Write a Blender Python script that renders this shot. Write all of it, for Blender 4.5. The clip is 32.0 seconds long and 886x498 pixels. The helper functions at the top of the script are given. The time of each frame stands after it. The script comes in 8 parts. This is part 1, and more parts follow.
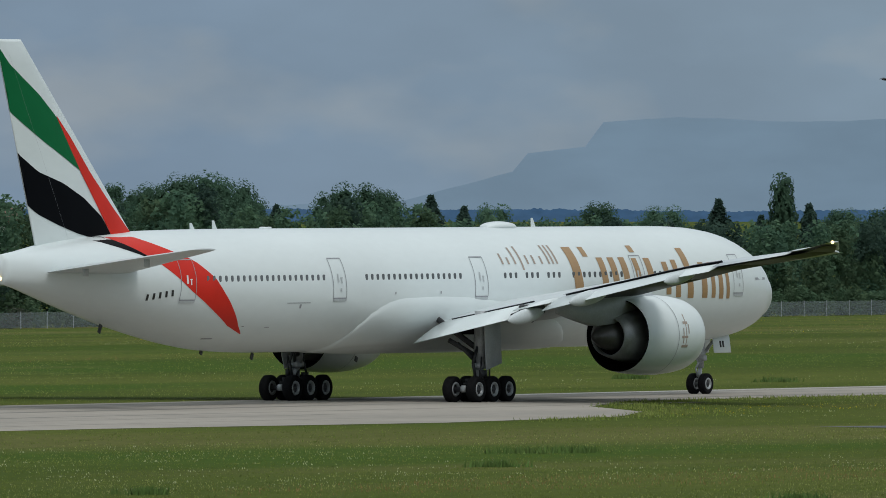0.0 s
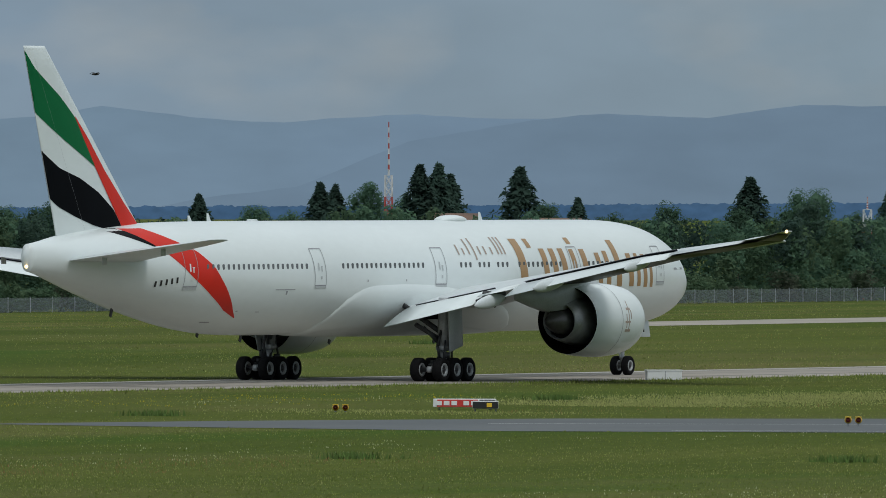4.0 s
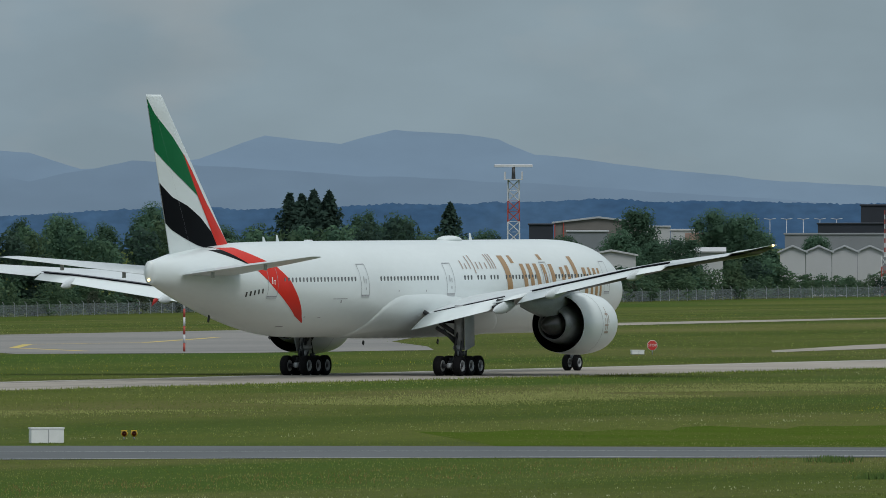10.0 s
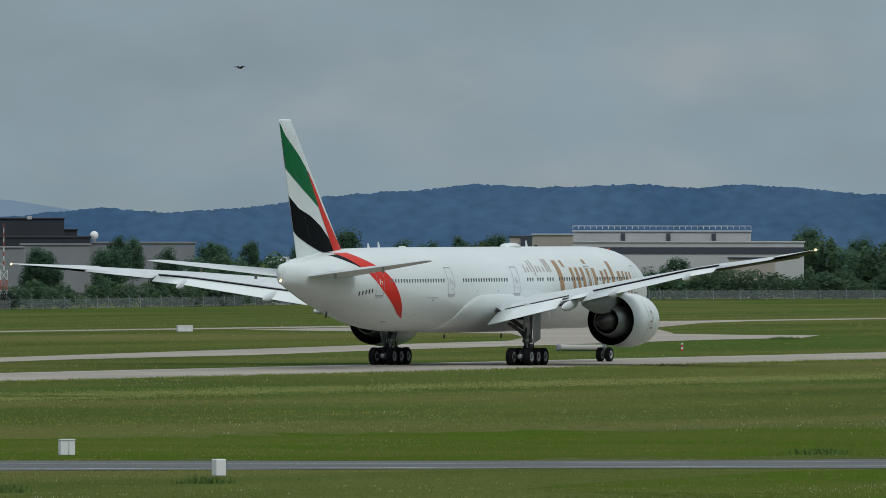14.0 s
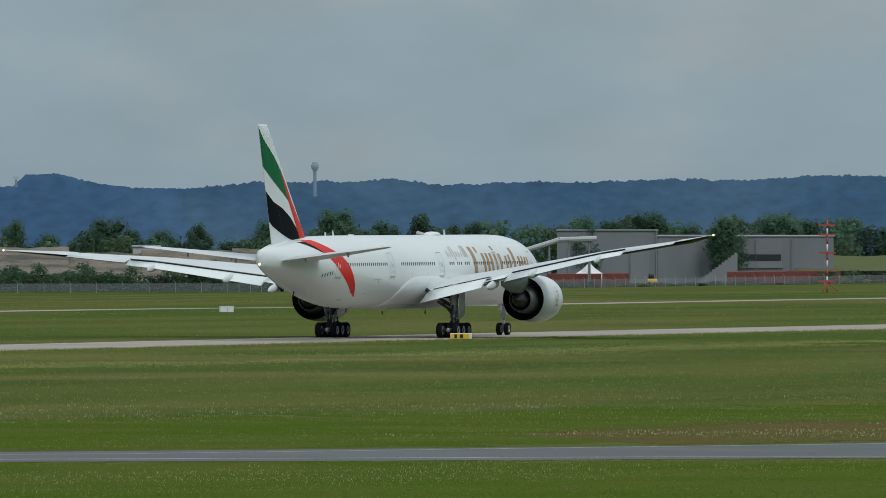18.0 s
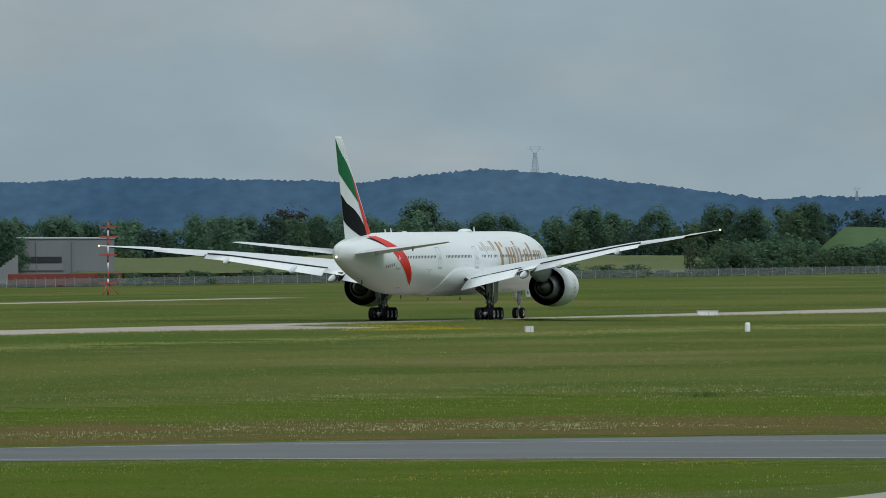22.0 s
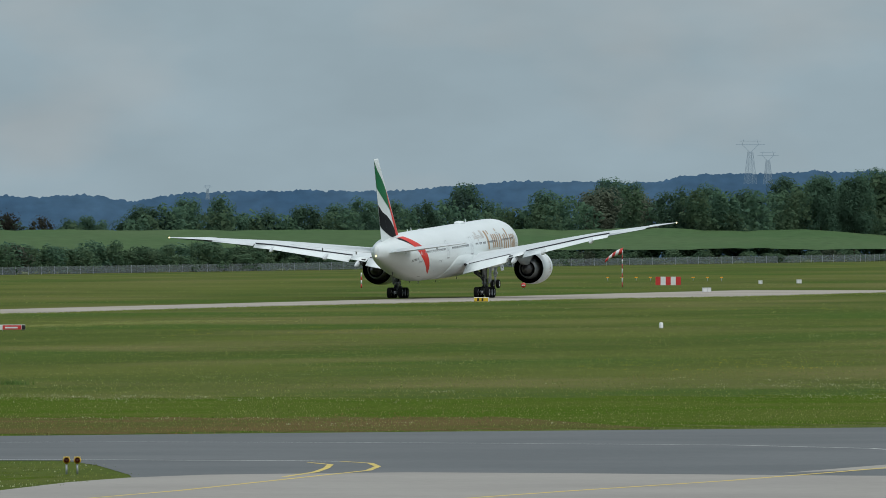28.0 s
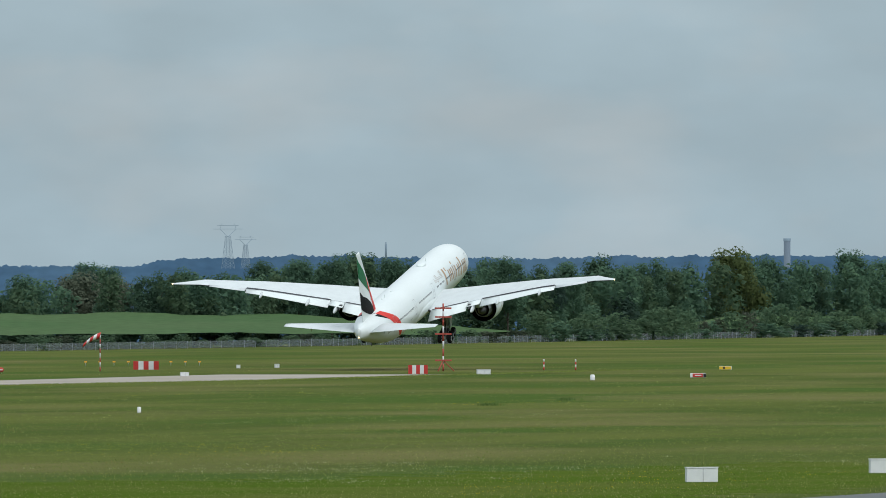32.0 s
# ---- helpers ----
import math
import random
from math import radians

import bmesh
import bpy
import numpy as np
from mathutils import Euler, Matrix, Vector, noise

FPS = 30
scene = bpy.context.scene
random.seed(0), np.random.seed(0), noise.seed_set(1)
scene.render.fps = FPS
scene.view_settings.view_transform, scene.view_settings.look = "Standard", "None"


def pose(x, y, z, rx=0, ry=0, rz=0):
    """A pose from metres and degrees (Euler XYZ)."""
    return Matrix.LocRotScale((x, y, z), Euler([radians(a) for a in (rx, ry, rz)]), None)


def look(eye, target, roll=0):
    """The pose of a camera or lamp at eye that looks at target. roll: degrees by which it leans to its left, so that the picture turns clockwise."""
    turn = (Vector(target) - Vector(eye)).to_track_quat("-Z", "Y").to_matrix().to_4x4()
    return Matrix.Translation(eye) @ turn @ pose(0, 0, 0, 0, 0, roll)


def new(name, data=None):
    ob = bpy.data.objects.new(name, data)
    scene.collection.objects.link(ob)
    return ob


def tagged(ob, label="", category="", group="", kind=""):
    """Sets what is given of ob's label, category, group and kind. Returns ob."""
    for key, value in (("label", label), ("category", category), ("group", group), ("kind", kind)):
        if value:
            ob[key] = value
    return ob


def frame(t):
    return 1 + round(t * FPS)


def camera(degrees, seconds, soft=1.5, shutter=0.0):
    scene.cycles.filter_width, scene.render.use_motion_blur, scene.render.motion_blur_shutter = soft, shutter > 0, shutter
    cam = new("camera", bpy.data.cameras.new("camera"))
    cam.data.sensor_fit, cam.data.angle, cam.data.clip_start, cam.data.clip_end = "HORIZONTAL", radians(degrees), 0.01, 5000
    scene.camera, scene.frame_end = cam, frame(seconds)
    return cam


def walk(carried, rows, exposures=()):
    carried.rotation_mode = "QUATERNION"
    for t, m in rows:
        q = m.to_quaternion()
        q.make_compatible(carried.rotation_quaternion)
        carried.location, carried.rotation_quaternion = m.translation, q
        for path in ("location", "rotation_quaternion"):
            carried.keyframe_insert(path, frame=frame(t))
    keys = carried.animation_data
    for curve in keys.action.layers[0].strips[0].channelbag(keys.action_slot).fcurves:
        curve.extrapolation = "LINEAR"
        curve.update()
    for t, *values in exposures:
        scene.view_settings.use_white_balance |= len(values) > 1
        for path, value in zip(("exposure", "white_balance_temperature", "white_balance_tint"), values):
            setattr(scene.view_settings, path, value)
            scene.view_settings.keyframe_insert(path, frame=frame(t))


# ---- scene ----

EYE = (0.0, 0.0, 12.185)          # the observer's platform beside the airfield
RUNWAY_Y = 463.96                # the runway's centre line runs along +x


def aim(az, el, roll):
    a, e = radians(az), radians(el)
    way = Vector((math.sin(a) * math.cos(e), math.cos(a) * math.cos(e), math.sin(e)))
    return look(EYE, Vector(EYE) + way * 100, roll)


# seconds, azimuth from +y, elevation, roll (degrees)
VIEW = [
    (0, 58.5602, -0.2866, -0.029), (0.5, 58.8688, -0.2877, -0.014), (1, 59.2047, -0.2887, -0.126),
    (1.5, 59.5551, -0.2873, 0.015), (2, 59.9174, -0.2881, -0.173), (2.5, 60.2370, -0.2818, 0.022),
    (4.5, 61.7533, -0.2936, 0.009), (5, 62.1706, -0.2868, -0.078), (5.5, 62.5308, -0.2819, -0.048),
    (6, 62.9144, -0.2847, 0.018), (6.5, 63.2993, -0.2864, 0.051), (7, 63.7609, -0.2827, -0.128),
    (7.5, 64.2180, -0.2715, 0.003), (8, 64.5877, -0.2693, 0.093), (8.5, 64.9131, -0.2699, -0.048),
    (9, 65.3567, -0.2662, -0.084), (9.5, 65.7800, -0.2433, -0.057), (10, 66.1159, -0.1967, -0.090),
    (10.5, 66.4891, -0.1647, -0.021), (11, 66.9391, -0.1452, -0.044), (11.5, 67.4118, -0.1418, 0.015),
    (12, 67.9131, -0.1339, 0.043), (12.5, 68.2995, -0.1383, 0.030), (13, 68.5323, -0.1410, 0.079),
    (13.5, 68.7627, -0.1481, 0.038), (15.5, 69.9662, -0.1682, -0.097), (16, 70.3287, -0.1780, -0.276),
    (16.5, 70.7197, -0.1783, -0.062), (17, 71.1649, -0.1787, -0.004), (17.5, 71.6129, -0.1827, -0.018),
    (18, 72.1090, -0.1734, 0.034), (18.5, 72.5592, -0.1659, 0.062), (19, 73.0247, -0.1712, 0.015),
    (19.5, 73.4427, -0.1690, 0.050), (20, 73.5976, -0.1673, -0.034), (20.5, 73.7775, -0.1690, 0.082),
    (21, 74.1294, -0.1697, -0.049), (21.5, 74.3411, -0.1677, 0.009), (22, 74.4827, -0.1672, -0.091),
    (22.5, 74.6772, -0.1683, -0.059), (23, 74.9131, -0.1706, -0.052), (23.5, 75.1189, -0.1667, -0.010),
    (24, 75.3290, -0.1668, 0.002), (24.5, 75.5024, -0.1712, -0.104), (26.5, 76.6672, -0.1844, -0.126),
    (27, 76.9823, -0.1717, -0.121), (27.5, 77.2499, -0.1685, -0.036), (28, 77.5026, -0.1638, -0.020),
    (28.5, 77.7408, -0.1374, -0.065), (29, 77.9677, -0.0870, -0.051), (29.5, 78.1982, -0.0462, -0.053),
    (30, 78.4368, -0.0152, -0.046), (30.5, 78.6774, 0.0088, -0.052), (31, 78.8893, 0.0360, -0.114),
    (31.5, 79.0667, 0.0667, -0.031), (32, 79.2264, 0.1134, -0.074)]
cam = camera(2.9237, 32.0, soft=0.8)
walk(cam, [(t, aim(az, el, ro)) for t, az, el, ro in VIEW],
     exposures=[(0, -0.08), (6, -0.10), (13, -0.10), (19, 0.0), (26.5, 0.10), (29, 0.16), (32, 0.36)])


# ---- sky and sun: an overcast afternoon, the cloud thicker towards the mountains ----
def build_sky():
    w = bpy.data.worlds.new("overcast_sky")
    scene.world = w
    w.use_nodes = True
    nt = w.node_tree
    nt.nodes.clear()
    N, L = nt.nodes.new, nt.links.new
    out, bg = N("ShaderNodeOutputWorld"), N("ShaderNodeBackground")
    sky = N("ShaderNodeTexSky")
    sky.sky_type, sky.sun_disc = "NISHITA", False
    sky.sun_elevation, sky.sun_rotation = radians(52), radians(215)
    co, sep = N("ShaderNodeTexCoord"), N("ShaderNodeSeparateXYZ")
    L(co.outputs["Generated"], sep.inputs[0])
    # cloud colour across the view
    across = N("ShaderNodeMapRange")
    L(sep.outputs["X"], across.inputs[0])
    across.inputs[1].default_value, across.inputs[2].default_value = 0.845, 0.975
    ramp = N("ShaderNodeValToRGB")
    L(across.outputs[0], ramp.inputs[0])
    ramp.color_ramp.elements[0].color = (0.193, 0.280, 0.388, 1)
    ramp.color_ramp.elements[1].color = (0.274, 0.364, 0.420, 1)
    mid = ramp.color_ramp.elements.new(0.5)
    mid.color = (0.245, 0.330, 0.388, 1)
    # soft cloud banks
    mp = N("ShaderNodeMapping")
    L(co.outputs["Generated"], mp.inputs[0])
    mp.inputs["Scale"].default_value = (42, 42, 95)
    nz = N("ShaderNodeTexNoise")
    L(mp.outputs[0], nz.inputs["Vector"])
    nz.inputs["Scale"].default_value, nz.inputs["Detail"].default_value = 1.6, 4
    cl = N("ShaderNodeMapRange")
    L(nz.outputs["Fac"], cl.inputs[0])
    cl.inputs[1].default_value, cl.inputs[2].default_value = 0.35, 0.75
    cl.inputs[3].default_value, cl.inputs[4].default_value = 0.935, 1.11
    # a few paler, warmer cumulus tops
    mp2, nz2, warm, tint = N("ShaderNodeMapping"), N("ShaderNodeTexNoise"), N("ShaderNodeMapRange"), N("ShaderNodeMix")
    L(co.outputs["Generated"], mp2.inputs[0])
    mp2.inputs["Scale"].default_value = (70, 70, 150)
    L(mp2.outputs[0], nz2.inputs["Vector"])
    nz2.inputs["Scale"].default_value, nz2.inputs["Detail"].default_value, nz2.inputs["Roughness"].default_value = 1.0, 5, 0.45
    L(nz2.outputs["Fac"], warm.inputs[0])
    warm.inputs[1].default_value, warm.inputs[2].default_value, warm.inputs[4].default_value = 0.49, 0.70, 0.52
    tint.data_type = "RGBA"
    L(warm.outputs[0], tint.inputs["Factor"])
    L(ramp.outputs[0], tint.inputs[6])
    tint.inputs[7].default_value = (0.355, 0.392, 0.412, 1)
    # brighter towards the zenith, as an overcast sky is
    up = N("ShaderNodeMapRange")
    L(sep.outputs["Z"], up.inputs[0])
    up.inputs[1].default_value, up.inputs[2].default_value = 0.03, 0.7
    up.inputs[3].default_value, up.inputs[4].default_value = 1.0, 2.3
    mul = N("ShaderNodeMath")
    mul.operation = "MULTIPLY"
    L(cl.outputs[0], mul.inputs[0])
    L(up.outputs[0], mul.inputs[1])
    vm = N("ShaderNodeVectorMath")
    vm.operation = "SCALE"
    L(mul.outputs[0], vm.inputs["Scale"])
    # high up the cloud is a plain pale grey
    high = N("ShaderNodeMapRange")
    L(sep.outputs["Z"], high.inputs[0])
    high.inputs[1].default_value, high.inputs[2].default_value = 0.03, 0.35
    pale = N("ShaderNodeMix")
    pale.data_type = "RGBA"
    L(high.outputs[0], pale.inputs["Factor"])
    L(tint.outputs[2], pale.inputs[6])
    pale.inputs[7].default_value = (0.345, 0.385, 0.405, 1)
    L(pale.outputs[2], vm.inputs[0])
    thin = N("ShaderNodeVectorMath")
    thin.operation = "SCALE"
    L(sky.outputs[0], thin.inputs[0])
    thin.inputs["Scale"].default_value = 0.08
    mix = N("ShaderNodeMix")
    mix.data_type = "RGBA"
    mix.inputs["Factor"].default_value = 0.9
    L(thin.outputs[0], mix.inputs[6])
    L(vm.outputs[0], mix.inputs[7])
    L(mix.outputs[2], bg.inputs[0])
    bg.inputs[1].default_value = 1.0
    L(bg.outputs[0], out.inputs[0])


build_sky()
sun = new("sun", bpy.data.lights.new("sun", "SUN"))
sun.data.energy, sun.data.angle, sun.data.color = 1.3, radians(24), (1.0, 0.98, 0.95)
sun.matrix_basis = look((0, 0, 300), (0 + math.sin(radians(35)) * 234, math.cos(radians(35)) * 234, 0))


# ---- materials ----
def material(name, color, rough=0.6, metal=0.0, vary=0.25, scale=3.0, fine=40.0, bump=0.0, second=None, coat=0.0, emit=0.0, island=0.0, objvary=0.0, stretch=(1, 1, 1), mixat=(0.4, 0.65)):
    """Two scales of variation between color and a second tone, with fine relief."""
    m = bpy.data.materials.new(name)
    m.use_nodes = True
    nt = m.node_tree
    N, L = nt.nodes.new, nt.links.new
    b = nt.nodes["Principled BSDF"]
    second = second or tuple(c * (1 - vary) for c in color)
    co = N("ShaderNodeTexCoord")
    mp = N("ShaderNodeMapping")
    mp.inputs["Scale"].default_value = stretch
    L(co.outputs["Object"], mp.inputs[0])
    big, small = N("ShaderNodeTexNoise"), N("ShaderNodeTexNoise")
    for n, s, d in ((big, scale, 5), (small, fine, 3)):
        L(mp.outputs[0], n.inputs["Vector"])
        n.inputs["Scale"].default_value, n.inputs["Detail"].default_value = s, d
    rng = N("ShaderNodeMapRange")
    L(big.outputs["Fac"], rng.inputs[0])
    rng.inputs[1].default_value, rng.inputs[2].default_value = mixat
    mix = N("ShaderNodeMix")
    mix.data_type = "RGBA"
    L(rng.outputs[0], mix.inputs["Factor"])
    mix.inputs[6].default_value, mix.inputs[7].default_value = (*color, 1), (*second, 1)
    gr = N("ShaderNodeMapRange")
    L(small.outputs["Fac"], gr.inputs[0])
    gr.inputs[1].default_value, gr.inputs[2].default_value = 0.3, 0.7
    gr.inputs[3].default_value, gr.inputs[4].default_value = 1 - vary * 0.6, 1 + vary * 0.6
    sc = N("ShaderNodeVectorMath")
    sc.operation = "SCALE"
    L(mix.outputs[2], sc.inputs[0])
    L(gr.outputs[0], sc.inputs["Scale"])
    last = sc
    for amount, node, socket in ((island, "ShaderNodeNewGeometry", "Random Per Island"), (objvary, "ShaderNodeObjectInfo", "Random")):
        if amount:
            src, r2, s2 = N(node), N("ShaderNodeMapRange"), N("ShaderNodeVectorMath")
            L(src.outputs[socket], r2.inputs[0])
            r2.inputs[3].default_value, r2.inputs[4].default_value = 1 - amount, 1 + amount
            s2.operation = "SCALE"
            L(last.outputs[0], s2.inputs[0])
            L(r2.outputs[0], s2.inputs["Scale"])
            last = s2
    L(last.outputs[0], b.inputs["Base Color"])
    b.inputs["Roughness"].default_value, b.inputs["Metallic"].default_value = rough, metal
    b.inputs["Coat Weight"].default_value = coat
    if emit:
        L(last.outputs[0], b.inputs["Emission Color"])
        b.inputs["Emission Strength"].default_value = emit
    if bump:
        bp = N("ShaderNodeBump")
        bp.inputs["Strength"].default_value, bp.inputs["Distance"].default_value = bump, 0.05
        L(small.outputs["Fac"], bp.inputs["Height"])
        L(bp.outputs[0], b.inputs["Normal"])
    return m


WHITE = material("aircraft_white_paint", (0.672, 0.728, 0.725), 0.34, vary=0.025, scale=0.25, fine=3, coat=0.2, second=(0.64, 0.695, 0.692), stretch=(0.4, 1, 1))
WINGGREY = material("wing_grey_paint", (0.56, 0.605, 0.615), 0.4, vary=0.08, scale=0.6, fine=9)
UNDERSHADE = material("wing_underside_painted_shade", (0.045, 0.047, 0.048), 0.5, vary=0.2, scale=0.8, fine=12)
FAIRGREY = material("fairing_grey_paint", (0.46, 0.49, 0.50), 0.45, vary=0.12, scale=0.8, fine=9)
GREEN = material("livery_green", (0.003, 0.125, 0.040), 0.45, vary=0.08, scale=0.6)
RED = material("livery_red", (0.62, 0.028, 0.016), 0.45, vary=0.08, scale=0.6)
BLACK = material("livery_black", (0.003, 0.0035, 0.005), 0.45, vary=0.15, scale=0.6)
GOLD = material("livery_gold", (0.36, 0.22, 0.10), 0.4, vary=0.08, scale=0.8)
ARABGOLD = material("livery_pale_gold", (0.36, 0.29, 0.24), 0.4, vary=0.08, scale=0.8)
GLASS = material("cabin_window_glass", (0.12, 0.13, 0.14), 0.12, vary=0.1)
SEAM = material("panel_seam", (0.30, 0.31, 0.33), 0.6, vary=0.1)
DARKGAP = material("dark_gap_strip", (0.035, 0.037, 0.05), 0.6, vary=0.1)
STEEL = material("gear_steel", (0.42, 0.44, 0.45), 0.42, 0.3, vary=0.25, scale=4)
DARKMETAL = material("dark_hydraulics", (0.055, 0.057, 0.06), 0.5, 0.3, vary=0.3, scale=5)
RUBBER = material("tyre_rubber", (0.010, 0.010, 0.011), 0.95, vary=0.3, scale=6, bump=0.2)
NOZZLE = material("engine_core_metal", (0.36, 0.37, 0.37), 0.4, 0.35, vary=0.25, scale=2)
PLUG = material("exhaust_plug_metal", (0.12, 0.115, 0.11), 0.42, 0.35, vary=0.3, scale=2)
# black of the ducts; also paints the shade inside nozzle and wheel well
INNERBLACK = material("duct_and_inner_shade_black", (0.006, 0.006, 0.007), 0.55, vary=0.2)
LIGHTWARM = material("position_light", (1.0, 0.72, 0.35), 0.3, emit=2.6, vary=0.02)

ASPHALT = material("taxiway_asphalt", (0.074, 0.082, 0.085), 0.9, vary=0.18, scale=0.06, fine=2.0, second=(0.094, 0.102, 0.105))
CONCRETE = material("runway_concrete", (0.32, 0.285, 0.24), 0.95, vary=0.16, scale=0.05, fine=1.2, second=(0.25, 0.225, 0.19))
APRONMAT = material("apron_concrete", (0.26, 0.245, 0.22), 0.95, vary=0.1, scale=0.06, fine=1.5, second=(0.225, 0.21, 0.19))
WHITELINE = material("white_marking", (0.62, 0.62, 0.60), 0.8, vary=0.2, scale=0.5)
YELLOWLINE = material("yellow_marking", (0.55, 0.42, 0.10), 0.8, vary=0.2, scale=0.5)
SIGNWHITE = material("white_enamel", (0.74, 0.75, 0.75), 0.5, vary=0.08, scale=1.5)
SIGNRED = material("red_enamel", (0.55, 0.035, 0.03), 0.5, vary=0.1, scale=1.5)
SIGNYELLOW = material("yellow_enamel", (0.78, 0.50, 0.03), 0.5, vary=0.1, scale=1.5)
SIGNBLACK = material("black_enamel", (0.015, 0.015, 0.016), 0.5, vary=0.1, scale=1.5)
AMBER = material("amber_lens", (0.75, 0.33, 0.02), 0.35, vary=0.1, emit=0.25)
GALV = material("galvanised_steel", (0.42, 0.45, 0.48), 0.5, 0.4, vary=0.15, scale=3)
MASTRED = material("mast_red", (0.42, 0.07, 0.05), 0.55, vary=0.15)
MASTWHITE = material("mast_white", (0.62, 0.63, 0.64), 0.55, vary=0.1)
BARK = material("bark", (0.07, 0.055, 0.042), 0.9, vary=0.3, scale=2, bump=0.4)

for dull, gloss in ((GREEN, 0.12), (RED, 0.15), (BLACK, 0.04), (RUBBER, 0.15), (INNERBLACK, 0.08)):
    dull.node_tree.nodes["Principled BSDF"].inputs["Specular IOR Level"].default_value = gloss


# ---- building tools ----
def part(name, bm, mat, parent=None, label="", smooth=True):
    me = bpy.data.meshes.new(name)
    bm.to_mesh(me)
    bm.free()
    me.materials.append(mat)
    if smooth:
        me.polygons.foreach_set("use_smooth", [True] * len(me.polygons))
    ob = new(name, me)
    if parent is not None:
        ob.parent = parent
    if label:
        ob["label"] = label
    return ob


def raw(name, verts, faces, mat, parent=None, label="", smooth=False):
    me = bpy.data.meshes.new(name)
    me.from_pydata(verts, [], faces)
    me.materials.append(mat)
    me.polygons.foreach_set("use_smooth", [smooth] * len(me.polygons))
    ob = new(name, me)
    if parent is not None:
        ob.parent = parent
    if label:
        ob["label"] = label
    return ob


def box(bm, cx, cy, cz, sx, sy, sz, m=None, bevel=0.0):
    r = bmesh.ops.create_cube(bm, size=1, matrix=(m or Matrix()) @ Matrix.Translation((cx, cy, cz)) @ Matrix.Diagonal((sx, sy, sz, 1)))
    if bevel:
        es = {e for v in r["verts"] for e in v.link_edges}
        bmesh.ops.bevel(bm, geom=list(es), offset=bevel, segments=1, affect="EDGES")
    return bm


def tube(bm, a, b, r1, r2=None, seg=10, caps=True):
    """A round bar from a to b."""
    a, b = Vector(a), Vector(b)
    d = b - a
    m = Matrix.Translation((a + b) / 2) @ d.to_track_quat("Z", "Y").to_matrix().to_4x4()
    bmesh.ops.create_cone(bm, cap_ends=caps, segments=seg, radius1=r1, radius2=r1 if r2 is None else r2, depth=d.length, matrix=m)
    return bm


def loft(rings, close=True, caps=True):
    """A skin over rings of equal length."""
    bm = bmesh.new()
    vs = [[bm.verts.new(p) for p in r] for r in rings]
    n = len(rings[0])
    for a, b in zip(vs, vs[1:]):
        for i in range(n if close else n - 1):
            j = (i + 1) % n
            bm.faces.new((a[i], a[j], b[j], b[i]))
    if caps:
        for r in (vs[0], vs[-1]):
            bm.faces.new(r)
    bmesh.ops.recalc_face_normals(bm, faces=bm.faces)
    return bm


def lathe(profile, axis_at=(0, 0, 0), seg=40, direction="x"):
    """Turns (along, radius) pairs round an axis."""
    rings = []
    for x, r in profile:
        rings.append([(axis_at[0] + x, axis_at[1] + r * math.cos(2 * math.pi * i / seg), axis_at[2] + r * math.sin(2 * math.pi * i / seg)) if direction == "x"
                      else (axis_at[0] + r * math.cos(2 * math.pi * i / seg), axis_at[1] + x, axis_at[2] + r * math.sin(2 * math.pi * i / seg)) if direction == "y"
                      else (axis_at[0] + r * math.cos(2 * math.pi * i / seg), axis_at[1] + r * math.sin(2 * math.pi * i / seg), axis_at[2] + x) for i in range(seg)])
    return loft(rings, True, False)


def thing(name, x, y, z=0.0, rz=0.0, label="", category="", group="", kind=""):
    e = new(name)
    e.empty_display_size = 0.3
    e.matrix_basis = pose(x, y, z, 0, 0, rz)
    return tagged(e, label, category, group, kind)


def polar(az, dist):
    """Ground place by azimuth from +y and distance from the observer."""
    return dist * math.sin(radians(az)), dist * math.cos(radians(az))


def rise(el, dist):
    """Height of a point seen at that elevation and distance."""
    return EYE[2] + dist * math.tan(radians(el))


def sheet(name, corners, z, mat, label, kind="structure", thick=0.0, category=""):
    """A flat paved area from its outline."""
    bm = bmesh.new()
    top = [bm.verts.new((x, y, z * 0.45)) for x, y in corners]
    f = bm.faces.new(top)
    f.normal_update()
    if f.normal.z < 0:
        f.normal_flip()
    bmesh.ops.triangulate(bm, faces=[f])
    return tagged(part(name, bm, mat, smooth=False), label, category, kind=kind)


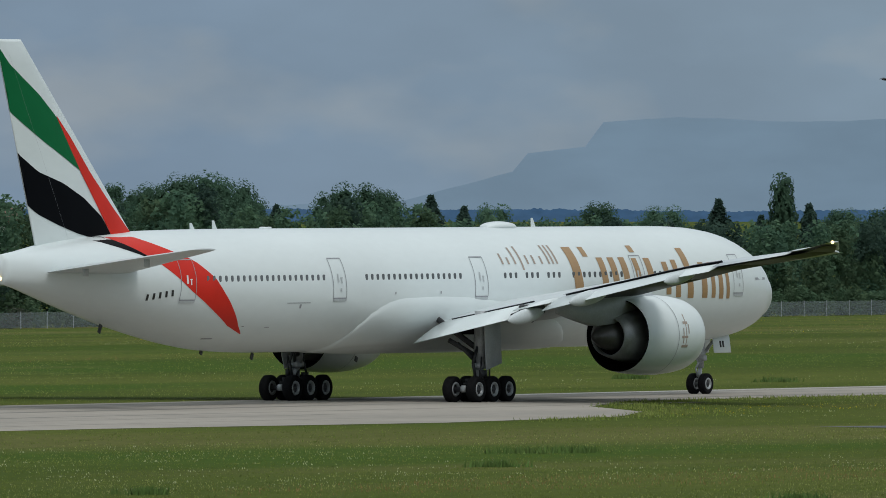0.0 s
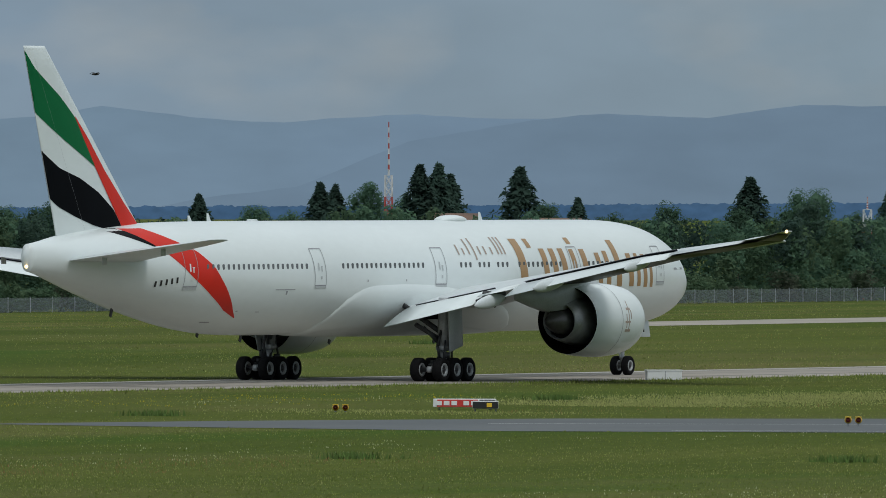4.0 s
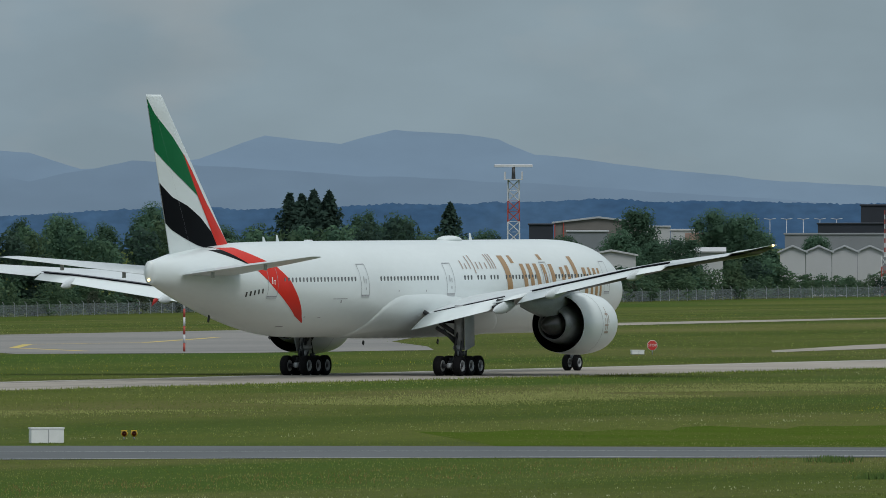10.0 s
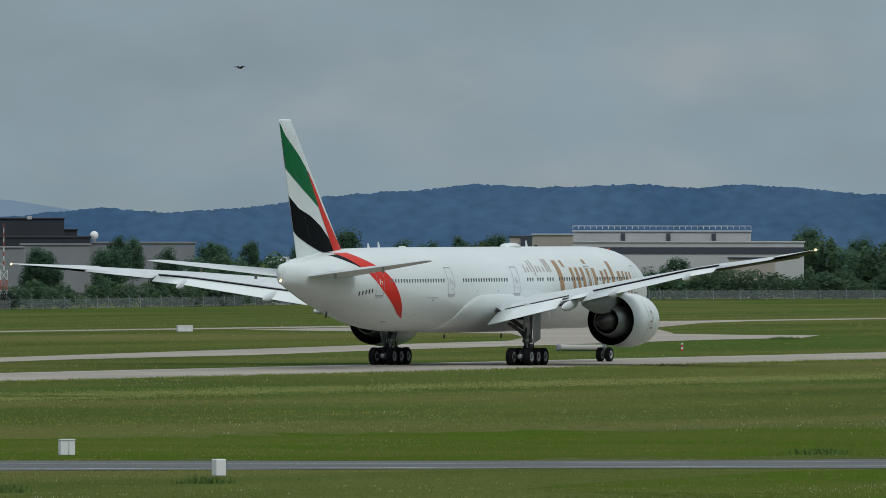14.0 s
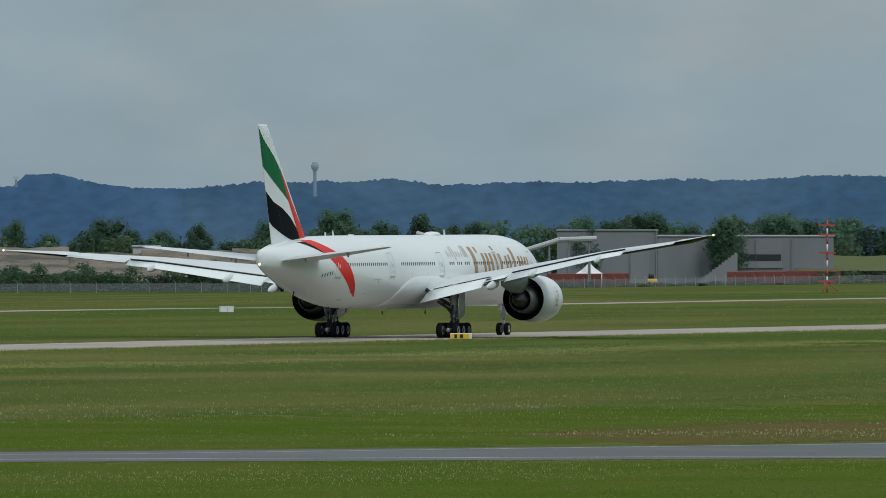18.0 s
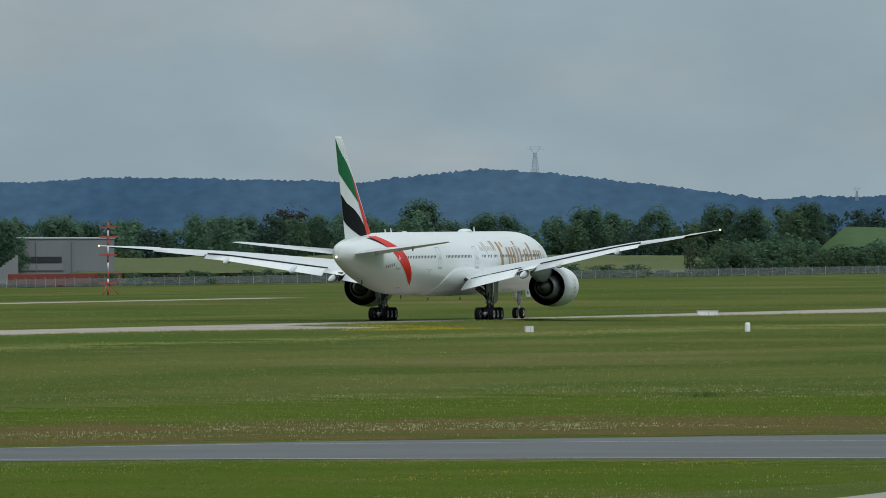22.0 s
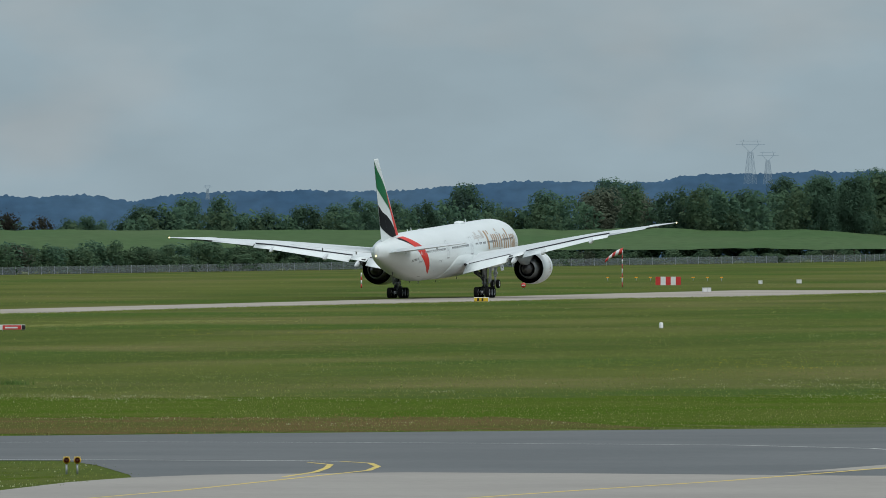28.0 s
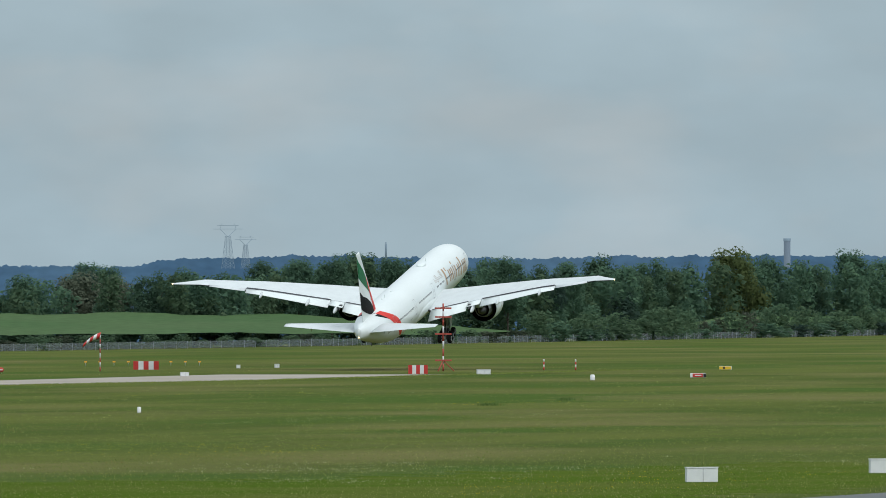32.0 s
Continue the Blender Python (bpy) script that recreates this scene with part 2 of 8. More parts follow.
# ---- ground: grass sheet to the horizon, pavements ----
def grass_material():
    m = bpy.data.materials.new("airfield_grass")
    m.use_nodes = True
    nt = m.node_tree
    N, L = nt.nodes.new, nt.links.new
    b = nt.nodes["Principled BSDF"]
    co = N("ShaderNodeTexCoord")

    def noise_at(sx, sy, scale, detail, lo, hi, rot=0.0):
        mp, nz, r = N("ShaderNodeMapping"), N("ShaderNodeTexNoise"), N("ShaderNodeMapRange")
        mp.inputs["Scale"].default_value = (sx, sy, 1)
        mp.inputs["Rotation"].default_value = (0, 0, rot)
        L(co.outputs["Object"], mp.inputs[0])
        L(mp.outputs[0], nz.inputs["Vector"])
        nz.inputs["Scale"].default_value, nz.inputs["Detail"].default_value = scale, detail
        L(nz.outputs["Fac"], r.inputs[0])
        r.inputs[1].default_value, r.inputs[2].default_value = lo, hi
        return r.outputs[0]

    def blend(fac, a, col):
        x = N("ShaderNodeMix")
        x.data_type = "RGBA"
        L(fac, x.inputs["Factor"])
        if isinstance(a, tuple):
            x.inputs[6].default_value = (*a, 1)
        else:
            L(a, x.inputs[6])
        x.inputs[7].default_value = (*col, 1)
        return x.outputs[2]

    # long mown bands, dry patches, tufts, flower heads
    bands = noise_at(0.2, 1.0, 0.03, 4, 0.40, 0.60, radians(20))
    dry = noise_at(0.35, 1.0, 0.025, 4, 0.50, 0.70, radians(24))
    lush = noise_at(0.3, 1.0, 0.022, 4, 0.5, 0.62, radians(30))
    tuft = noise_at(1, 1, 1.3, 4, 0.35, 0.68)
    fine = noise_at(1, 1, 7.0, 3, 0.3, 0.7)
    heads = noise_at(1, 1, 3.2, 2, 0.66, 0.72)
    c = blend(bands, (0.054, 0.079, 0.010), (0.087, 0.105, 0.019))
    c = blend(lush, c, (0.048, 0.086, 0.009))
    c = blend(dry, c, (0.121, 0.117, 0.037))
    dark = N("ShaderNodeVectorMath")
    dark.operation = "SCALE"
    add = N("ShaderNodeMath")
    add.operation = "ADD"
    L(tuft, add.inputs[0])
    L(fine, add.inputs[1])
    rr = N("ShaderNodeMapRange")
    L(add.outputs[0], rr.inputs[0])
    rr.inputs[1].default_value, rr.inputs[2].default_value = 0.2, 1.8
    rr.inputs[3].default_value, rr.inputs[4].default_value = 0.72, 1.25
    L(c, dark.inputs[0])
    L(rr.outputs[0], dark.inputs["Scale"])
    mask = N("ShaderNodeMath")
    mask.operation = "MULTIPLY"
    L(heads, mask.inputs[0])
    L(noise_at(0.3, 1, 0.04, 4, 0.5, 0.65), mask.inputs[1])
    m2 = N("ShaderNodeMath")
    m2.operation = "MULTIPLY"
    m2.inputs[1].default_value = 0.55
    L(mask.outputs[0], m2.inputs[0])
    c = blend(m2.outputs[0], dark.outputs[0], (0.30, 0.29, 0.13))
    L(c, b.inputs["Base Color"])
    b.inputs["Roughness"].default_value = 1.0
    b.inputs["Specular IOR Level"].default_value = 0.045
    return m


GRASS = grass_material()


def ground_z(y):
    """The field is level to the parallel taxiway, then falls away gently to the fence."""
    return -0.01373 * (min(max(y, 620), 960) - 620)


def build_ground():
    bm = bmesh.new()
    xs = [-1200, -400, 0, 300, 600, 900, 1200, 1600, 2000, 2600, 3200, 4000, 5600]
    ys = [-1500, -500, 0, 150, 300, 450, 620, 780, 960, 1400, 2000, 3200, 5200]
    v = [[bm.verts.new((x, y, ground_z(y))) for y in ys] for x in xs]
    for i in range(len(xs) - 1):
        for j in range(len(ys) - 1):
            bm.faces.new((v[i][j], v[i + 1][j], v[i + 1][j + 1], v[i][j + 1]))
    tagged(part("ground", bm, GRASS, smooth=False), "rough green airfield grass with dry yellow bands", "grass", kind="structure")


build_ground()


def patch(name, inner, outer, mat, label, z=0.012, seed=0):
    """A strip of differently grown grass between two ragged lines."""
    def along(line, n):
        cum = [0.0]
        for a, b in zip(line, line[1:]):
            cum.append(cum[-1] + math.hypot(b[0] - a[0], b[1] - a[1]))
        return [(float(np.interp(cum[-1] * i / n, cum, [p[0] for p in line])), float(np.interp(cum[-1] * i / n, cum, [p[1] for p in line]))) for i in range(n + 1)]
    rng = random.Random(seed)
    n = 160
    verts, faces = [], []
    for (ax, ay), (bx, by) in zip(along(inner, n), along(outer, n)):
        u, w = rng.uniform(0, 0.12), rng.uniform(0.80, 1.0)
        verts += [(ax + (bx - ax) * u, ay + (by - ay) * u, z * 0.45), (ax + (bx - ax) * w, ay + (by - ay) * w, z * 0.45)]
    for i in range(n):
        faces.append((2 * i, 2 * i + 1, 2 * i + 3, 2 * i + 2))
    return tagged(raw(name, verts, faces, mat), label, "grass", kind="structure")


MOWN = material("mown_green_grass", (0.058, 0.096, 0.013), 1.0, vary=0.22, scale=0.05, fine=1.5, second=(0.080, 0.104, 0.022))
RUSTY = material("rusty_dry_turf", (0.110, 0.084, 0.037), 1.0, vary=0.25, scale=0.07, fine=1.5, second=(0.077, 0.086, 0.026))
for turf in (MOWN, RUSTY):
    turf.node_tree.nodes["Principled BSDF"].inputs["Specular IOR Level"].default_value = 0.0
patch("mown_strip", [(752, 330), (763, 292), (794, 262), (836, 240), (858, 225), (880, 206.5), (900, 187), (917, 173.5), (964, 165.5), (1100, 162)], [(800, 356), (850, 342), (905, 314), (1000, 300), (1062, 284), (1040, 254), (1060, 217), (1180, 202)], MOWN, "freshly green mown grass beside the taxiway", seed=1)
patch("dry_turf", [(812, 250), (836, 241), (858, 225.5), (900, 187)], [(850, 272), (905, 276), (945, 258), (952, 208)], RUSTY, "rusty brown dry turf beside the taxiway", z=0.02, seed=2)
patch("mown_strip", [(746, 181), (782, 194), (783, 215), (770, 236), (748, 268)], [(600, 186), (610, 200), (620, 215), (640, 235), (690, 262)], MOWN, "green mown grass inside the taxiway bend", seed=3)
# runway: the near verge hides part of its width, so its near edge wanders
runway = sheet("runway", [(250, 426), (640, 428), (668, 427), (692, 423), (713, 426), (727, 433), (742, 445), (760, 453.5), (1000, 450.5), (1160, 449), (1300, 452), (1400, 453), (1522, 451), (1562, 441), (1580, 442), (1592, 458), (1680, 459), (1740, 452), (1808, 444), (1900, 446), (2058, 441), (2146, 432), (2280, 432),
                          (2280, 464), (1700, 465), (1480, 472), (250, 472)], 0.03, CONCRETE, "pale concrete runway with worn joints")
sheet("taxiway", [(690, 402), (705, 397), (721, 388), (735, 368), (747, 354), (752, 336), (755, 312), (763, 292), (770, 281), (794, 262), (812, 248), (836, 239), (858, 223.5), (880, 205), (900, 185), (916, 172), (964, 164), (1100, 160), (1100, 60), (740, 60),
                         (740, 178), (746.6, 179.7), (773.4, 187.7), (786.5, 192.5), (784.8, 205.5), (779.5, 225.5), (765, 242), (757, 252), (748, 270), (743, 281), (731, 295), (724, 306), (717, 324), (704, 342), (693, 355), (686, 372), (688, 391)], 0.03, ASPHALT,
             "dark grey asphalt taxiway with worn edge lines")
apron = sheet("apron", [(748, 60), (750, 148), (754, 161), (755.5, 169), (747, 176.3), (738.5, 177.8), (726.5, 177.5), (709, 175.7), (684, 173), (560, 172), (560, 60)], 0.04, APRONMAT, "pale grey concrete apron")
sheet("apron_shoulder", [(756.5, 152.3), (820, 152.6), (880, 152.8), (880, 148), (793, 148), (768, 150.2)], 0.036, APRONMAT, "pale concrete strip along the taxiway line")
taxi_far = sheet("taxiway_far", [(1130, 600), (1300, 606), (1400, 612), (1510, 620), (1600, 613), (1784, 603), (1830, 589), (2050, 586), (2050, 592), (1830, 596), (1784, 609), (1650, 618), (1510, 626), (1400, 625), (1300, 626), (1130, 614)], 0.03, CONCRETE, "pale parallel taxiway beyond the runway")
link = sheet("taxiway_link", [(1192, 501), (1247, 508), (1285, 509), (1339, 517), (1388, 522), (1446, 529), (1470, 529), (1500, 538), (1501, 546), (1510, 556), (1528, 563), (1580, 584), (1649, 604), (1712, 614),
                              (1600, 613), (1540, 611), (1507, 571), (1463, 553), (1427, 541), (1390, 537), (1314, 527), (1250, 518), (1206, 507)], 0.035, CONCRETE, "pale rapid exit taxiway crossing the grass")


JUNCTION = material("grey_taxiway_concrete", (0.21, 0.20, 0.185), 0.95, vary=0.2, scale=0.05, fine=1.5, second=(0.16, 0.155, 0.148))
junction = sheet("taxiway_junction", [(1166, 551), (1176, 538), (1202, 533), (1230, 546), (1268, 566), (1322, 587), (1368, 599), (1412, 612), (1400, 624), (1310, 625), (1262, 604), (1190, 567)], 0.045, JUNCTION, "grey taxiway junction with yellow lines")


def stripe(name, points, width, mat, label, z=0.05):
    """A painted line along a few points."""
    verts, faces = [], []
    for i, (x, y) in enumerate(points):
        a, b = points[max(0, i - 1)], points[min(len(points) - 1, i + 1)]
        d = Vector((b[0] - a[0], b[1] - a[1])).normalized()
        verts += [(x - d.y * width / 2, y + d.x * width / 2, z * 0.45), (x + d.y * width / 2, y - d.x * width / 2, z * 0.45)]
        if i:
            k = 2 * i
            faces.append((k - 2, k - 1, k + 1, k))
    return tagged(raw(name, verts, faces, mat), label, "marking", kind="structure")


stripe("edge_line", [(705, 383), (713.4, 367.3), (726.2, 350.8), (736.1, 332.7), (745, 310), (753.2, 291.2), (776.2, 266), (803, 252), (826, 239), (838, 224), (847.5, 204), (847, 189), (842, 172), (832, 163), (810, 153)], 0.3, WHITELINE, "worn pale line along the taxiway")
stripe("edge_line", [(691, 366), (695.5, 358.1), (706.5, 341.2), (717.5, 324.3), (735, 297), (757, 267), (775, 240), (787.4, 203.4), (788.6, 190.6), (787.6, 182.1), (786.1, 179.1)], 0.5, WHITELINE, "worn pale line at the taxiway edge")
stripe("guide_line", [(786.1, 179.1), (781.2, 176.6), (771.3, 174.0), (760.0, 171.9), (752.1, 171.3), (735.2, 170.0), (706.2, 167.8), (684.5, 167.0), (640, 165)], 0.3, YELLOWLINE, "curved yellow guide line")
stripe("guide_line", [(782.5, 179.8), (776.5, 177.4), (766, 175.2), (755.0, 173.2), (742, 171.6)], 0.3, YELLOWLINE, "thin yellow guide line")
stripe("guide_line", [(640, 154.5), (686.1, 152.1), (707.9, 151.6), (735.6, 150.4), (755.5, 150.4), (808.4, 150.9), (880, 151.2)], 0.4, YELLOWLINE, "straight yellow guide line")
stripe("guide_line", [(1187.4, 555.3), (1210, 572), (1237.5, 583.8), (1255.3, 581.8), (1300, 596)], 0.8, YELLOWLINE, "curved yellow line on the far taxiway", z=0.06)
stripe("edge_line", [(760, 470.2), (1100, 470.2), (1450, 470.2)], 0.5, WHITELINE, "white runway edge line")

RUBBERMARK = material("rubber_streaked_concrete", (0.17, 0.155, 0.135), 0.95, vary=0.3, scale=0.15, fine=1.0, second=(0.24, 0.22, 0.185), stretch=(0.1, 1, 1))
for y, w in ((434, 0.5), (441.5, 0.4), (448, 0.8), (457.8, 1.4), (464, 0.35), (469.0, 1.2)):
    stripe("tyre_marks", [(520, y), (640, y + 0.3), (757 if y > 446 else 700, y), (1000 if y > 456 else 758 if y > 446 else 712, y + 0.2)], w, RUBBERMARK, "dark worn streak along the runway", z=0.04)
JOINT = material("slab_joint", (0.13, 0.12, 0.105), 0.95, vary=0.2)
for i in range(10):
    x = 560 + 15 * i
    stripe("slab_joint", [(x, 428), (x, 450), (x, 471)], 0.12, JOINT, "dark joint between runway slabs", z=0.044)


# ---- the airliner: x forwards from the main gear, y to its left, z up from the ground ----
STATIONS = [  # x, crown, keel, half width
    (37.35, 5.12, 5.04, 0.04), (37.25, 5.50, 4.66, 0.42), (37.0, 5.88, 4.36, 0.84), (36.3, 6.62, 3.82, 1.48), (35.2, 7.36, 3.38, 2.08), (33.6, 8.05, 3.04, 2.54),
    (31.6, 8.54, 2.82, 2.86), (29.0, 8.79, 2.67, 3.05), (26.0, 8.85, 2.61, 3.10), (-12.0, 8.85, 2.60, 3.10), (-15.0, 8.85, 2.62, 3.10), (-18.0, 8.84, 2.74, 3.07), (-21.0, 8.82, 3.08, 2.96),
    (-24.0, 8.77, 3.58, 2.76), (-27.0, 8.66, 4.16, 2.44), (-30.0, 8.45, 4.82, 1.98), (-32.5, 8.16, 5.40, 1.46), (-34.5, 7.88, 5.86, 0.94), (-36.3, 7.62, 6.26, 0.20)]


def hull(x):
    """Crown, keel and half width of the fuselage at x (smoothed)."""
    xs = [s[0] for s in STATIONS][::-1]
    w = 0.0 if x > 36.2 else 0.5
    out = []
    for k in (1, 2, 3):
        col = [s[k] for s in STATIONS][::-1]
        out.append(float(np.mean([np.interp(x + d * w, xs, col) for d in (-2, -1, 0, 1, 2)])) if w else float(np.interp(x, xs, col)))
    return out


def hull_point(x, z, side=-1, proud=0.0):
    """The skin at station x and height z."""
    top, low, hw = hull(x)
    zc, rz = (top + low) / 2, (top - low) / 2
    c = max(-1.0, min(1.0, (z - zc) / rz))
    return (x, side * ((hw + proud) * math.sqrt(max(0.0, 1 - c * c))), zc + (rz + proud) * c)


def skin_patch(bm, low_edge, high_edge, z0, z1, side, nz=14, nx=6, proud=0.012):
    """A painted area on the hull between two edges x(z)."""
    rows = []
    for i in range(nz + 1):
        z = z0 + (z1 - z0) * i / nz
        a, b = low_edge(z), high_edge(z)
        rows.append([bm.verts.new(hull_point(a + (b - a) * j / nx, z, side, proud)) for j in range(nx + 1)])
    for r, q in zip(rows, rows[1:]):
        for j in range(nx):
            bm.faces.new((r[j], r[j + 1], q[j + 1], q[j]) if side < 0 else (q[j], q[j + 1], r[j + 1], r[j]))


def lead(y):
    y = abs(y)
    return 13.2 - (y - 3.1) * 0.65 if y <= 28.6 else -3.4 - (y - 28.6) * 1.72


def trail(y):
    y = abs(y)
    if y <= 10.5:
        return -2.3 - (y - 3.1) * 0.05
    if y <= 28.6:
        return -2.67 - (y - 10.5) * 0.245
    return -7.1 - (y - 28.6) * 0.92


def wing_z(y):
    y = abs(y)
    return float(np.interp(y, [0, 3.1, 9.6, 20, 32.4], [3.75, 4.0, 5.12, 6.82, 8.25]))


def foil(x_le, x_te, y, z, thick, n=11, droop=0.0, rig=0.0):
    """A wing section as a closed ring."""
    c = x_le - x_te
    up, lo = [], []
    for i in range(n + 1):
        s = (1 - math.cos(math.pi * i / n)) / 2
        t = 5 * thick * c * (0.2969 * math.sqrt(s) - 0.126 * s - 0.3516 * s ** 2 + 0.2843 * s ** 3 - 0.1015 * s ** 4)
        camber = 0.012 * c * math.sin(math.pi * s) - droop * c * s + rig * c * (1 - s)
        up.append((x_le - s * c, y, z + camber + t))
        lo.append((x_le - s * c, y, z + camber - t * 0.8))
    return up + lo[::-1][1:-1]


def rig(y):
    """Wing incidence as a slope: leading edge raised inboard, level at the tip."""
    return float(np.interp(abs(y), [3, 12, 22, 32], [0.055, 0.055, 0.030, 0.0]))


def surface(spans, side, f):
    rings = [foil(*f(y)) for y in spans]
    rings = [[(px, side * py, pz) for px, py, pz in r] for r in rings]
    return loft(rings)


def build_wing(plane, side):
    def main(y):
        c = lead(y) - trail(y)
        cut = 0.20 * c if 3.0 < y < 27.5 else 0.0
        return lead(y), trail(y) + cut, y, wing_z(y), float(np.interp(y, [3, 10, 32.4], [0.115, 0.095, 0.075])), 11, 0.0, rig(y)
    wing = part("wing", surface([2.0, 3.1, 5, 7, 9.6, 12, 15, 18, 21, 24, 27.4, 27.6, 28.6, 29.6, 30.6, 31.4, 32.05], side, main), WINGGREY, plane, "grey swept wing with a raked tip")

    def moved(y, chord, drop, pitch, out):
        x = trail(y) + 0.20 * (lead(y) - trail(y)) - out
        return x, x - chord * (lead(y) - trail(y)), y, wing_z(y) - drop, 0.11, 8, pitch
    part("inboard_flap", surface([3.3, 5, 7, 8.9], side, lambda y: moved(y, 0.235, -0.02, 0.30, 0.0)), WHITE, wing, "white inboard flap lowered for take-off")
    part("flaperon", surface([9.0, 10.9], side, lambda y: moved(y, 0.20, 0.04, 0.14, 0.0)), WHITE, wing)
    part("outboard_flap", surface([11.0, 14, 17, 20, 22.4], side, lambda y: moved(y, 0.225, 0.0, 0.29, 0.0)), WHITE, wing, "white outboard flap lowered for take-off")
    part("aileron", surface([22.5, 25, 27.4], side, lambda y: moved(y, 0.20, 0.0, 0.16, 0.0)), WINGGREY, wing)
    # leading-edge slats, a little forward and down
    for a, b in ((4.0, 8.2), (11.0, 16.4), (16.5, 22.0), (22.1, 28.2)):
        part("slat", surface([a, (a + b) / 2, b], side, lambda y: (lead(y) + 0.45, lead(y) - 0.55, y, wing_z(y) - 0.16 + rig(y) * (lead(y) - trail(y)), 0.16, 7, -0.10)), WINGGREY, wing)
    # raised dark strip that paints the shaded gap along the spoiler line
    for a, b in ((3.4, 8.9), (11.0, 22.4)):
        bm = bmesh.new()
        for i in range(6):
            y0, y1 = a + (b - a) * i / 6, a + (b - a) * (i + 1) / 6
            q = []
            for y in (y0, y1):
                x = trail(y) + 0.20 * (lead(y) - trail(y))
                q += [(x + 0.10, side * y, wing_z(y) + 0.02), (x - 0.04, side * y, wing_z(y) + 0.17), (x - 0.32, side * y, wing_z(y) + 0.12)]
            vs = [bm.verts.new(p) for p in q]
            bm.faces.new((vs[0], vs[1], vs[4], vs[3]))
            bm.faces.new((vs[1], vs[2], vs[5], vs[4]))
        bmesh.ops.remove_doubles(bm, verts=bm.verts, dist=0.001)
        part("spoiler_gap", bm, DARKGAP, wing)
    # flap track fairings
    for y, ln, r, aft, drop in ((13.8, 3.5, 0.36, 0.1, 0.28), (20.2, 2.9, 0.30, 0.0, 0.26), (9.9, 3.4, 0.36, 0.9, 0.58)):
        x = trail(y) + 0.20 * (lead(y) - trail(y)) - aft
        z = wing_z(y) - drop
        rings = []
        for i in range(9):
            s = i / 8
            rr = r * math.sin(math.pi * min(1, 0.06 + s * 0.94)) ** 0.6 + 0.02
            rings.append([(x + ln * 0.05 - s * ln, side * y + rr * 0.62 * math.sin(2 * math.pi * k / 12), z - 0.40 * s + rr * math.cos(2 * math.pi * k / 12)) for k in range(12)])
        part("flap_track_fairing", loft(rings), WINGGREY, wing)
    # hinge gear in the gap between the flaps; the dark box paints the cavity's shade
    bm = bmesh.new()
    box(bm, -1.2, side * 9.35, wing_z(9.4) - 0.35, 1.9, 0.55, 0.5, bevel=0.1)
    for k in range(4):
        tube(bm, (-0.4 - 0.4 * k, side * (9.1 + 0.2 * k), wing_z(9.4) - 0.2), (-1.6 - 0.5 * k, side * (9.6 - 0.1 * k), wing_z(9.4) - 0.95 + 0.1 * k), 0.09, seg=7)
    part("flap_mechanism", bm, DARKMETAL, wing, "dark flap hinge gear with a box painting the cavity's shade", smooth=False)
    # shade under the outer wing, painted as thin near-black panels
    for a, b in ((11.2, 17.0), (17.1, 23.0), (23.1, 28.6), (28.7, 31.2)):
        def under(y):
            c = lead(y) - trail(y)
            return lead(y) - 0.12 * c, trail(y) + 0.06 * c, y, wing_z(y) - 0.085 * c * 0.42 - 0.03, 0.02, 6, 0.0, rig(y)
        part("underside_panel", surface([a, (a + b) / 2, b], side, under), UNDERSHADE, wing, "dark panel painting the shade under the wing")
    tip = Vector((trail(31.9) + 0.2, side * 32.02, wing_z(32.0)))
    bm = bmesh.new()
    bmesh.ops.create_icosphere(bm, subdivisions=2, radius=0.09, matrix=Matrix.Translation(tip))
    part("position_light", bm, LIGHTWARM, wing, "glowing wingtip position light")
    return wing


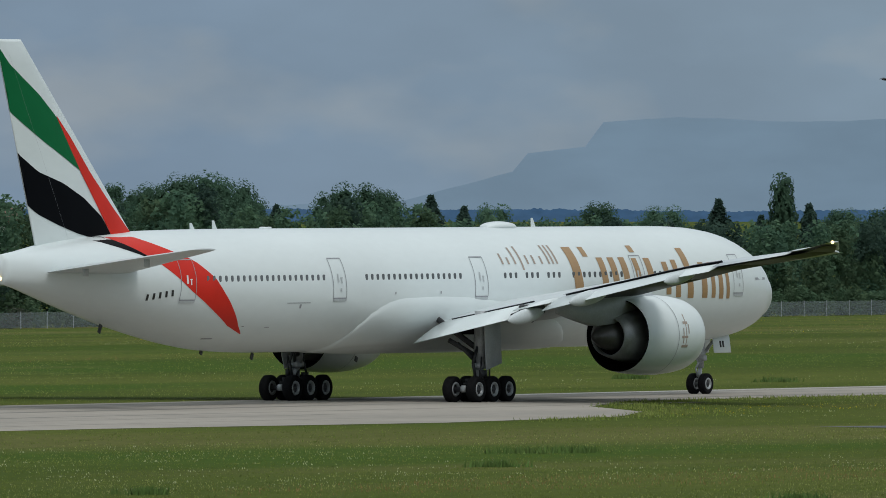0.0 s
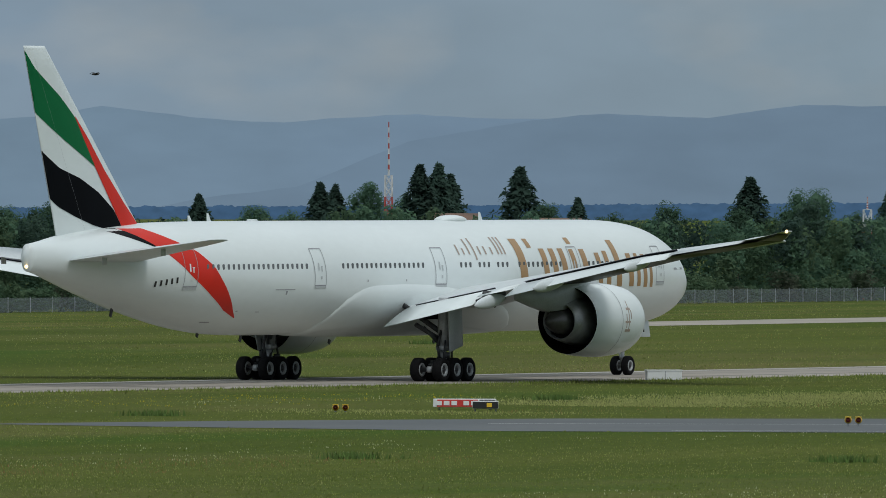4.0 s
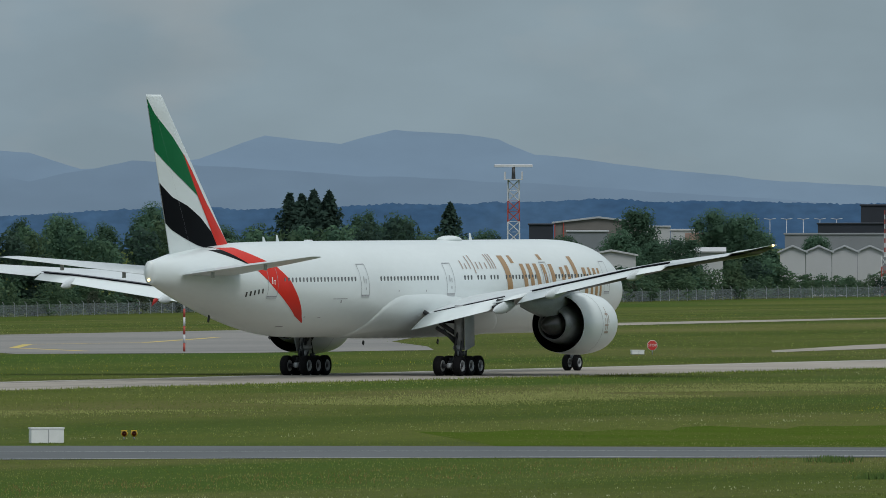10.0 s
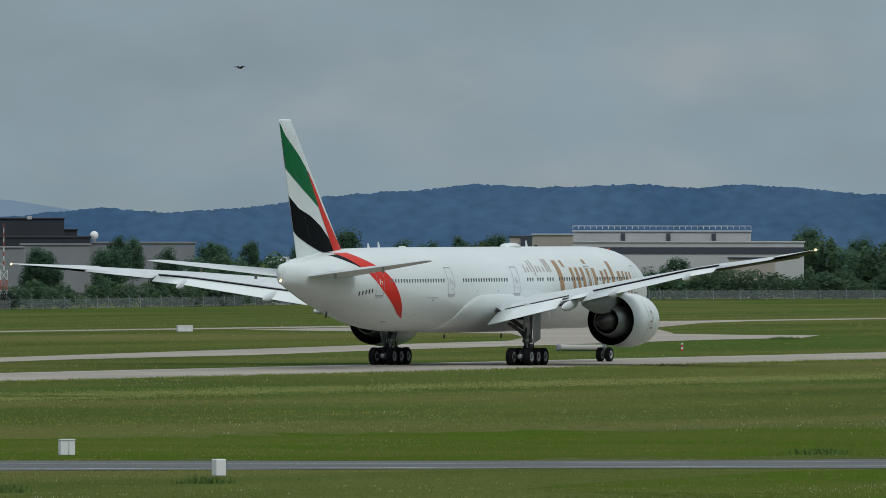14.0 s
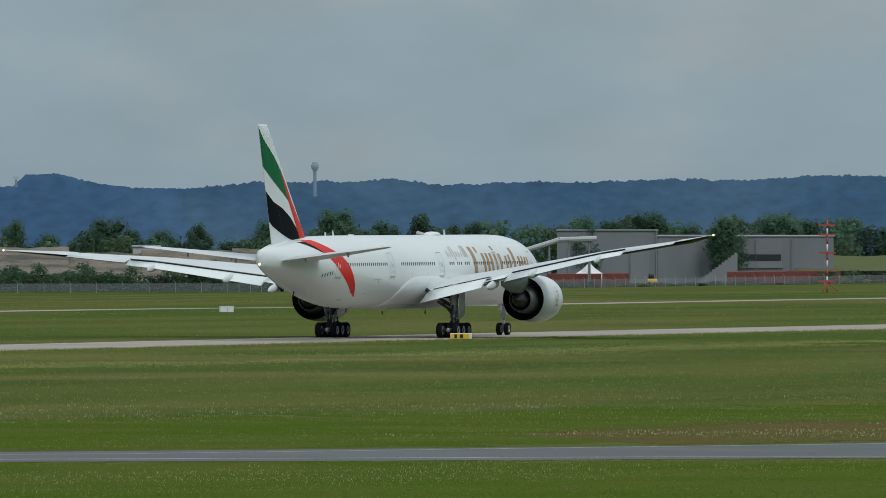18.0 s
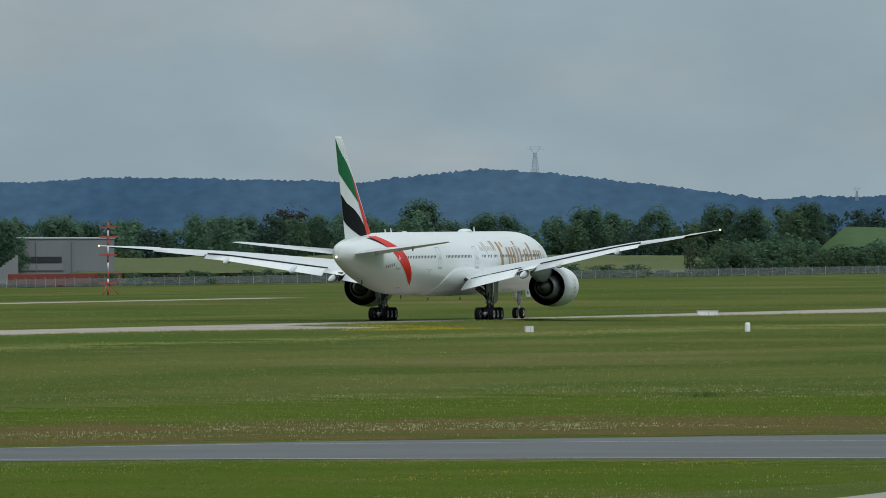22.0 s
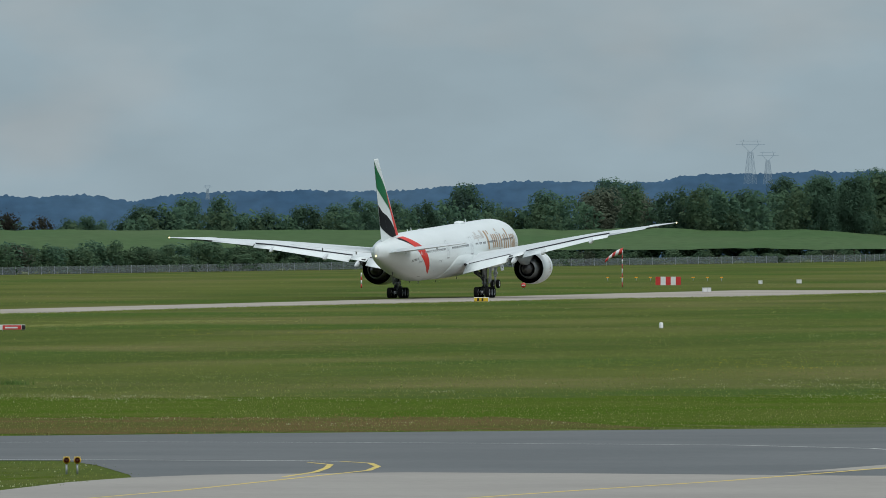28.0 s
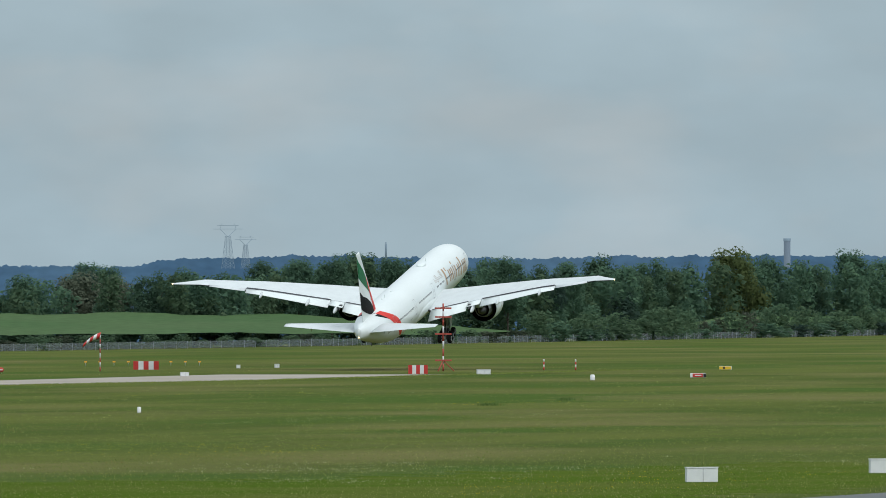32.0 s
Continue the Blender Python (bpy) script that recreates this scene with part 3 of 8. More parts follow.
def build_engine(plane, side):
    y, z = side * 9.6, 3.34
    outer = [(6.85, 1.86), (7.6, 1.95), (9, 2.03), (10.4, 2.04), (11.5, 1.97), (12.3, 1.86), (12.7, 1.74), (12.8, 1.64), (12.7, 1.54), (12.3, 1.52), (11.4, 1.58)]
    nac = part("nacelle", lathe(outer, (0, y, z), 64), WHITE, plane, "white engine cowling")
    part("fan_duct", lathe([(6.85, 1.85), (6.87, 1.80), (7.6, 1.76), (9.0, 1.70), (9.05, 0.2)], (0, y, z), 48), INNERBLACK, nac, "dark inside of the fan nozzle")
    part("core_cowl", lathe([(9.0, 1.38), (7.6, 1.34), (6.7, 1.20), (5.9, 1.02), (5.85, 0.97), (6.4, 0.95)], (0, y, z - 0.04), 40), NOZZLE, nac, "bare metal engine core")
    part("exhaust_plug", lathe([(6.4, 0.74), (5.9, 0.70), (5.3, 0.56), (4.8, 0.34), (4.45, 0.14), (4.38, 0.01)], (0, y, z - 0.04), 32), PLUG, nac, "brown heat-stained exhaust cone")
    # black ring painting the shade inside the core nozzle
    part("core_nozzle_shadow", lathe([(6.3, 0.99), (6.35, 0.70)], (0, y, z - 0.04), 32), INNERBLACK, nac)
    part("intake", lathe([(11.4, 1.58), (11.35, 0.1)], (0, y, z), 40), INNERBLACK, nac)
    part("cowl_seam", lathe([(9.55, 2.052), (9.57, 2.056), (9.59, 2.052)], (0, y, z), 64), SEAM, nac)
    rings = []
    for x, zl, zh, w in ((10.6, 5.15, 5.35, 0.10), (9.2, 4.9, 5.65, 0.34), (7.6, 4.5, 5.65, 0.46), (6.0, 3.95, 5.45, 0.50), (4.4, 3.85, 5.2, 0.44), (2.6, 4.15, 5.0, 0.30), (0.8, 4.5, 4.9, 0.10)):
        rings.append([(x, y - w * 0.7, zl), (x, y + w * 0.7, zl), (x, y + w, (zl + zh) / 2), (x, y + w, zh), (x, y - w, zh), (x, y - w, (zl + zh) / 2)])
    part("pylon", loft(rings), FAIRGREY, plane, "grey engine pylon fairing")
    # emblem: plain flourish bars on the cowl's outer flank
    for a0, a1, x0, x1 in ((-18, 32, 10.28, 10.36), (-12, 10, 10.0, 10.08), (-18, -14, 9.9, 10.5), (2, 16, 10.52, 10.6), (16, 20, 10.05, 10.5), (-4, -1, 9.85, 10.45)):
        bm = bmesh.new()
        rows = []
        for i in range(5):
            a = radians(a0 + (a1 - a0) * i / 4)
            rows.append([bm.verts.new((x, y + side * 2.052 * math.cos(a), z + 2.052 * math.sin(a))) for x in (x0, x1)])
        for r, q in zip(rows, rows[1:]):
            bm.faces.new((r[0], r[1], q[1], q[0]))
        part("cowl_emblem", bm, ARABGOLD, nac)
    return nac


def wheel(parent, x, y, z, r, w):
    """A tyre with its rim, axle along y."""
    t = part("wheel", lathe([(-w * 0.28, r * 0.52), (-w * 0.46, r * 0.62), (-w * 0.5, r * 0.86), (-w * 0.36, r * 0.985), (0, r), (w * 0.36, r * 0.985), (w * 0.5, r * 0.86), (w * 0.46, r * 0.62), (w * 0.28, r * 0.52)],
                            (0, 0, 0), 32, "y"), RUBBER, parent)
    t.location = (x, y, z)
    rim = [(-w * 0.24, r * 0.36), (-w * 0.44, r * 0.42), (-w * 0.46, r * 0.54), (-w * 0.36, r * 0.57), (w * 0.36, r * 0.57), (w * 0.46, r * 0.54), (w * 0.44, r * 0.42), (w * 0.24, r * 0.36)]
    hub = [(-w * 0.44, 0.02), (-w * 0.44, r * 0.14), (-w * 0.24, r * 0.20), (-w * 0.22, r * 0.40), (w * 0.22, r * 0.40), (w * 0.24, r * 0.20), (w * 0.44, r * 0.14), (w * 0.44, 0.02)]
    part("hub", lathe(hub, (0, 0, 0), 20, "y"), DARKMETAL, t)
    part("rim", lathe(rim, (0, 0, 0), 24, "y"), STEEL, t, "bare metal wheel rim")
    return t


def build_gear(plane):
    bogies = []
    for side in (-1, 1):
        y = side * 5.49
        b = new("bogie")
        b.parent = plane
        b.location = (0, y, 0.66)
        b["label"] = "six-wheel main gear bogie"
        bogies.append(b)
        bm = bmesh.new()
        box(bm, 0, 0, 0.02, 3.3, 0.34, 0.36, bevel=0.08)
        part("bogie_beam", bm, STEEL, b)
        for ax in (-1.46, 0, 1.46):
            bm = bmesh.new()
            tube(bm, (ax, -0.85, 0), (ax, 0.85, 0), 0.13)
            part("axle", bm, DARKMETAL, b)
            for s in (-1, 1):
                wheel(b, ax, s * 0.70, 0, 0.665, 0.52)
        bm = bmesh.new()
        for s in (-1, 1):
            tube(bm, (-1.2, s * 0.2, 0.28), (1.2, s * 0.2, 0.3), 0.05)
            tube(bm, (-0.8, s * 0.25, 0.1), (0.1, s * 0.16, 0.95), 0.06)
            box(bm, -0.5, s * 0.3, 0.42, 0.5, 0.12, 0.22)
        part("brake_lines", bm, DARKMETAL, b)
        bm = bmesh.new()
        tube(bm, (0, y, 0.7), (0.05, y, 2.0), 0.20, 0.20, 14)
        tube(bm, (0.05, y, 1.9), (0.25, y, 4.6), 0.33, 0.36, 16)
        box(bm, 0.05, y, 1.85, 0.75, 0.6, 0.34, bevel=0.08)
        part("main_strut", bm, STEEL, plane)
        bm = bmesh.new()
        tube(bm, (0.1, y, 2.3), (3.0, y - side * 1.4, 3.9), 0.14)
        tube(bm, (0.1, y, 2.2), (-1.3, y - side * 1.0, 3.15), 0.13)
        tube(bm, (0.5, y + side * 0.3, 1.0), (0.45, y + side * 0.35, 2.4), 0.05)
        tube(bm, (-0.4, y + side * 0.25, 0.95), (-0.25, y + side * 0.3, 2.3), 0.045)
        tube(bm, (0.7, y - side * 0.3, 1.0), (0.2, y - side * 0.2, 2.6), 0.06)
        box(bm, -0.1, y + side * 0.3, 1.45, 0.5, 0.22, 0.35)
        box(bm, 0.4, y - side * 0.3, 1.3, 0.35, 0.25, 0.3)
        tube(bm, (0.1, y, 2.6), (0.2, y - side * 2.6, 4.2), 0.15)
        tube(bm, (-0.35, y, 1.2), (-0.6, y, 2.0), 0.08)
        tube(bm, (-0.6, y, 2.0), (-0.1, y, 2.9), 0.08)
        tube(bm, (-1.1, y - side * 0.6, 3.0), (-0.1, y, 1.9), 0.09)
        part("drag_brace", bm, DARKMETAL, plane)
        bm = bmesh.new()
        box(bm, 0, 0, 0, 1.55, 0.07, 2.6, pose(0.25, y + side * 0.66, 3.05, -side * 5, -13, 0), bevel=0.02)
        part("gear_door", bm, FAIRGREY, plane, "grey main gear leg door")
        # solid black box in place of the wheel well's shaded inside
        bm = bmesh.new()
        box(bm, 1.5, side * 4.2, 3.62, 1.9, 2.0, 0.4)
        part("wheel_well", bm, INNERBLACK, plane)
    # nose gear
    bm = bmesh.new()
    tube(bm, (31.3, 0, 0.55), (31.35, 0, 1.6), 0.11)
    tube(bm, (31.35, 0, 1.4), (31.5, 0, 3.1), 0.19, 0.21)
    tube(bm, (31.3, -0.45, 0.55), (31.3, 0.45, 0.55), 0.1)
    box(bm, 31.45, 0, 1.9, 0.4, 0.55, 0.3, bevel=0.05)
    tube(bm, (31.4, 0, 1.9), (33.0, 0, 3.0), 0.09)
    tube(bm, (31.1, 0, 0.9), (30.9, 0, 1.35), 0.05)
    tube(bm, (30.9, 0, 1.35), (31.3, 0, 1.8), 0.05)
    part("nose_strut", bm, STEEL, plane)
    for s in (-1, 1):
        wheel(plane, 31.3, s * 0.36, 0.55, 0.55, 0.40)
        bm = bmesh.new()
        box(bm, 0, 0, 0, 1.75, 0.05, 0.92, pose(32.5, s * 0.62, 2.62, s * 8, 0, 0), bevel=0.015)
        d = part("nose_gear_door", bm, WHITE, plane)
        bm = bmesh.new()
        for k in (-0.16, 0.12):
            box(bm, 0, 0, 0, 0.16, 0.012, 0.34, pose(32.5 + k, s * 0.655, 2.62, s * 8, 0, 0))
        part("lettering_bar", bm, SIGNBLACK, d)
    return bogies


def build_fin(plane):
    def at(z):
        f = (z - 8.0) / 10.25
        return -23.75 - 10.7 * f, -33.15 - 3.55 * f
    zs = [7.6, 8.4, 9.5, 11, 13, 15, 17, 18.1, 18.25]

    def ring(z, shrink=1.0):
        le, te = at(z)
        r = foil(le, te, 0, 0, 0.095 * shrink, 12)
        sym = []
        for i, (px, _, pz) in enumerate(r):
            s = (le - px) / (le - te)
            t = 5 * 0.095 * shrink * (le - te) * (0.2969 * math.sqrt(max(0, s)) - 0.126 * s - 0.3516 * s ** 2 + 0.2843 * s ** 3 - 0.1015 * s ** 4)
            sym.append((px, t if i <= 12 else -t, z))
        return sym
    part("tail_fin", loft([ring(z, 0.4 if z > 18.2 else 1) for z in zs]), WHITE, plane, "white tail fin with green, red and black sweeps")

    def skin(x, z, side):
        le, te = at(z)
        s = min(1.0, max(0.0, (le - x) / (le - te)))
        t = 5 * 0.095 * (le - te) * (0.2969 * math.sqrt(s) - 0.126 * s - 0.3516 * s ** 2 + 0.2843 * s ** 3 - 0.1015 * s ** 4)
        return (x, side * (t + 0.02), z)

    def sweep(name, upper, lower, x0, x1, mat, label):
        """A band on both flanks between two curves z(x); x0 and x1 may follow z."""
        bm = bmesh.new()
        for side in (-1, 1):
            rows = []
            for i in range(27):
                f = i / 26
                row = []
                for j in range(7):
                    g = j / 6
                    x = x0 + (x1 - x0) * f
                    z = lower(x) + (upper(x) - lower(x)) * g
                    le, te = at(z)
                    x = min(max(x, te + 0.02), le - 0.02)
                    row.append(bm.verts.new(skin(x, z, side)))
                rows.append(row)
            for r, q in zip(rows, rows[1:]):
                for j in range(6):
                    bm.faces.new((r[j], r[j + 1], q[j + 1], q[j]) if side > 0 else (q[j], q[j + 1], r[j + 1], r[j]))
        part(name, bm, mat, plane, label)

    def curve(*pts):
        xs, zs2 = [p[0] for p in pts], [p[1] for p in pts]
        return lambda x: float(np.interp(x, xs, zs2))
    red_l = curve((-31.53, 14.42), (-29.57, 11.80), (-28.18, 10.18), (-26.78, 8.50), (-26.5, 8.2), (-23.4, 8.2))
    red_u = curve((-31.53, 14.50), (-30.24, 13.39), (-28.43, 11.58), (-26.4, 9.90), (-24.75, 8.72), (-23.4, 8.3))
    sweep("red_sweep", red_u, red_l, -31.53, -23.8, RED, "red painted sweep")
    sweep("green_sweep", curve((-36.6, 18.0), (-35.6, 17.05), (-34.61, 16.44), (-33.07, 15.53), (-31.53, 14.42), (-29.57, 11.85)),
          curve((-35.88, 14.91), (-34.1, 13.94), (-32.56, 13.17), (-31.02, 12.47), (-29.57, 11.80)), -36.6, -29.57, GREEN, "green painted sweep")
    sweep("black_sweep", curve((-34.87, 12.69), (-33.07, 11.72), (-31.02, 11.16), (-29.21, 10.41), (-27.66, 9.48), (-26.78, 8.5)),
          curve((-34.0, 10.14), (-33.08, 9.64), (-31.53, 9.13), (-29.73, 8.65), (-28.18, 8.39), (-26.78, 8.3)), -34.8, -26.78, BLACK, "black painted sweep")
    # rudder hinge line
    bm = bmesh.new()
    for side in (-1, 1):
        vs = []
        for z in (8.4, 17.6):
            le, te = at(z)
            x = te + 0.30 * (le - te)
            vs += [skin(x - 0.004, z, side), skin(x + 0.004, z, side)]
        q = [bm.verts.new((a, b * 1.01, c)) for a, b, c in vs]
        bm.faces.new((q[0], q[1], q[3], q[2]))
    part("rudder_seam", bm, SEAM, plane)


def build_tailplane(plane, side):
    def f(y):
        s = (y - 1.2) / 9.57
        z = 6.75 + 1.15 * s
        return -26.6 - 6.9 * s, -33.9 - 1.75 * s, y, z, 0.09 if y < 10.4 else 0.05
    part("tailplane", surface([1.2, 3, 6, 9, 10.3, 10.77], side, f), WINGGREY, plane, "grey horizontal stabiliser")
    for s in (0.2, 0.62):
        bm = bmesh.new()
        y = 1.2 + 9.57 * s
        x = -33.0 - 1.75 * s
        box(bm, x, side * y, 6.75 + 1.15 * s - 0.2, 0.5, 0.05, 0.42, bevel=0.015)
        part("hinge_fairing", bm, FAIRGREY, plane)


def build_airliner():
    plane = thing("airliner", 754, RUNWAY_Y, 0, 0, "white twin-engine airliner with a green, red and black tail", "airplane")
    xs = sorted({s[0] for s in STATIONS} | {26 - 1.5 * i for i in range(26)} | {-12 - i for i in range(25)} | {37.3, 36.7, 36, 35.6, 34.8, 34.2, 33, 32.2, 30.8, 30, 28, 27}, reverse=True)
    seg = 56
    rings = []
    for x in xs:
        top, low, hw = hull(x)
        zc, rz = (top + low) / 2, (top - low) / 2
        rings.append([(x, hw * math.sin(2 * math.pi * i / seg), zc + rz * math.cos(2 * math.pi * i / seg)) for i in range(seg)])
    part("fuselage", loft(rings), WHITE, plane, "glossy white fuselage")
    # belly fairing: swells from the hull round the wing roots
    rings = []
    for i in range(33):
        x = 15.5 - 23.9 * i / 32
        top, low, hw = hull(x)
        zc, rz = (top + low) / 2, (top - low) / 2
        edge = float(np.interp(x, [-8.4, -8.0, -7.4, -6.5, -5.6, -4.7, -3.5, 0, 3.2, 9, 13, 15.5], [2.62, 2.80, 3.50, 4.42, 4.85, 5.15, 5.35, 5.42, 5.35, 4.9, 3.9, 2.7]))
        reach = math.acos(max(-1, min(1, (zc - edge) / rz)))
        swell = 0.22 * math.sin(math.pi * min(1, max(0, (15.5 - x) / 23.9))) ** 0.45
        ring = []
        for j in range(41):
            f = -1 + 2 * j / 40
            a = f * reach
            k = swell * (1 - abs(f) ** 9) + 0.012 - 0.05 * (abs(f) > 0.999)
            ring.append((x, (hw + k * 1.05) * math.sin(a), zc - (rz + k * (0.75 if abs(f) < 0.4 else 1)) * math.cos(a)))
        rings.append(ring)
    part("belly_fairing", loft(rings, False, False), WHITE, plane, "white wing-to-body fairing")
    wings = []
    for side in (-1, 1):
        wings.append(build_wing(plane, side))
        build_engine(plane, side)
        build_tailplane(plane, side)
    build_fin(plane)
    bogies = build_gear(plane)
    # red stripe from the fin down both flanks
    zs = [3.6, 4.0, 4.8, 5.8, 6.4, 7.3, 7.75, 8.2, 8.6, 8.8]
    front = lambda z: float(np.interp(z, zs, [-17.5, -18.2, -19.2, -20.4, -21.0, -22.5, -23.9, -25.2, -26.2, -26.7]))
    rear = lambda z: float(np.interp(z, zs, [-17.6, -19.1, -20.95, -23.1, -24.1, -25.7, -26.6, -27.5, -28.3, -28.6]))
    for side in (-1, 1):
        bm = bmesh.new()
        skin_patch(bm, rear, front, 3.6, 8.66, side, 24, 6)
        part("red_stripe", bm, RED, plane, "red painted stripe")
        bm = bmesh.new()
        skin_patch(bm, lambda z: rear(z) - (z - 7.3) * 1.5, rear, 7.3, 8.5, side, 6, 3)
        part("black_stripe", bm, BLACK, plane)
    # cabin windows
    rows = [-21.7 + 0.535 * i for i in range(21)] + [-6.9 + 0.535 * i for i in range(18)]
    for start in (6.6, 8.75, 10.9):
        rows += [start + 0.535 * i for i in range(3)]
    rows += [13.4 + 0.535 * i for i in range(10)] + [21.6 + 0.535 * i for i in range(13)]
    proto = None
    for side in (-1, 1):
        for x in rows:
            y0 = hull_point(x, 6.37, side)[1]
            if proto is None:
                bm = bmesh.new()
                pts = [bm.verts.new((0.105 * math.copysign(abs(math.cos(t)) ** 0.7, math.cos(t)), 0, 0.165 * math.copysign(abs(math.sin(t)) ** 0.7, math.sin(t)))) for t in (2 * math.pi * k / 14 for k in range(14))]
                bm.faces.new(pts)
                ext = bmesh.ops.extrude_face_region(bm, geom=list(bm.faces))
                bmesh.ops.translate(bm, verts=[v for v in ext["geom"] if isinstance(v, bmesh.types.BMVert)], vec=(0, 0.04, 0))
                bmesh.ops.recalc_face_normals(bm, faces=bm.faces)
                w = proto = part("window", bm, GLASS, plane, smooth=False)
            else:
                w = new("window", proto.data)
                w.parent = plane
            w.matrix_basis = pose(x, y0 - 0.02, 6.37)
    # doors: proud outline, sill, small window
    for side in (-1, 1):
        for x, w in ((30.3, 1.07), (20.0, 1.07), (4.2, 1.25), (-9.55, 1.25), (-23.35, 1.25)):
            bm = bmesh.new()
            for dx in (-w / 2, w / 2):
                for k in range(8):
                    z0, z1 = 5.33 + 0.25 * k, 5.33 + 0.25 * (k + 1)
                    q = [hull_point(x + dx - 0.022, z0, side, 0.02), hull_point(x + dx + 0.022, z0, side, 0.02), hull_point(x + dx + 0.022, z1, side, 0.02), hull_point(x + dx - 0.022, z1, side, 0.02)]
                    f = bm.faces.new([bm.verts.new(p) for p in q])
            for z0, z1 in ((5.30, 5.36), (7.31, 7.36)):
                q = [hull_point(x - w / 2, z0, side, 0.02), hull_point(x + w / 2, z0, side, 0.02), hull_point(x + w / 2, z1, side, 0.02), hull_point(x - w / 2, z1, side, 0.02)]
                bm.faces.new([bm.verts.new(p) for p in q])
            d = part("cabin_door", bm, SEAM, plane, "cabin door outlined by a grey seam", smooth=False)
            bm = bmesh.new()
            q = [hull_point(x - w / 2, 5.18, side, 0.03), hull_point(x + w / 2, 5.18, side, 0.03), hull_point(x + w / 2, 5.30, side, 0.03), hull_point(x - w / 2, 5.30, side, 0.03)]
            bm.faces.new([bm.verts.new(p) for p in q])
            part("door_sill", bm, FAIRGREY, d, "grey door sill plate", smooth=False)
            bm = bmesh.new()
            for dx, z, sx, sz in ((-0.1, 6.35, 0.14, 0.42), (0.2, 6.35, 0.2, 0.06), (0.2, 6.2, 0.1, 0.24), (0.1, 5.75, 0.14, 0.16)):
                bm = bmesh.new()
                q = [hull_point(x + dx - sx / 2, z - sz / 2, side, 0.025), hull_point(x + dx + sx / 2, z - sz / 2, side, 0.025), hull_point(x + dx + sx / 2, z + sz / 2, side, 0.025), hull_point(x + dx - sx / 2, z + sz / 2, side, 0.025)]
                bm.faces.new([bm.verts.new(p) for p in q])
                part("door_fitting", bm, SIGNWHITE if x < -20 else FAIRGREY, d, smooth=False)
    # airline titles: plain gold shapes, no letters
    for side in (-1, 1):
        bm = bmesh.new()

        def bar(x0, x1, z0, z1, lean=0.0):
            nonlocal bm
            n = max(2, int((z1 - z0) / 0.25))
            rows = [[bm.verts.new(hull_point(x + lean * (z0 + (z1 - z0) * i / n - z0), z0 + (z1 - z0) * i / n, side, 0.015)) for x in (x0, x1)] for i in range(n + 1)]
            for r, q in zip(rows, rows[1:]):
                bm.faces.new((r[0], r[1], q[1], q[0]) if side < 0 else (q[0], q[1], r[1], r[0]))
        for x0, x1, z0, z1 in ((13.5, 14.35, 5.5, 7.8), (14.9, 15.4, 7.3, 7.8), (16.3, 16.9, 5.6, 7.25), (17.4, 18.0, 5.6, 7.25), (18.5, 19.1, 5.6, 7.25), (19.8, 20.3, 5.55, 7.2), (19.8, 20.3, 7.5, 7.85), (21.0, 21.6, 5.5, 7.2),
                               (22.7, 23.2, 5.3, 7.0), (23.7, 24.2, 5.15, 7.1), (24.9, 25.5, 5.1, 7.7), (26.4, 26.95, 5.1, 6.95), (27.4, 27.8, 5.1, 6.95), (28.2, 28.65, 5.05, 6.9), (29.0, 29.35, 5.05, 6.9)):
            bm = bmesh.new()
            bar(x0, x1, z0, z1, -0.12)
            part("title_bar", bm, GOLD, plane, "plain gold title bar", smooth=False)
        for x0, x1, z0, z1 in ((6.6, 6.78, 6.95, 7.5), (7.2, 7.38, 6.95, 7.3), (7.85, 8.03, 6.95, 7.8), (8.5, 8.68, 6.65, 7.85), (9.1, 9.28, 6.95, 7.4), (9.75, 9.93, 6.95, 7.4), (10.5, 10.68, 6.95, 7.35), (11.2, 11.38, 6.95, 7.9), (11.6, 11.78, 6.95, 7.9), (12.0, 12.18, 6.95, 7.9)):
            bm = bmesh.new()
            bar(x0, x1, z0, z1, -0.1)
            part("script_bar", bm, ARABGOLD, plane, "plain pale gold script bar", smooth=False)
        for k in range(5):
            bm = bmesh.new()
            bar(-26.5 + 0.46 * k, -26.33 + 0.46 * k, 5.33 + 0.05 * k, 5.64 + 0.05 * k, -0.2)
            part("lettering_bar", bm, SIGNBLACK, plane, smooth=False)
        # small belly and side details
        for x, z, sx, sz in ((-19.8, 3.35, 0.8, 0.06), (-13.4, 5.1, 2.2, 0.04), (-13.2, 4.85, 0.18, 0.2), (-17.8, 3.95, 0.2, 0.05), (-15.6, 3.9, 0.4, 0.04), (-4.2, 5.5, 0.1, 0.12), (0.2, 5.5, 0.1, 0.12), (33.3, 6.0, 1.6, 0.12)):
            bm = bmesh.new()
            bar(x - sx / 2, x + sx / 2, z, z + sz)
            part("service_panel", bm, SEAM, plane, smooth=False)
    # cockpit windows
    for side in (-1, 1):
        bm = bmesh.new()
        for x0, x1, z0, z1 in ((34.2, 34.9, 6.75, 7.3), (35.0, 35.6, 6.6, 7.15), (35.7, 36.2, 6.45, 6.75)):
            q = [hull_point(x0, z0, side, 0.015), hull_point(x1, z0 - 0.1, side, 0.015), hull_point(x1, z1 - 0.1, side, 0.015), hull_point(x0, z1, side, 0.015)]
            bm.faces.new([bm.verts.new(p) for p in q])
        part("cockpit_window", bm, GLASS, plane, smooth=False)
    # radome, antennas, tail details
    rings = []
    for i in range(11):
        s = i / 10
        k = math.sin(math.pi * (0.04 + 0.92 * s)) ** 0.45
        rings.append([(12.35 - 2.9 * s, 0.62 * k * math.cos(a), 8.78 + 0.36 * k * max(0, math.sin(a)) ** 0.6) for a in (math.pi * j / 12 for j in range(13))])
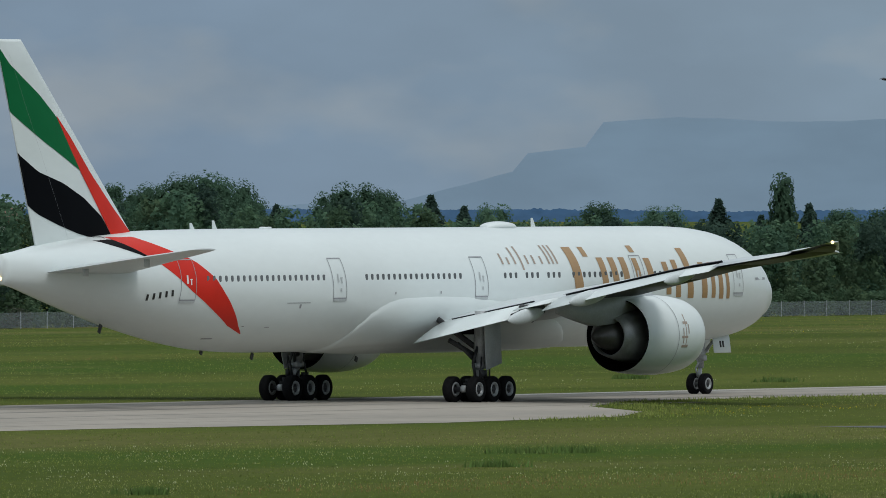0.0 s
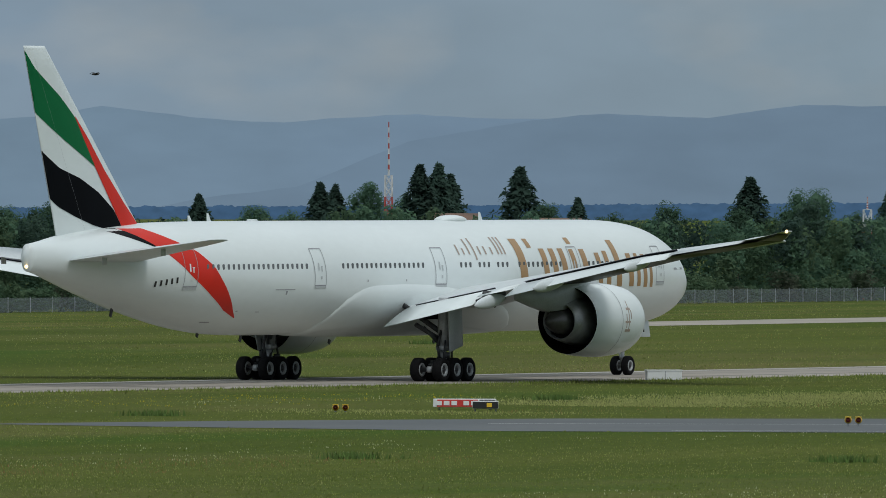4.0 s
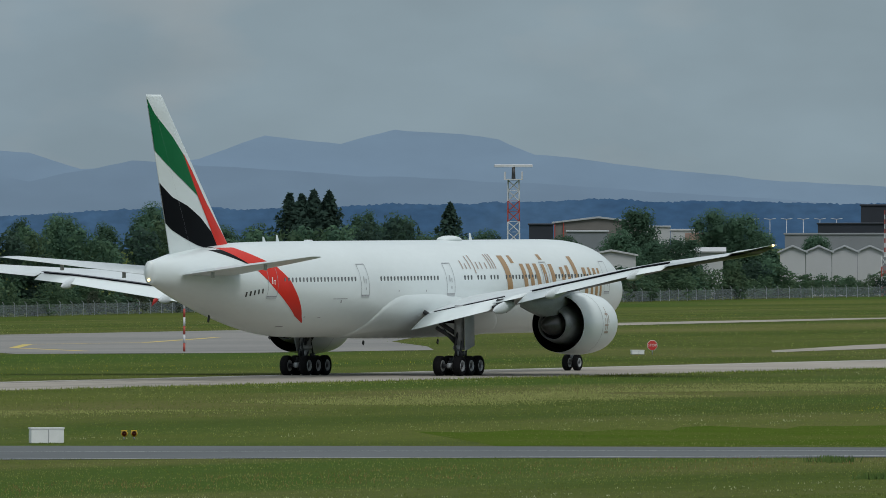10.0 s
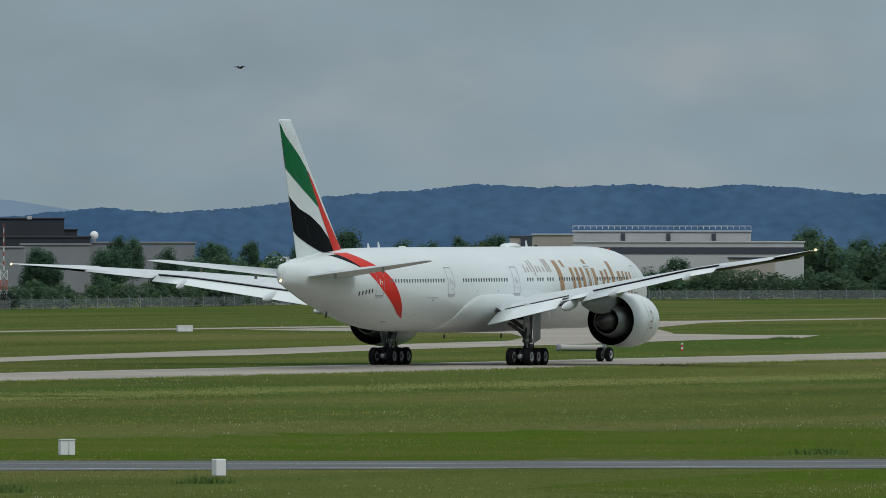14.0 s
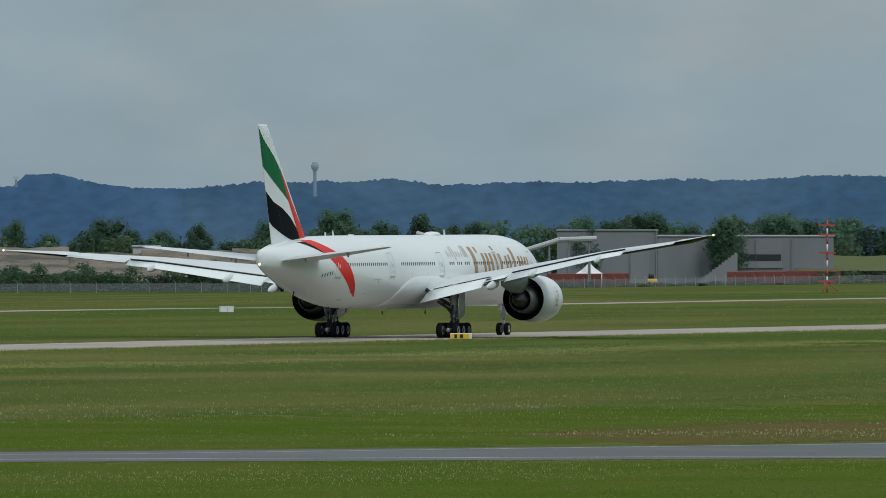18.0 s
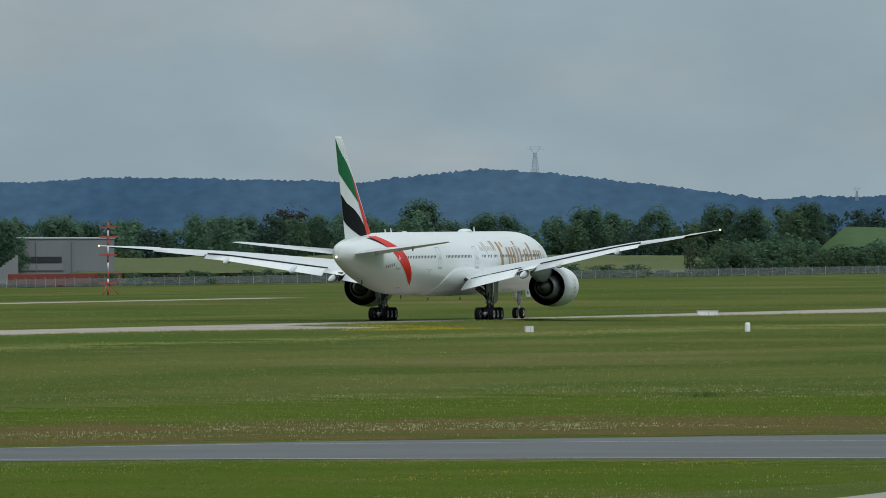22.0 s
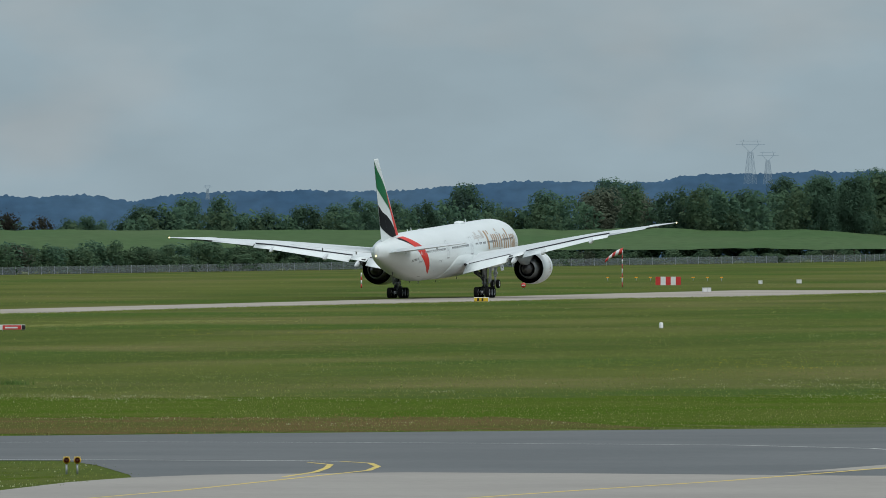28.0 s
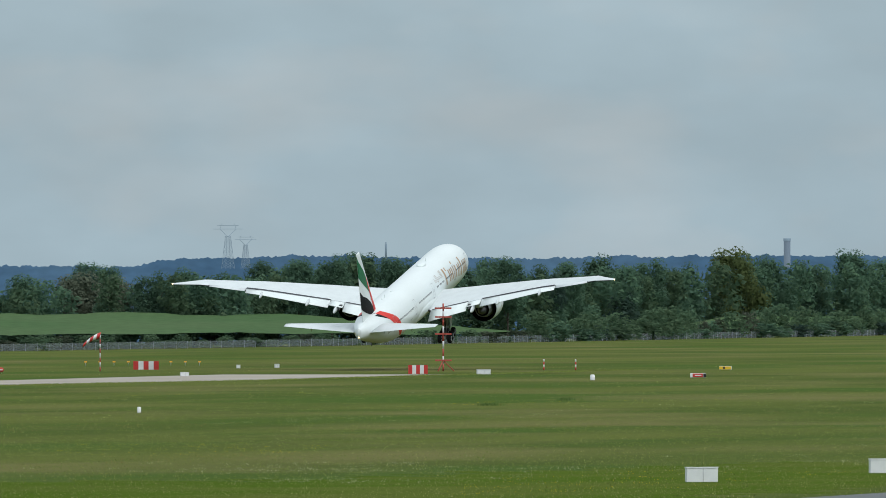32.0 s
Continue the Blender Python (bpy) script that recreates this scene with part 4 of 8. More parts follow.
    part("antenna_dome", loft(rings), WHITE, plane, "white satellite antenna dome")
    for x, h in ((14.3, 0.45), (-18.7, 0.3), (-16.6, 0.42)):
        part("blade_antenna", loft([[(x - 0.1, -0.03, 8.8), (x + 0.3, -0.03, 8.8), (x + 0.3, 0.03, 8.8), (x - 0.1, 0.03, 8.8)], [(x - 0.14, -0.015, 8.85 + h), (x + 0.03, -0.015, 8.85 + h), (x + 0.03, 0.015, 8.85 + h), (x - 0.14, 0.015, 8.85 + h)]]), WHITE, plane, smooth=False)
    bm = bmesh.new()
    box(bm, -11.7, 0, 8.86, 0.8, 0.3, 0.14, bevel=0.04)
    part("beacon", bm, WHITE, plane)
    for x, z, h in ((-27.2, 4.15, 0.45), (-13.0, 2.6, 0.35), (-17.8, 2.75, 0.2), (9.0, 2.3, 0.3), (-3.0, 2.3, 0.25)):
        bm = bmesh.new()
        box(bm, 0, 0, 0, 0.22, 0.06, h, pose(x, 0, z - h / 2, 0, 25, 0))
        part("drain_mast", bm, DARKMETAL, plane, smooth=False)
    bm = bmesh.new()
    bmesh.ops.create_icosphere(bm, subdivisions=2, radius=0.1, matrix=Matrix.Translation((-36.32, 0, 6.45)))
    part("tail_light", bm, LIGHTWARM, plane, "glowing tail light")
    return plane, bogies, wings


airliner, bogies, wings = build_airliner()


# ---- distance: wooded hills and mountains, beyond the airfield ----
def ridge(name, dist, base, control, mat, label, rough=0.6, wood=0.0, step=0.02, seed=0):
    """A hill strip round the observer: control pairs are azimuth and elevation of its crest."""
    az, el = [c[0] for c in control], [c[1] for c in control]
    top, mid, low = [], [], []
    a = az[0]
    n = 0
    while a <= az[-1]:
        f = np.interp(a, az, el)
        e = f + rough * 0.006 * noise.fractal((a * 2.7, seed, 0), 1.0, 2.0, 4) + wood * 0.008 * abs(noise.fractal((a * 9, seed, 5), 0.7, 2.1, 4)) + wood * 0.005 * max(0.0, noise.noise((a * 26, seed, 2)) - 0.1) + wood * 0.004 * noise.fractal((a * 90, seed, 9), 0.8, 2.0, 2)
        h, calm = rise(e, dist), rise(f, dist)
        x, y = polar(a, dist)
        top.append((x, y, h))
        x2, y2 = polar(a, dist - 0.5)
        mid.append((x2, y2, base + (calm - base) * 0.55))
        x3, y3 = polar(a, dist - 1)
        low.append((x3, y3, base))
        a += step
        n += 1
    verts = top + mid + low
    faces = []
    for i in range(n - 1):
        faces += [(i, i + n, i + n + 1, i + 1), (i + n, i + 2 * n, i + 2 * n + 1, i + n + 1)]
    return tagged(raw(name, verts, faces, mat, smooth=True), label, "hills", kind="structure")


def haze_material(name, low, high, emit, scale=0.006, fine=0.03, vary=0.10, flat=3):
    """Distant land: mottled blue, with the air's haze painted into its colour and glow."""
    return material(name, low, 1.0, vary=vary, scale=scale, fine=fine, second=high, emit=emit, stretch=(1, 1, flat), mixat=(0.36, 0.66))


# pale blue and self-lit: haze stands in the colour of the rock
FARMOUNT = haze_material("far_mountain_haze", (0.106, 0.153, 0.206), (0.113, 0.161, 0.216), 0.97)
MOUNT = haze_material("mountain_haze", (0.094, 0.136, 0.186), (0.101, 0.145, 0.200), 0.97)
# woods coloured blue and made to glow to paint the haze before them
HILL = haze_material("haze_painted_wooded_hill", (0.025, 0.061, 0.122), (0.038, 0.080, 0.146), 0.78, 0.022, 0.22, 0.22, 2.2)
HILLEAST = haze_material("haze_painted_wooded_hill_east", (0.025, 0.060, 0.110), (0.039, 0.080, 0.132), 0.76, 0.022, 0.22, 0.22, 2.2)
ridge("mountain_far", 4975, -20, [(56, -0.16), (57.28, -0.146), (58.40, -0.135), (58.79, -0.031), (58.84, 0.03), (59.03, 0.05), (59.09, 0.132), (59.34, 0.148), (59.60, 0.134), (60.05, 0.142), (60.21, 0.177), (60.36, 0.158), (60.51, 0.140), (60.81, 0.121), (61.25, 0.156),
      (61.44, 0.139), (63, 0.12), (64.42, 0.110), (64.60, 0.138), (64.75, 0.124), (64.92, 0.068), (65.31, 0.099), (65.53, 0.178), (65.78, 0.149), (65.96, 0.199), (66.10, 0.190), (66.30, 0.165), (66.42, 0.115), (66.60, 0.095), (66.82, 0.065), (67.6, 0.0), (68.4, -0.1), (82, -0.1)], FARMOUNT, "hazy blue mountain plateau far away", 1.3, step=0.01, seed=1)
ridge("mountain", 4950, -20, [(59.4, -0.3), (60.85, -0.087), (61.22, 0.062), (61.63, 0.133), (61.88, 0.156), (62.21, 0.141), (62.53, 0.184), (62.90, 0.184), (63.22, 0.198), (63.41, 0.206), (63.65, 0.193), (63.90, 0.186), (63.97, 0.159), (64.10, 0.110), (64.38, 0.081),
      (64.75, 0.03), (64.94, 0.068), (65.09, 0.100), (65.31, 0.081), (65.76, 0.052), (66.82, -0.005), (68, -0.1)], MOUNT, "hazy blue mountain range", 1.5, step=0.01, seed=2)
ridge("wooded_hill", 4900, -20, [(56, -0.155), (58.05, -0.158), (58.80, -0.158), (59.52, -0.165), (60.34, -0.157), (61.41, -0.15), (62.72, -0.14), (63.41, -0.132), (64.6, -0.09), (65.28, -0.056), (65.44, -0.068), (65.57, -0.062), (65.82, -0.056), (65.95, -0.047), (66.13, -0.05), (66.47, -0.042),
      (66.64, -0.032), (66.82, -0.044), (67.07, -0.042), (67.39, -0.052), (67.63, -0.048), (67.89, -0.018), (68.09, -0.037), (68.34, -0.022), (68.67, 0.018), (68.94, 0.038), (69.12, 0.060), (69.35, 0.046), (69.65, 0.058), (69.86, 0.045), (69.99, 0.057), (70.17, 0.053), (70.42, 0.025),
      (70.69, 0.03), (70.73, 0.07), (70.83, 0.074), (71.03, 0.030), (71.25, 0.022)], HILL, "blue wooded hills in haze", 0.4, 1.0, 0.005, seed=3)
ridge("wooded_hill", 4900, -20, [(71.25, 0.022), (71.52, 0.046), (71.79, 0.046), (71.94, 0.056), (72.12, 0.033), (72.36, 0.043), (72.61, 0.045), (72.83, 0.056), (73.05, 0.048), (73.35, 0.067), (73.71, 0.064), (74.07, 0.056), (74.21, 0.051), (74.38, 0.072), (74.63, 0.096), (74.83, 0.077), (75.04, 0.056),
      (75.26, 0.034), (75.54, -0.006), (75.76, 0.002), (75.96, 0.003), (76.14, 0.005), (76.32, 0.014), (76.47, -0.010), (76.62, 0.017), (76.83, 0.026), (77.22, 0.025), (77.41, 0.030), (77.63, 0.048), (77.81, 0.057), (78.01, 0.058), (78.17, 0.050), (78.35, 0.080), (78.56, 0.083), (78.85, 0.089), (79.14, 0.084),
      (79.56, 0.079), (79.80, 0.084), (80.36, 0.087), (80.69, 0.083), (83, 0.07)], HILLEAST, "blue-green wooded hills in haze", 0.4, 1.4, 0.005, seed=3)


# ---- trees ----
FENCE_LINE = [(1380, 931), (1790, 940), (2084, 985), (2437, 1031), (2739, 1043), (2823, 1042), (2888, 972), (3160, 950), (3785, 745), (4600, 730)]


def fence_dist(az):
    """Distance of the boundary fence in that direction."""
    s, k = math.sin(radians(az)), math.cos(radians(az))
    for (x0, y0), (x1, y1) in zip(FENCE_LINE, FENCE_LINE[1:]):
        if az <= math.degrees(math.atan2(x1, y1)) or x1 == 4600:
            dx, dy = x1 - x0, y1 - y0
            return (x0 * dy - y0 * dx) / (s * dy - k * dx)


def leaf_material(name, a, b, isl=0.09, thin=0.5):
    m = material(name, a, 0.9, vary=0.12, scale=0.35, fine=2.5, second=b, island=isl, objvary=0.22)
    nt = m.node_tree
    p = nt.nodes["Principled BSDF"]
    p.inputs["Specular IOR Level"].default_value = 0.15
    # light passes through the leaves
    tr, mx = nt.nodes.new("ShaderNodeBsdfTranslucent"), nt.nodes.new("ShaderNodeMixShader")
    nt.links.new(p.inputs["Base Color"].links[0].from_socket, tr.inputs[0])
    mx.inputs[0].default_value = thin
    nt.links.new(p.outputs[0], mx.inputs[1])
    nt.links.new(tr.outputs[0], mx.inputs[2])
    nt.links.new(mx.outputs[0], nt.nodes["Material Output"].inputs[0])
    return m


# oak green lifted and blued: distance haze painted into the leaf colour
LEAF = leaf_material("oak_leaves_hazed", (0.074, 0.140, 0.094), (0.098, 0.168, 0.098))
LEAFDARK = leaf_material("conifer_needles", (0.052, 0.094, 0.076), (0.066, 0.112, 0.080))
LEAFYELLOW = leaf_material("yellowish_leaves", (0.105, 0.135, 0.052), (0.08, 0.115, 0.045))
LEAFPALE = leaf_material("pale_blossom_leaves", (0.13, 0.15, 0.11), (0.065, 0.098, 0.055), 0.2)
LEAFBROWN = leaf_material("sparse_brown_twigs", (0.055, 0.052, 0.042), (0.042, 0.055, 0.035))
SHRUB = leaf_material("shrub_leaves", (0.078, 0.138, 0.080), (0.106, 0.162, 0.090), 0.12)


def leaf_tips(centers, normals, sizes, rng, long=1.0):
    """Small pointed leaf clumps at the given places, three corners each."""
    n = len(centers)
    t = rng.normal(size=(n, 3))
    t -= (t * normals).sum(1, keepdims=True) * normals
    t /= np.linalg.norm(t, axis=1, keepdims=True) + 1e-9
    b = np.cross(normals, t)
    s = sizes[:, None]
    v = np.stack([centers - t * s * long - b * s * 0.8, centers + t * s * long * 1.3, centers - t * s * long * 0.3 + b * s * 1.1], 1)
    return v.reshape(-1, 3)


def mesh_tips(name, verts, facing, mat):
    """facing: one direction a leaf, in which its clump turns to the light."""
    me = bpy.data.meshes.new(name)
    me.from_pydata(verts.tolist(), [], np.arange(len(verts)).reshape(-1, 3).tolist())
    me.materials.append(mat)
    me.polygons.foreach_set("use_smooth", [True] * len(me.polygons))
    me.normals_split_custom_set_from_vertices(np.repeat(facing, 3, 0).tolist())
    return me


def broad_crown(seed, n=6000, narrow=1.0, low=0.02, leaf=0.0128):
    """Leaf clumps over many uneven lobes; height 1, width about 0.8."""
    rng = np.random.default_rng(seed)
    k = int(rng.integers(24, 32))
    lob = []
    for i in range(k):
        h = low + 0.12 + (0.78 - low) * (i / (k - 1)) ** 0.9
        spread = 0.33 * math.sin(math.pi * min(0.96, (h - low + 0.12) / (1.08 - low))) ** 0.6 * narrow
        a = i * 2.4 + rng.uniform(-0.6, 0.6)
        r = spread * rng.uniform(0.45, 1.0)
        lob.append((r * math.cos(a), r * math.sin(a), h, rng.uniform(0.10, 0.165) * (0.75 + 0.25 * narrow)))
    lob += [(0, 0, low + 0.3, 0.24 * narrow), (0, 0, low + 0.55, 0.22 * narrow)]
    lob = np.array(lob)
    w = lob[:, 3] ** 2
    pick = rng.choice(len(lob), n, p=w / w.sum())
    d = rng.normal(size=(n, 3))
    d /= np.linalg.norm(d, axis=1, keepdims=True)
    rad = lob[pick, 3] * rng.uniform(0.55, 1.06, n) ** 0.5
    c = lob[pick, :3] + d * rad[:, None]
    nrm = d + rng.normal(size=(n, 3)) * 0.30 + (0, 0, 0.25)
    nrm /= np.linalg.norm(nrm, axis=1, keepdims=True)
    size = rng.uniform(0.6, 1.45, n) * leaf
    # broad inner sprays close the crown
    inner = rng.random(n) < 0.07
    c[inner] = lob[pick[inner], :3] + d[inner] * (lob[pick[inner], 3] * rng.uniform(0.1, 0.45, inner.sum()))[:, None]
    size[inner] = lob[pick[inner], 3] * rng.uniform(0.25, 0.40, inner.sum())
    v = leaf_tips(c, nrm, size, rng)
    v[:, 2] *= 1.0 / v[:, 2].max()
    soft = nrm * 0.45 + d * 0.55
    return v, soft / np.linalg.norm(soft, axis=1, keepdims=True)


def conifer_crown(seed, n=3600):
    rng = np.random.default_rng(seed)
    z = rng.uniform(0.03, 1.0, n) ** 0.9
    tier = np.floor(z * 15) / 15
    whorl = rng.integers(0, 9, n) * (2 * math.pi / 9) + tier * 37
    reach = np.minimum((1.01 - z) * 0.55, 0.21) * (0.45 + 0.75 * np.abs(np.sin(tier * 91 + whorl * 3))) + 0.006
    r = reach * np.sqrt(rng.uniform(0.05, 1, n))
    a = whorl + rng.normal(size=n) * 0.18
    c = np.stack([r * np.cos(a), r * np.sin(a), z - r * 0.28 + rng.normal(size=n) * 0.006], 1)
    nrm = np.stack([np.cos(a) * 0.5, np.sin(a) * 0.5, np.full(n, 0.8)], 1) + rng.normal(size=(n, 3)) * 0.4
    nrm /= np.linalg.norm(nrm, axis=1, keepdims=True)
    v = leaf_tips(c, nrm, rng.uniform(0.6, 1.4, n) * 0.0145, rng, 1.6)
    v[:, 2] *= 1.0 / v[:, 2].max()
    return v, nrm


def trunk_mesh(seed, height=0.6, r=0.022, limbs=5):
    rng = random.Random(seed)
    bm = bmesh.new()
    tube(bm, (0, 0, 0), (0.01, 0.0, height), r, r * 0.45, 8)
    for i in range(limbs):
        a = rng.uniform(0, 6.28)
        h = height * rng.uniform(0.35, 0.9)
        tube(bm, (0, 0, h), (0.2 * math.cos(a), 0.2 * math.sin(a), h + rng.uniform(0.1, 0.25)), r * 0.45, r * 0.15, 6)
    me = bpy.data.meshes.new("trunk")
    bm.to_mesh(me)
    bm.free()
    me.materials.append(BARK)
    return me


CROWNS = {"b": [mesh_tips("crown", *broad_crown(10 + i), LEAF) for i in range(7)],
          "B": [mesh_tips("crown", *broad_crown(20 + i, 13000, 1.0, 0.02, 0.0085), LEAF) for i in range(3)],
          "c": [mesh_tips("crown", *conifer_crown(30 + i), LEAFDARK) for i in range(4)],
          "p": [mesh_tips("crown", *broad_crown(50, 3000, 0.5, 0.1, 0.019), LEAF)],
          "y": [mesh_tips("crown", *broad_crown(60 + i), LEAFYELLOW) for i in range(2)],
          "w": [mesh_tips("crown", *broad_crown(70 + i), LEAFPALE) for i in range(2)],
          "r": [mesh_tips("crown", *broad_crown(80 + i, 1800, 1.0, 0.2, 0.012), LEAFBROWN) for i in range(2)]}
TRUNKS = {"b": trunk_mesh(1), "c": trunk_mesh(2, 0.93, 0.016, 0), "p": trunk_mesh(3, 0.85, 0.018, 3)}
KINDS = {"b": ("broadleaf_tree", "dark green broadleaf tree beyond the airfield fence", 0.80), "c": ("conifer", "dark conifer with tiered branches beyond the fence", 0.50), "p": ("poplar", "tall narrow dark green poplar", 0.42),
         "y": ("broadleaf_tree", "yellowish green broadleaf tree beyond the fence", 0.80), "w": ("hawthorn", "pale blossoming hawthorn beyond the fence", 0.80), "r": ("broadleaf_tree", "sparse brownish tree with thin leaves", 0.80)}
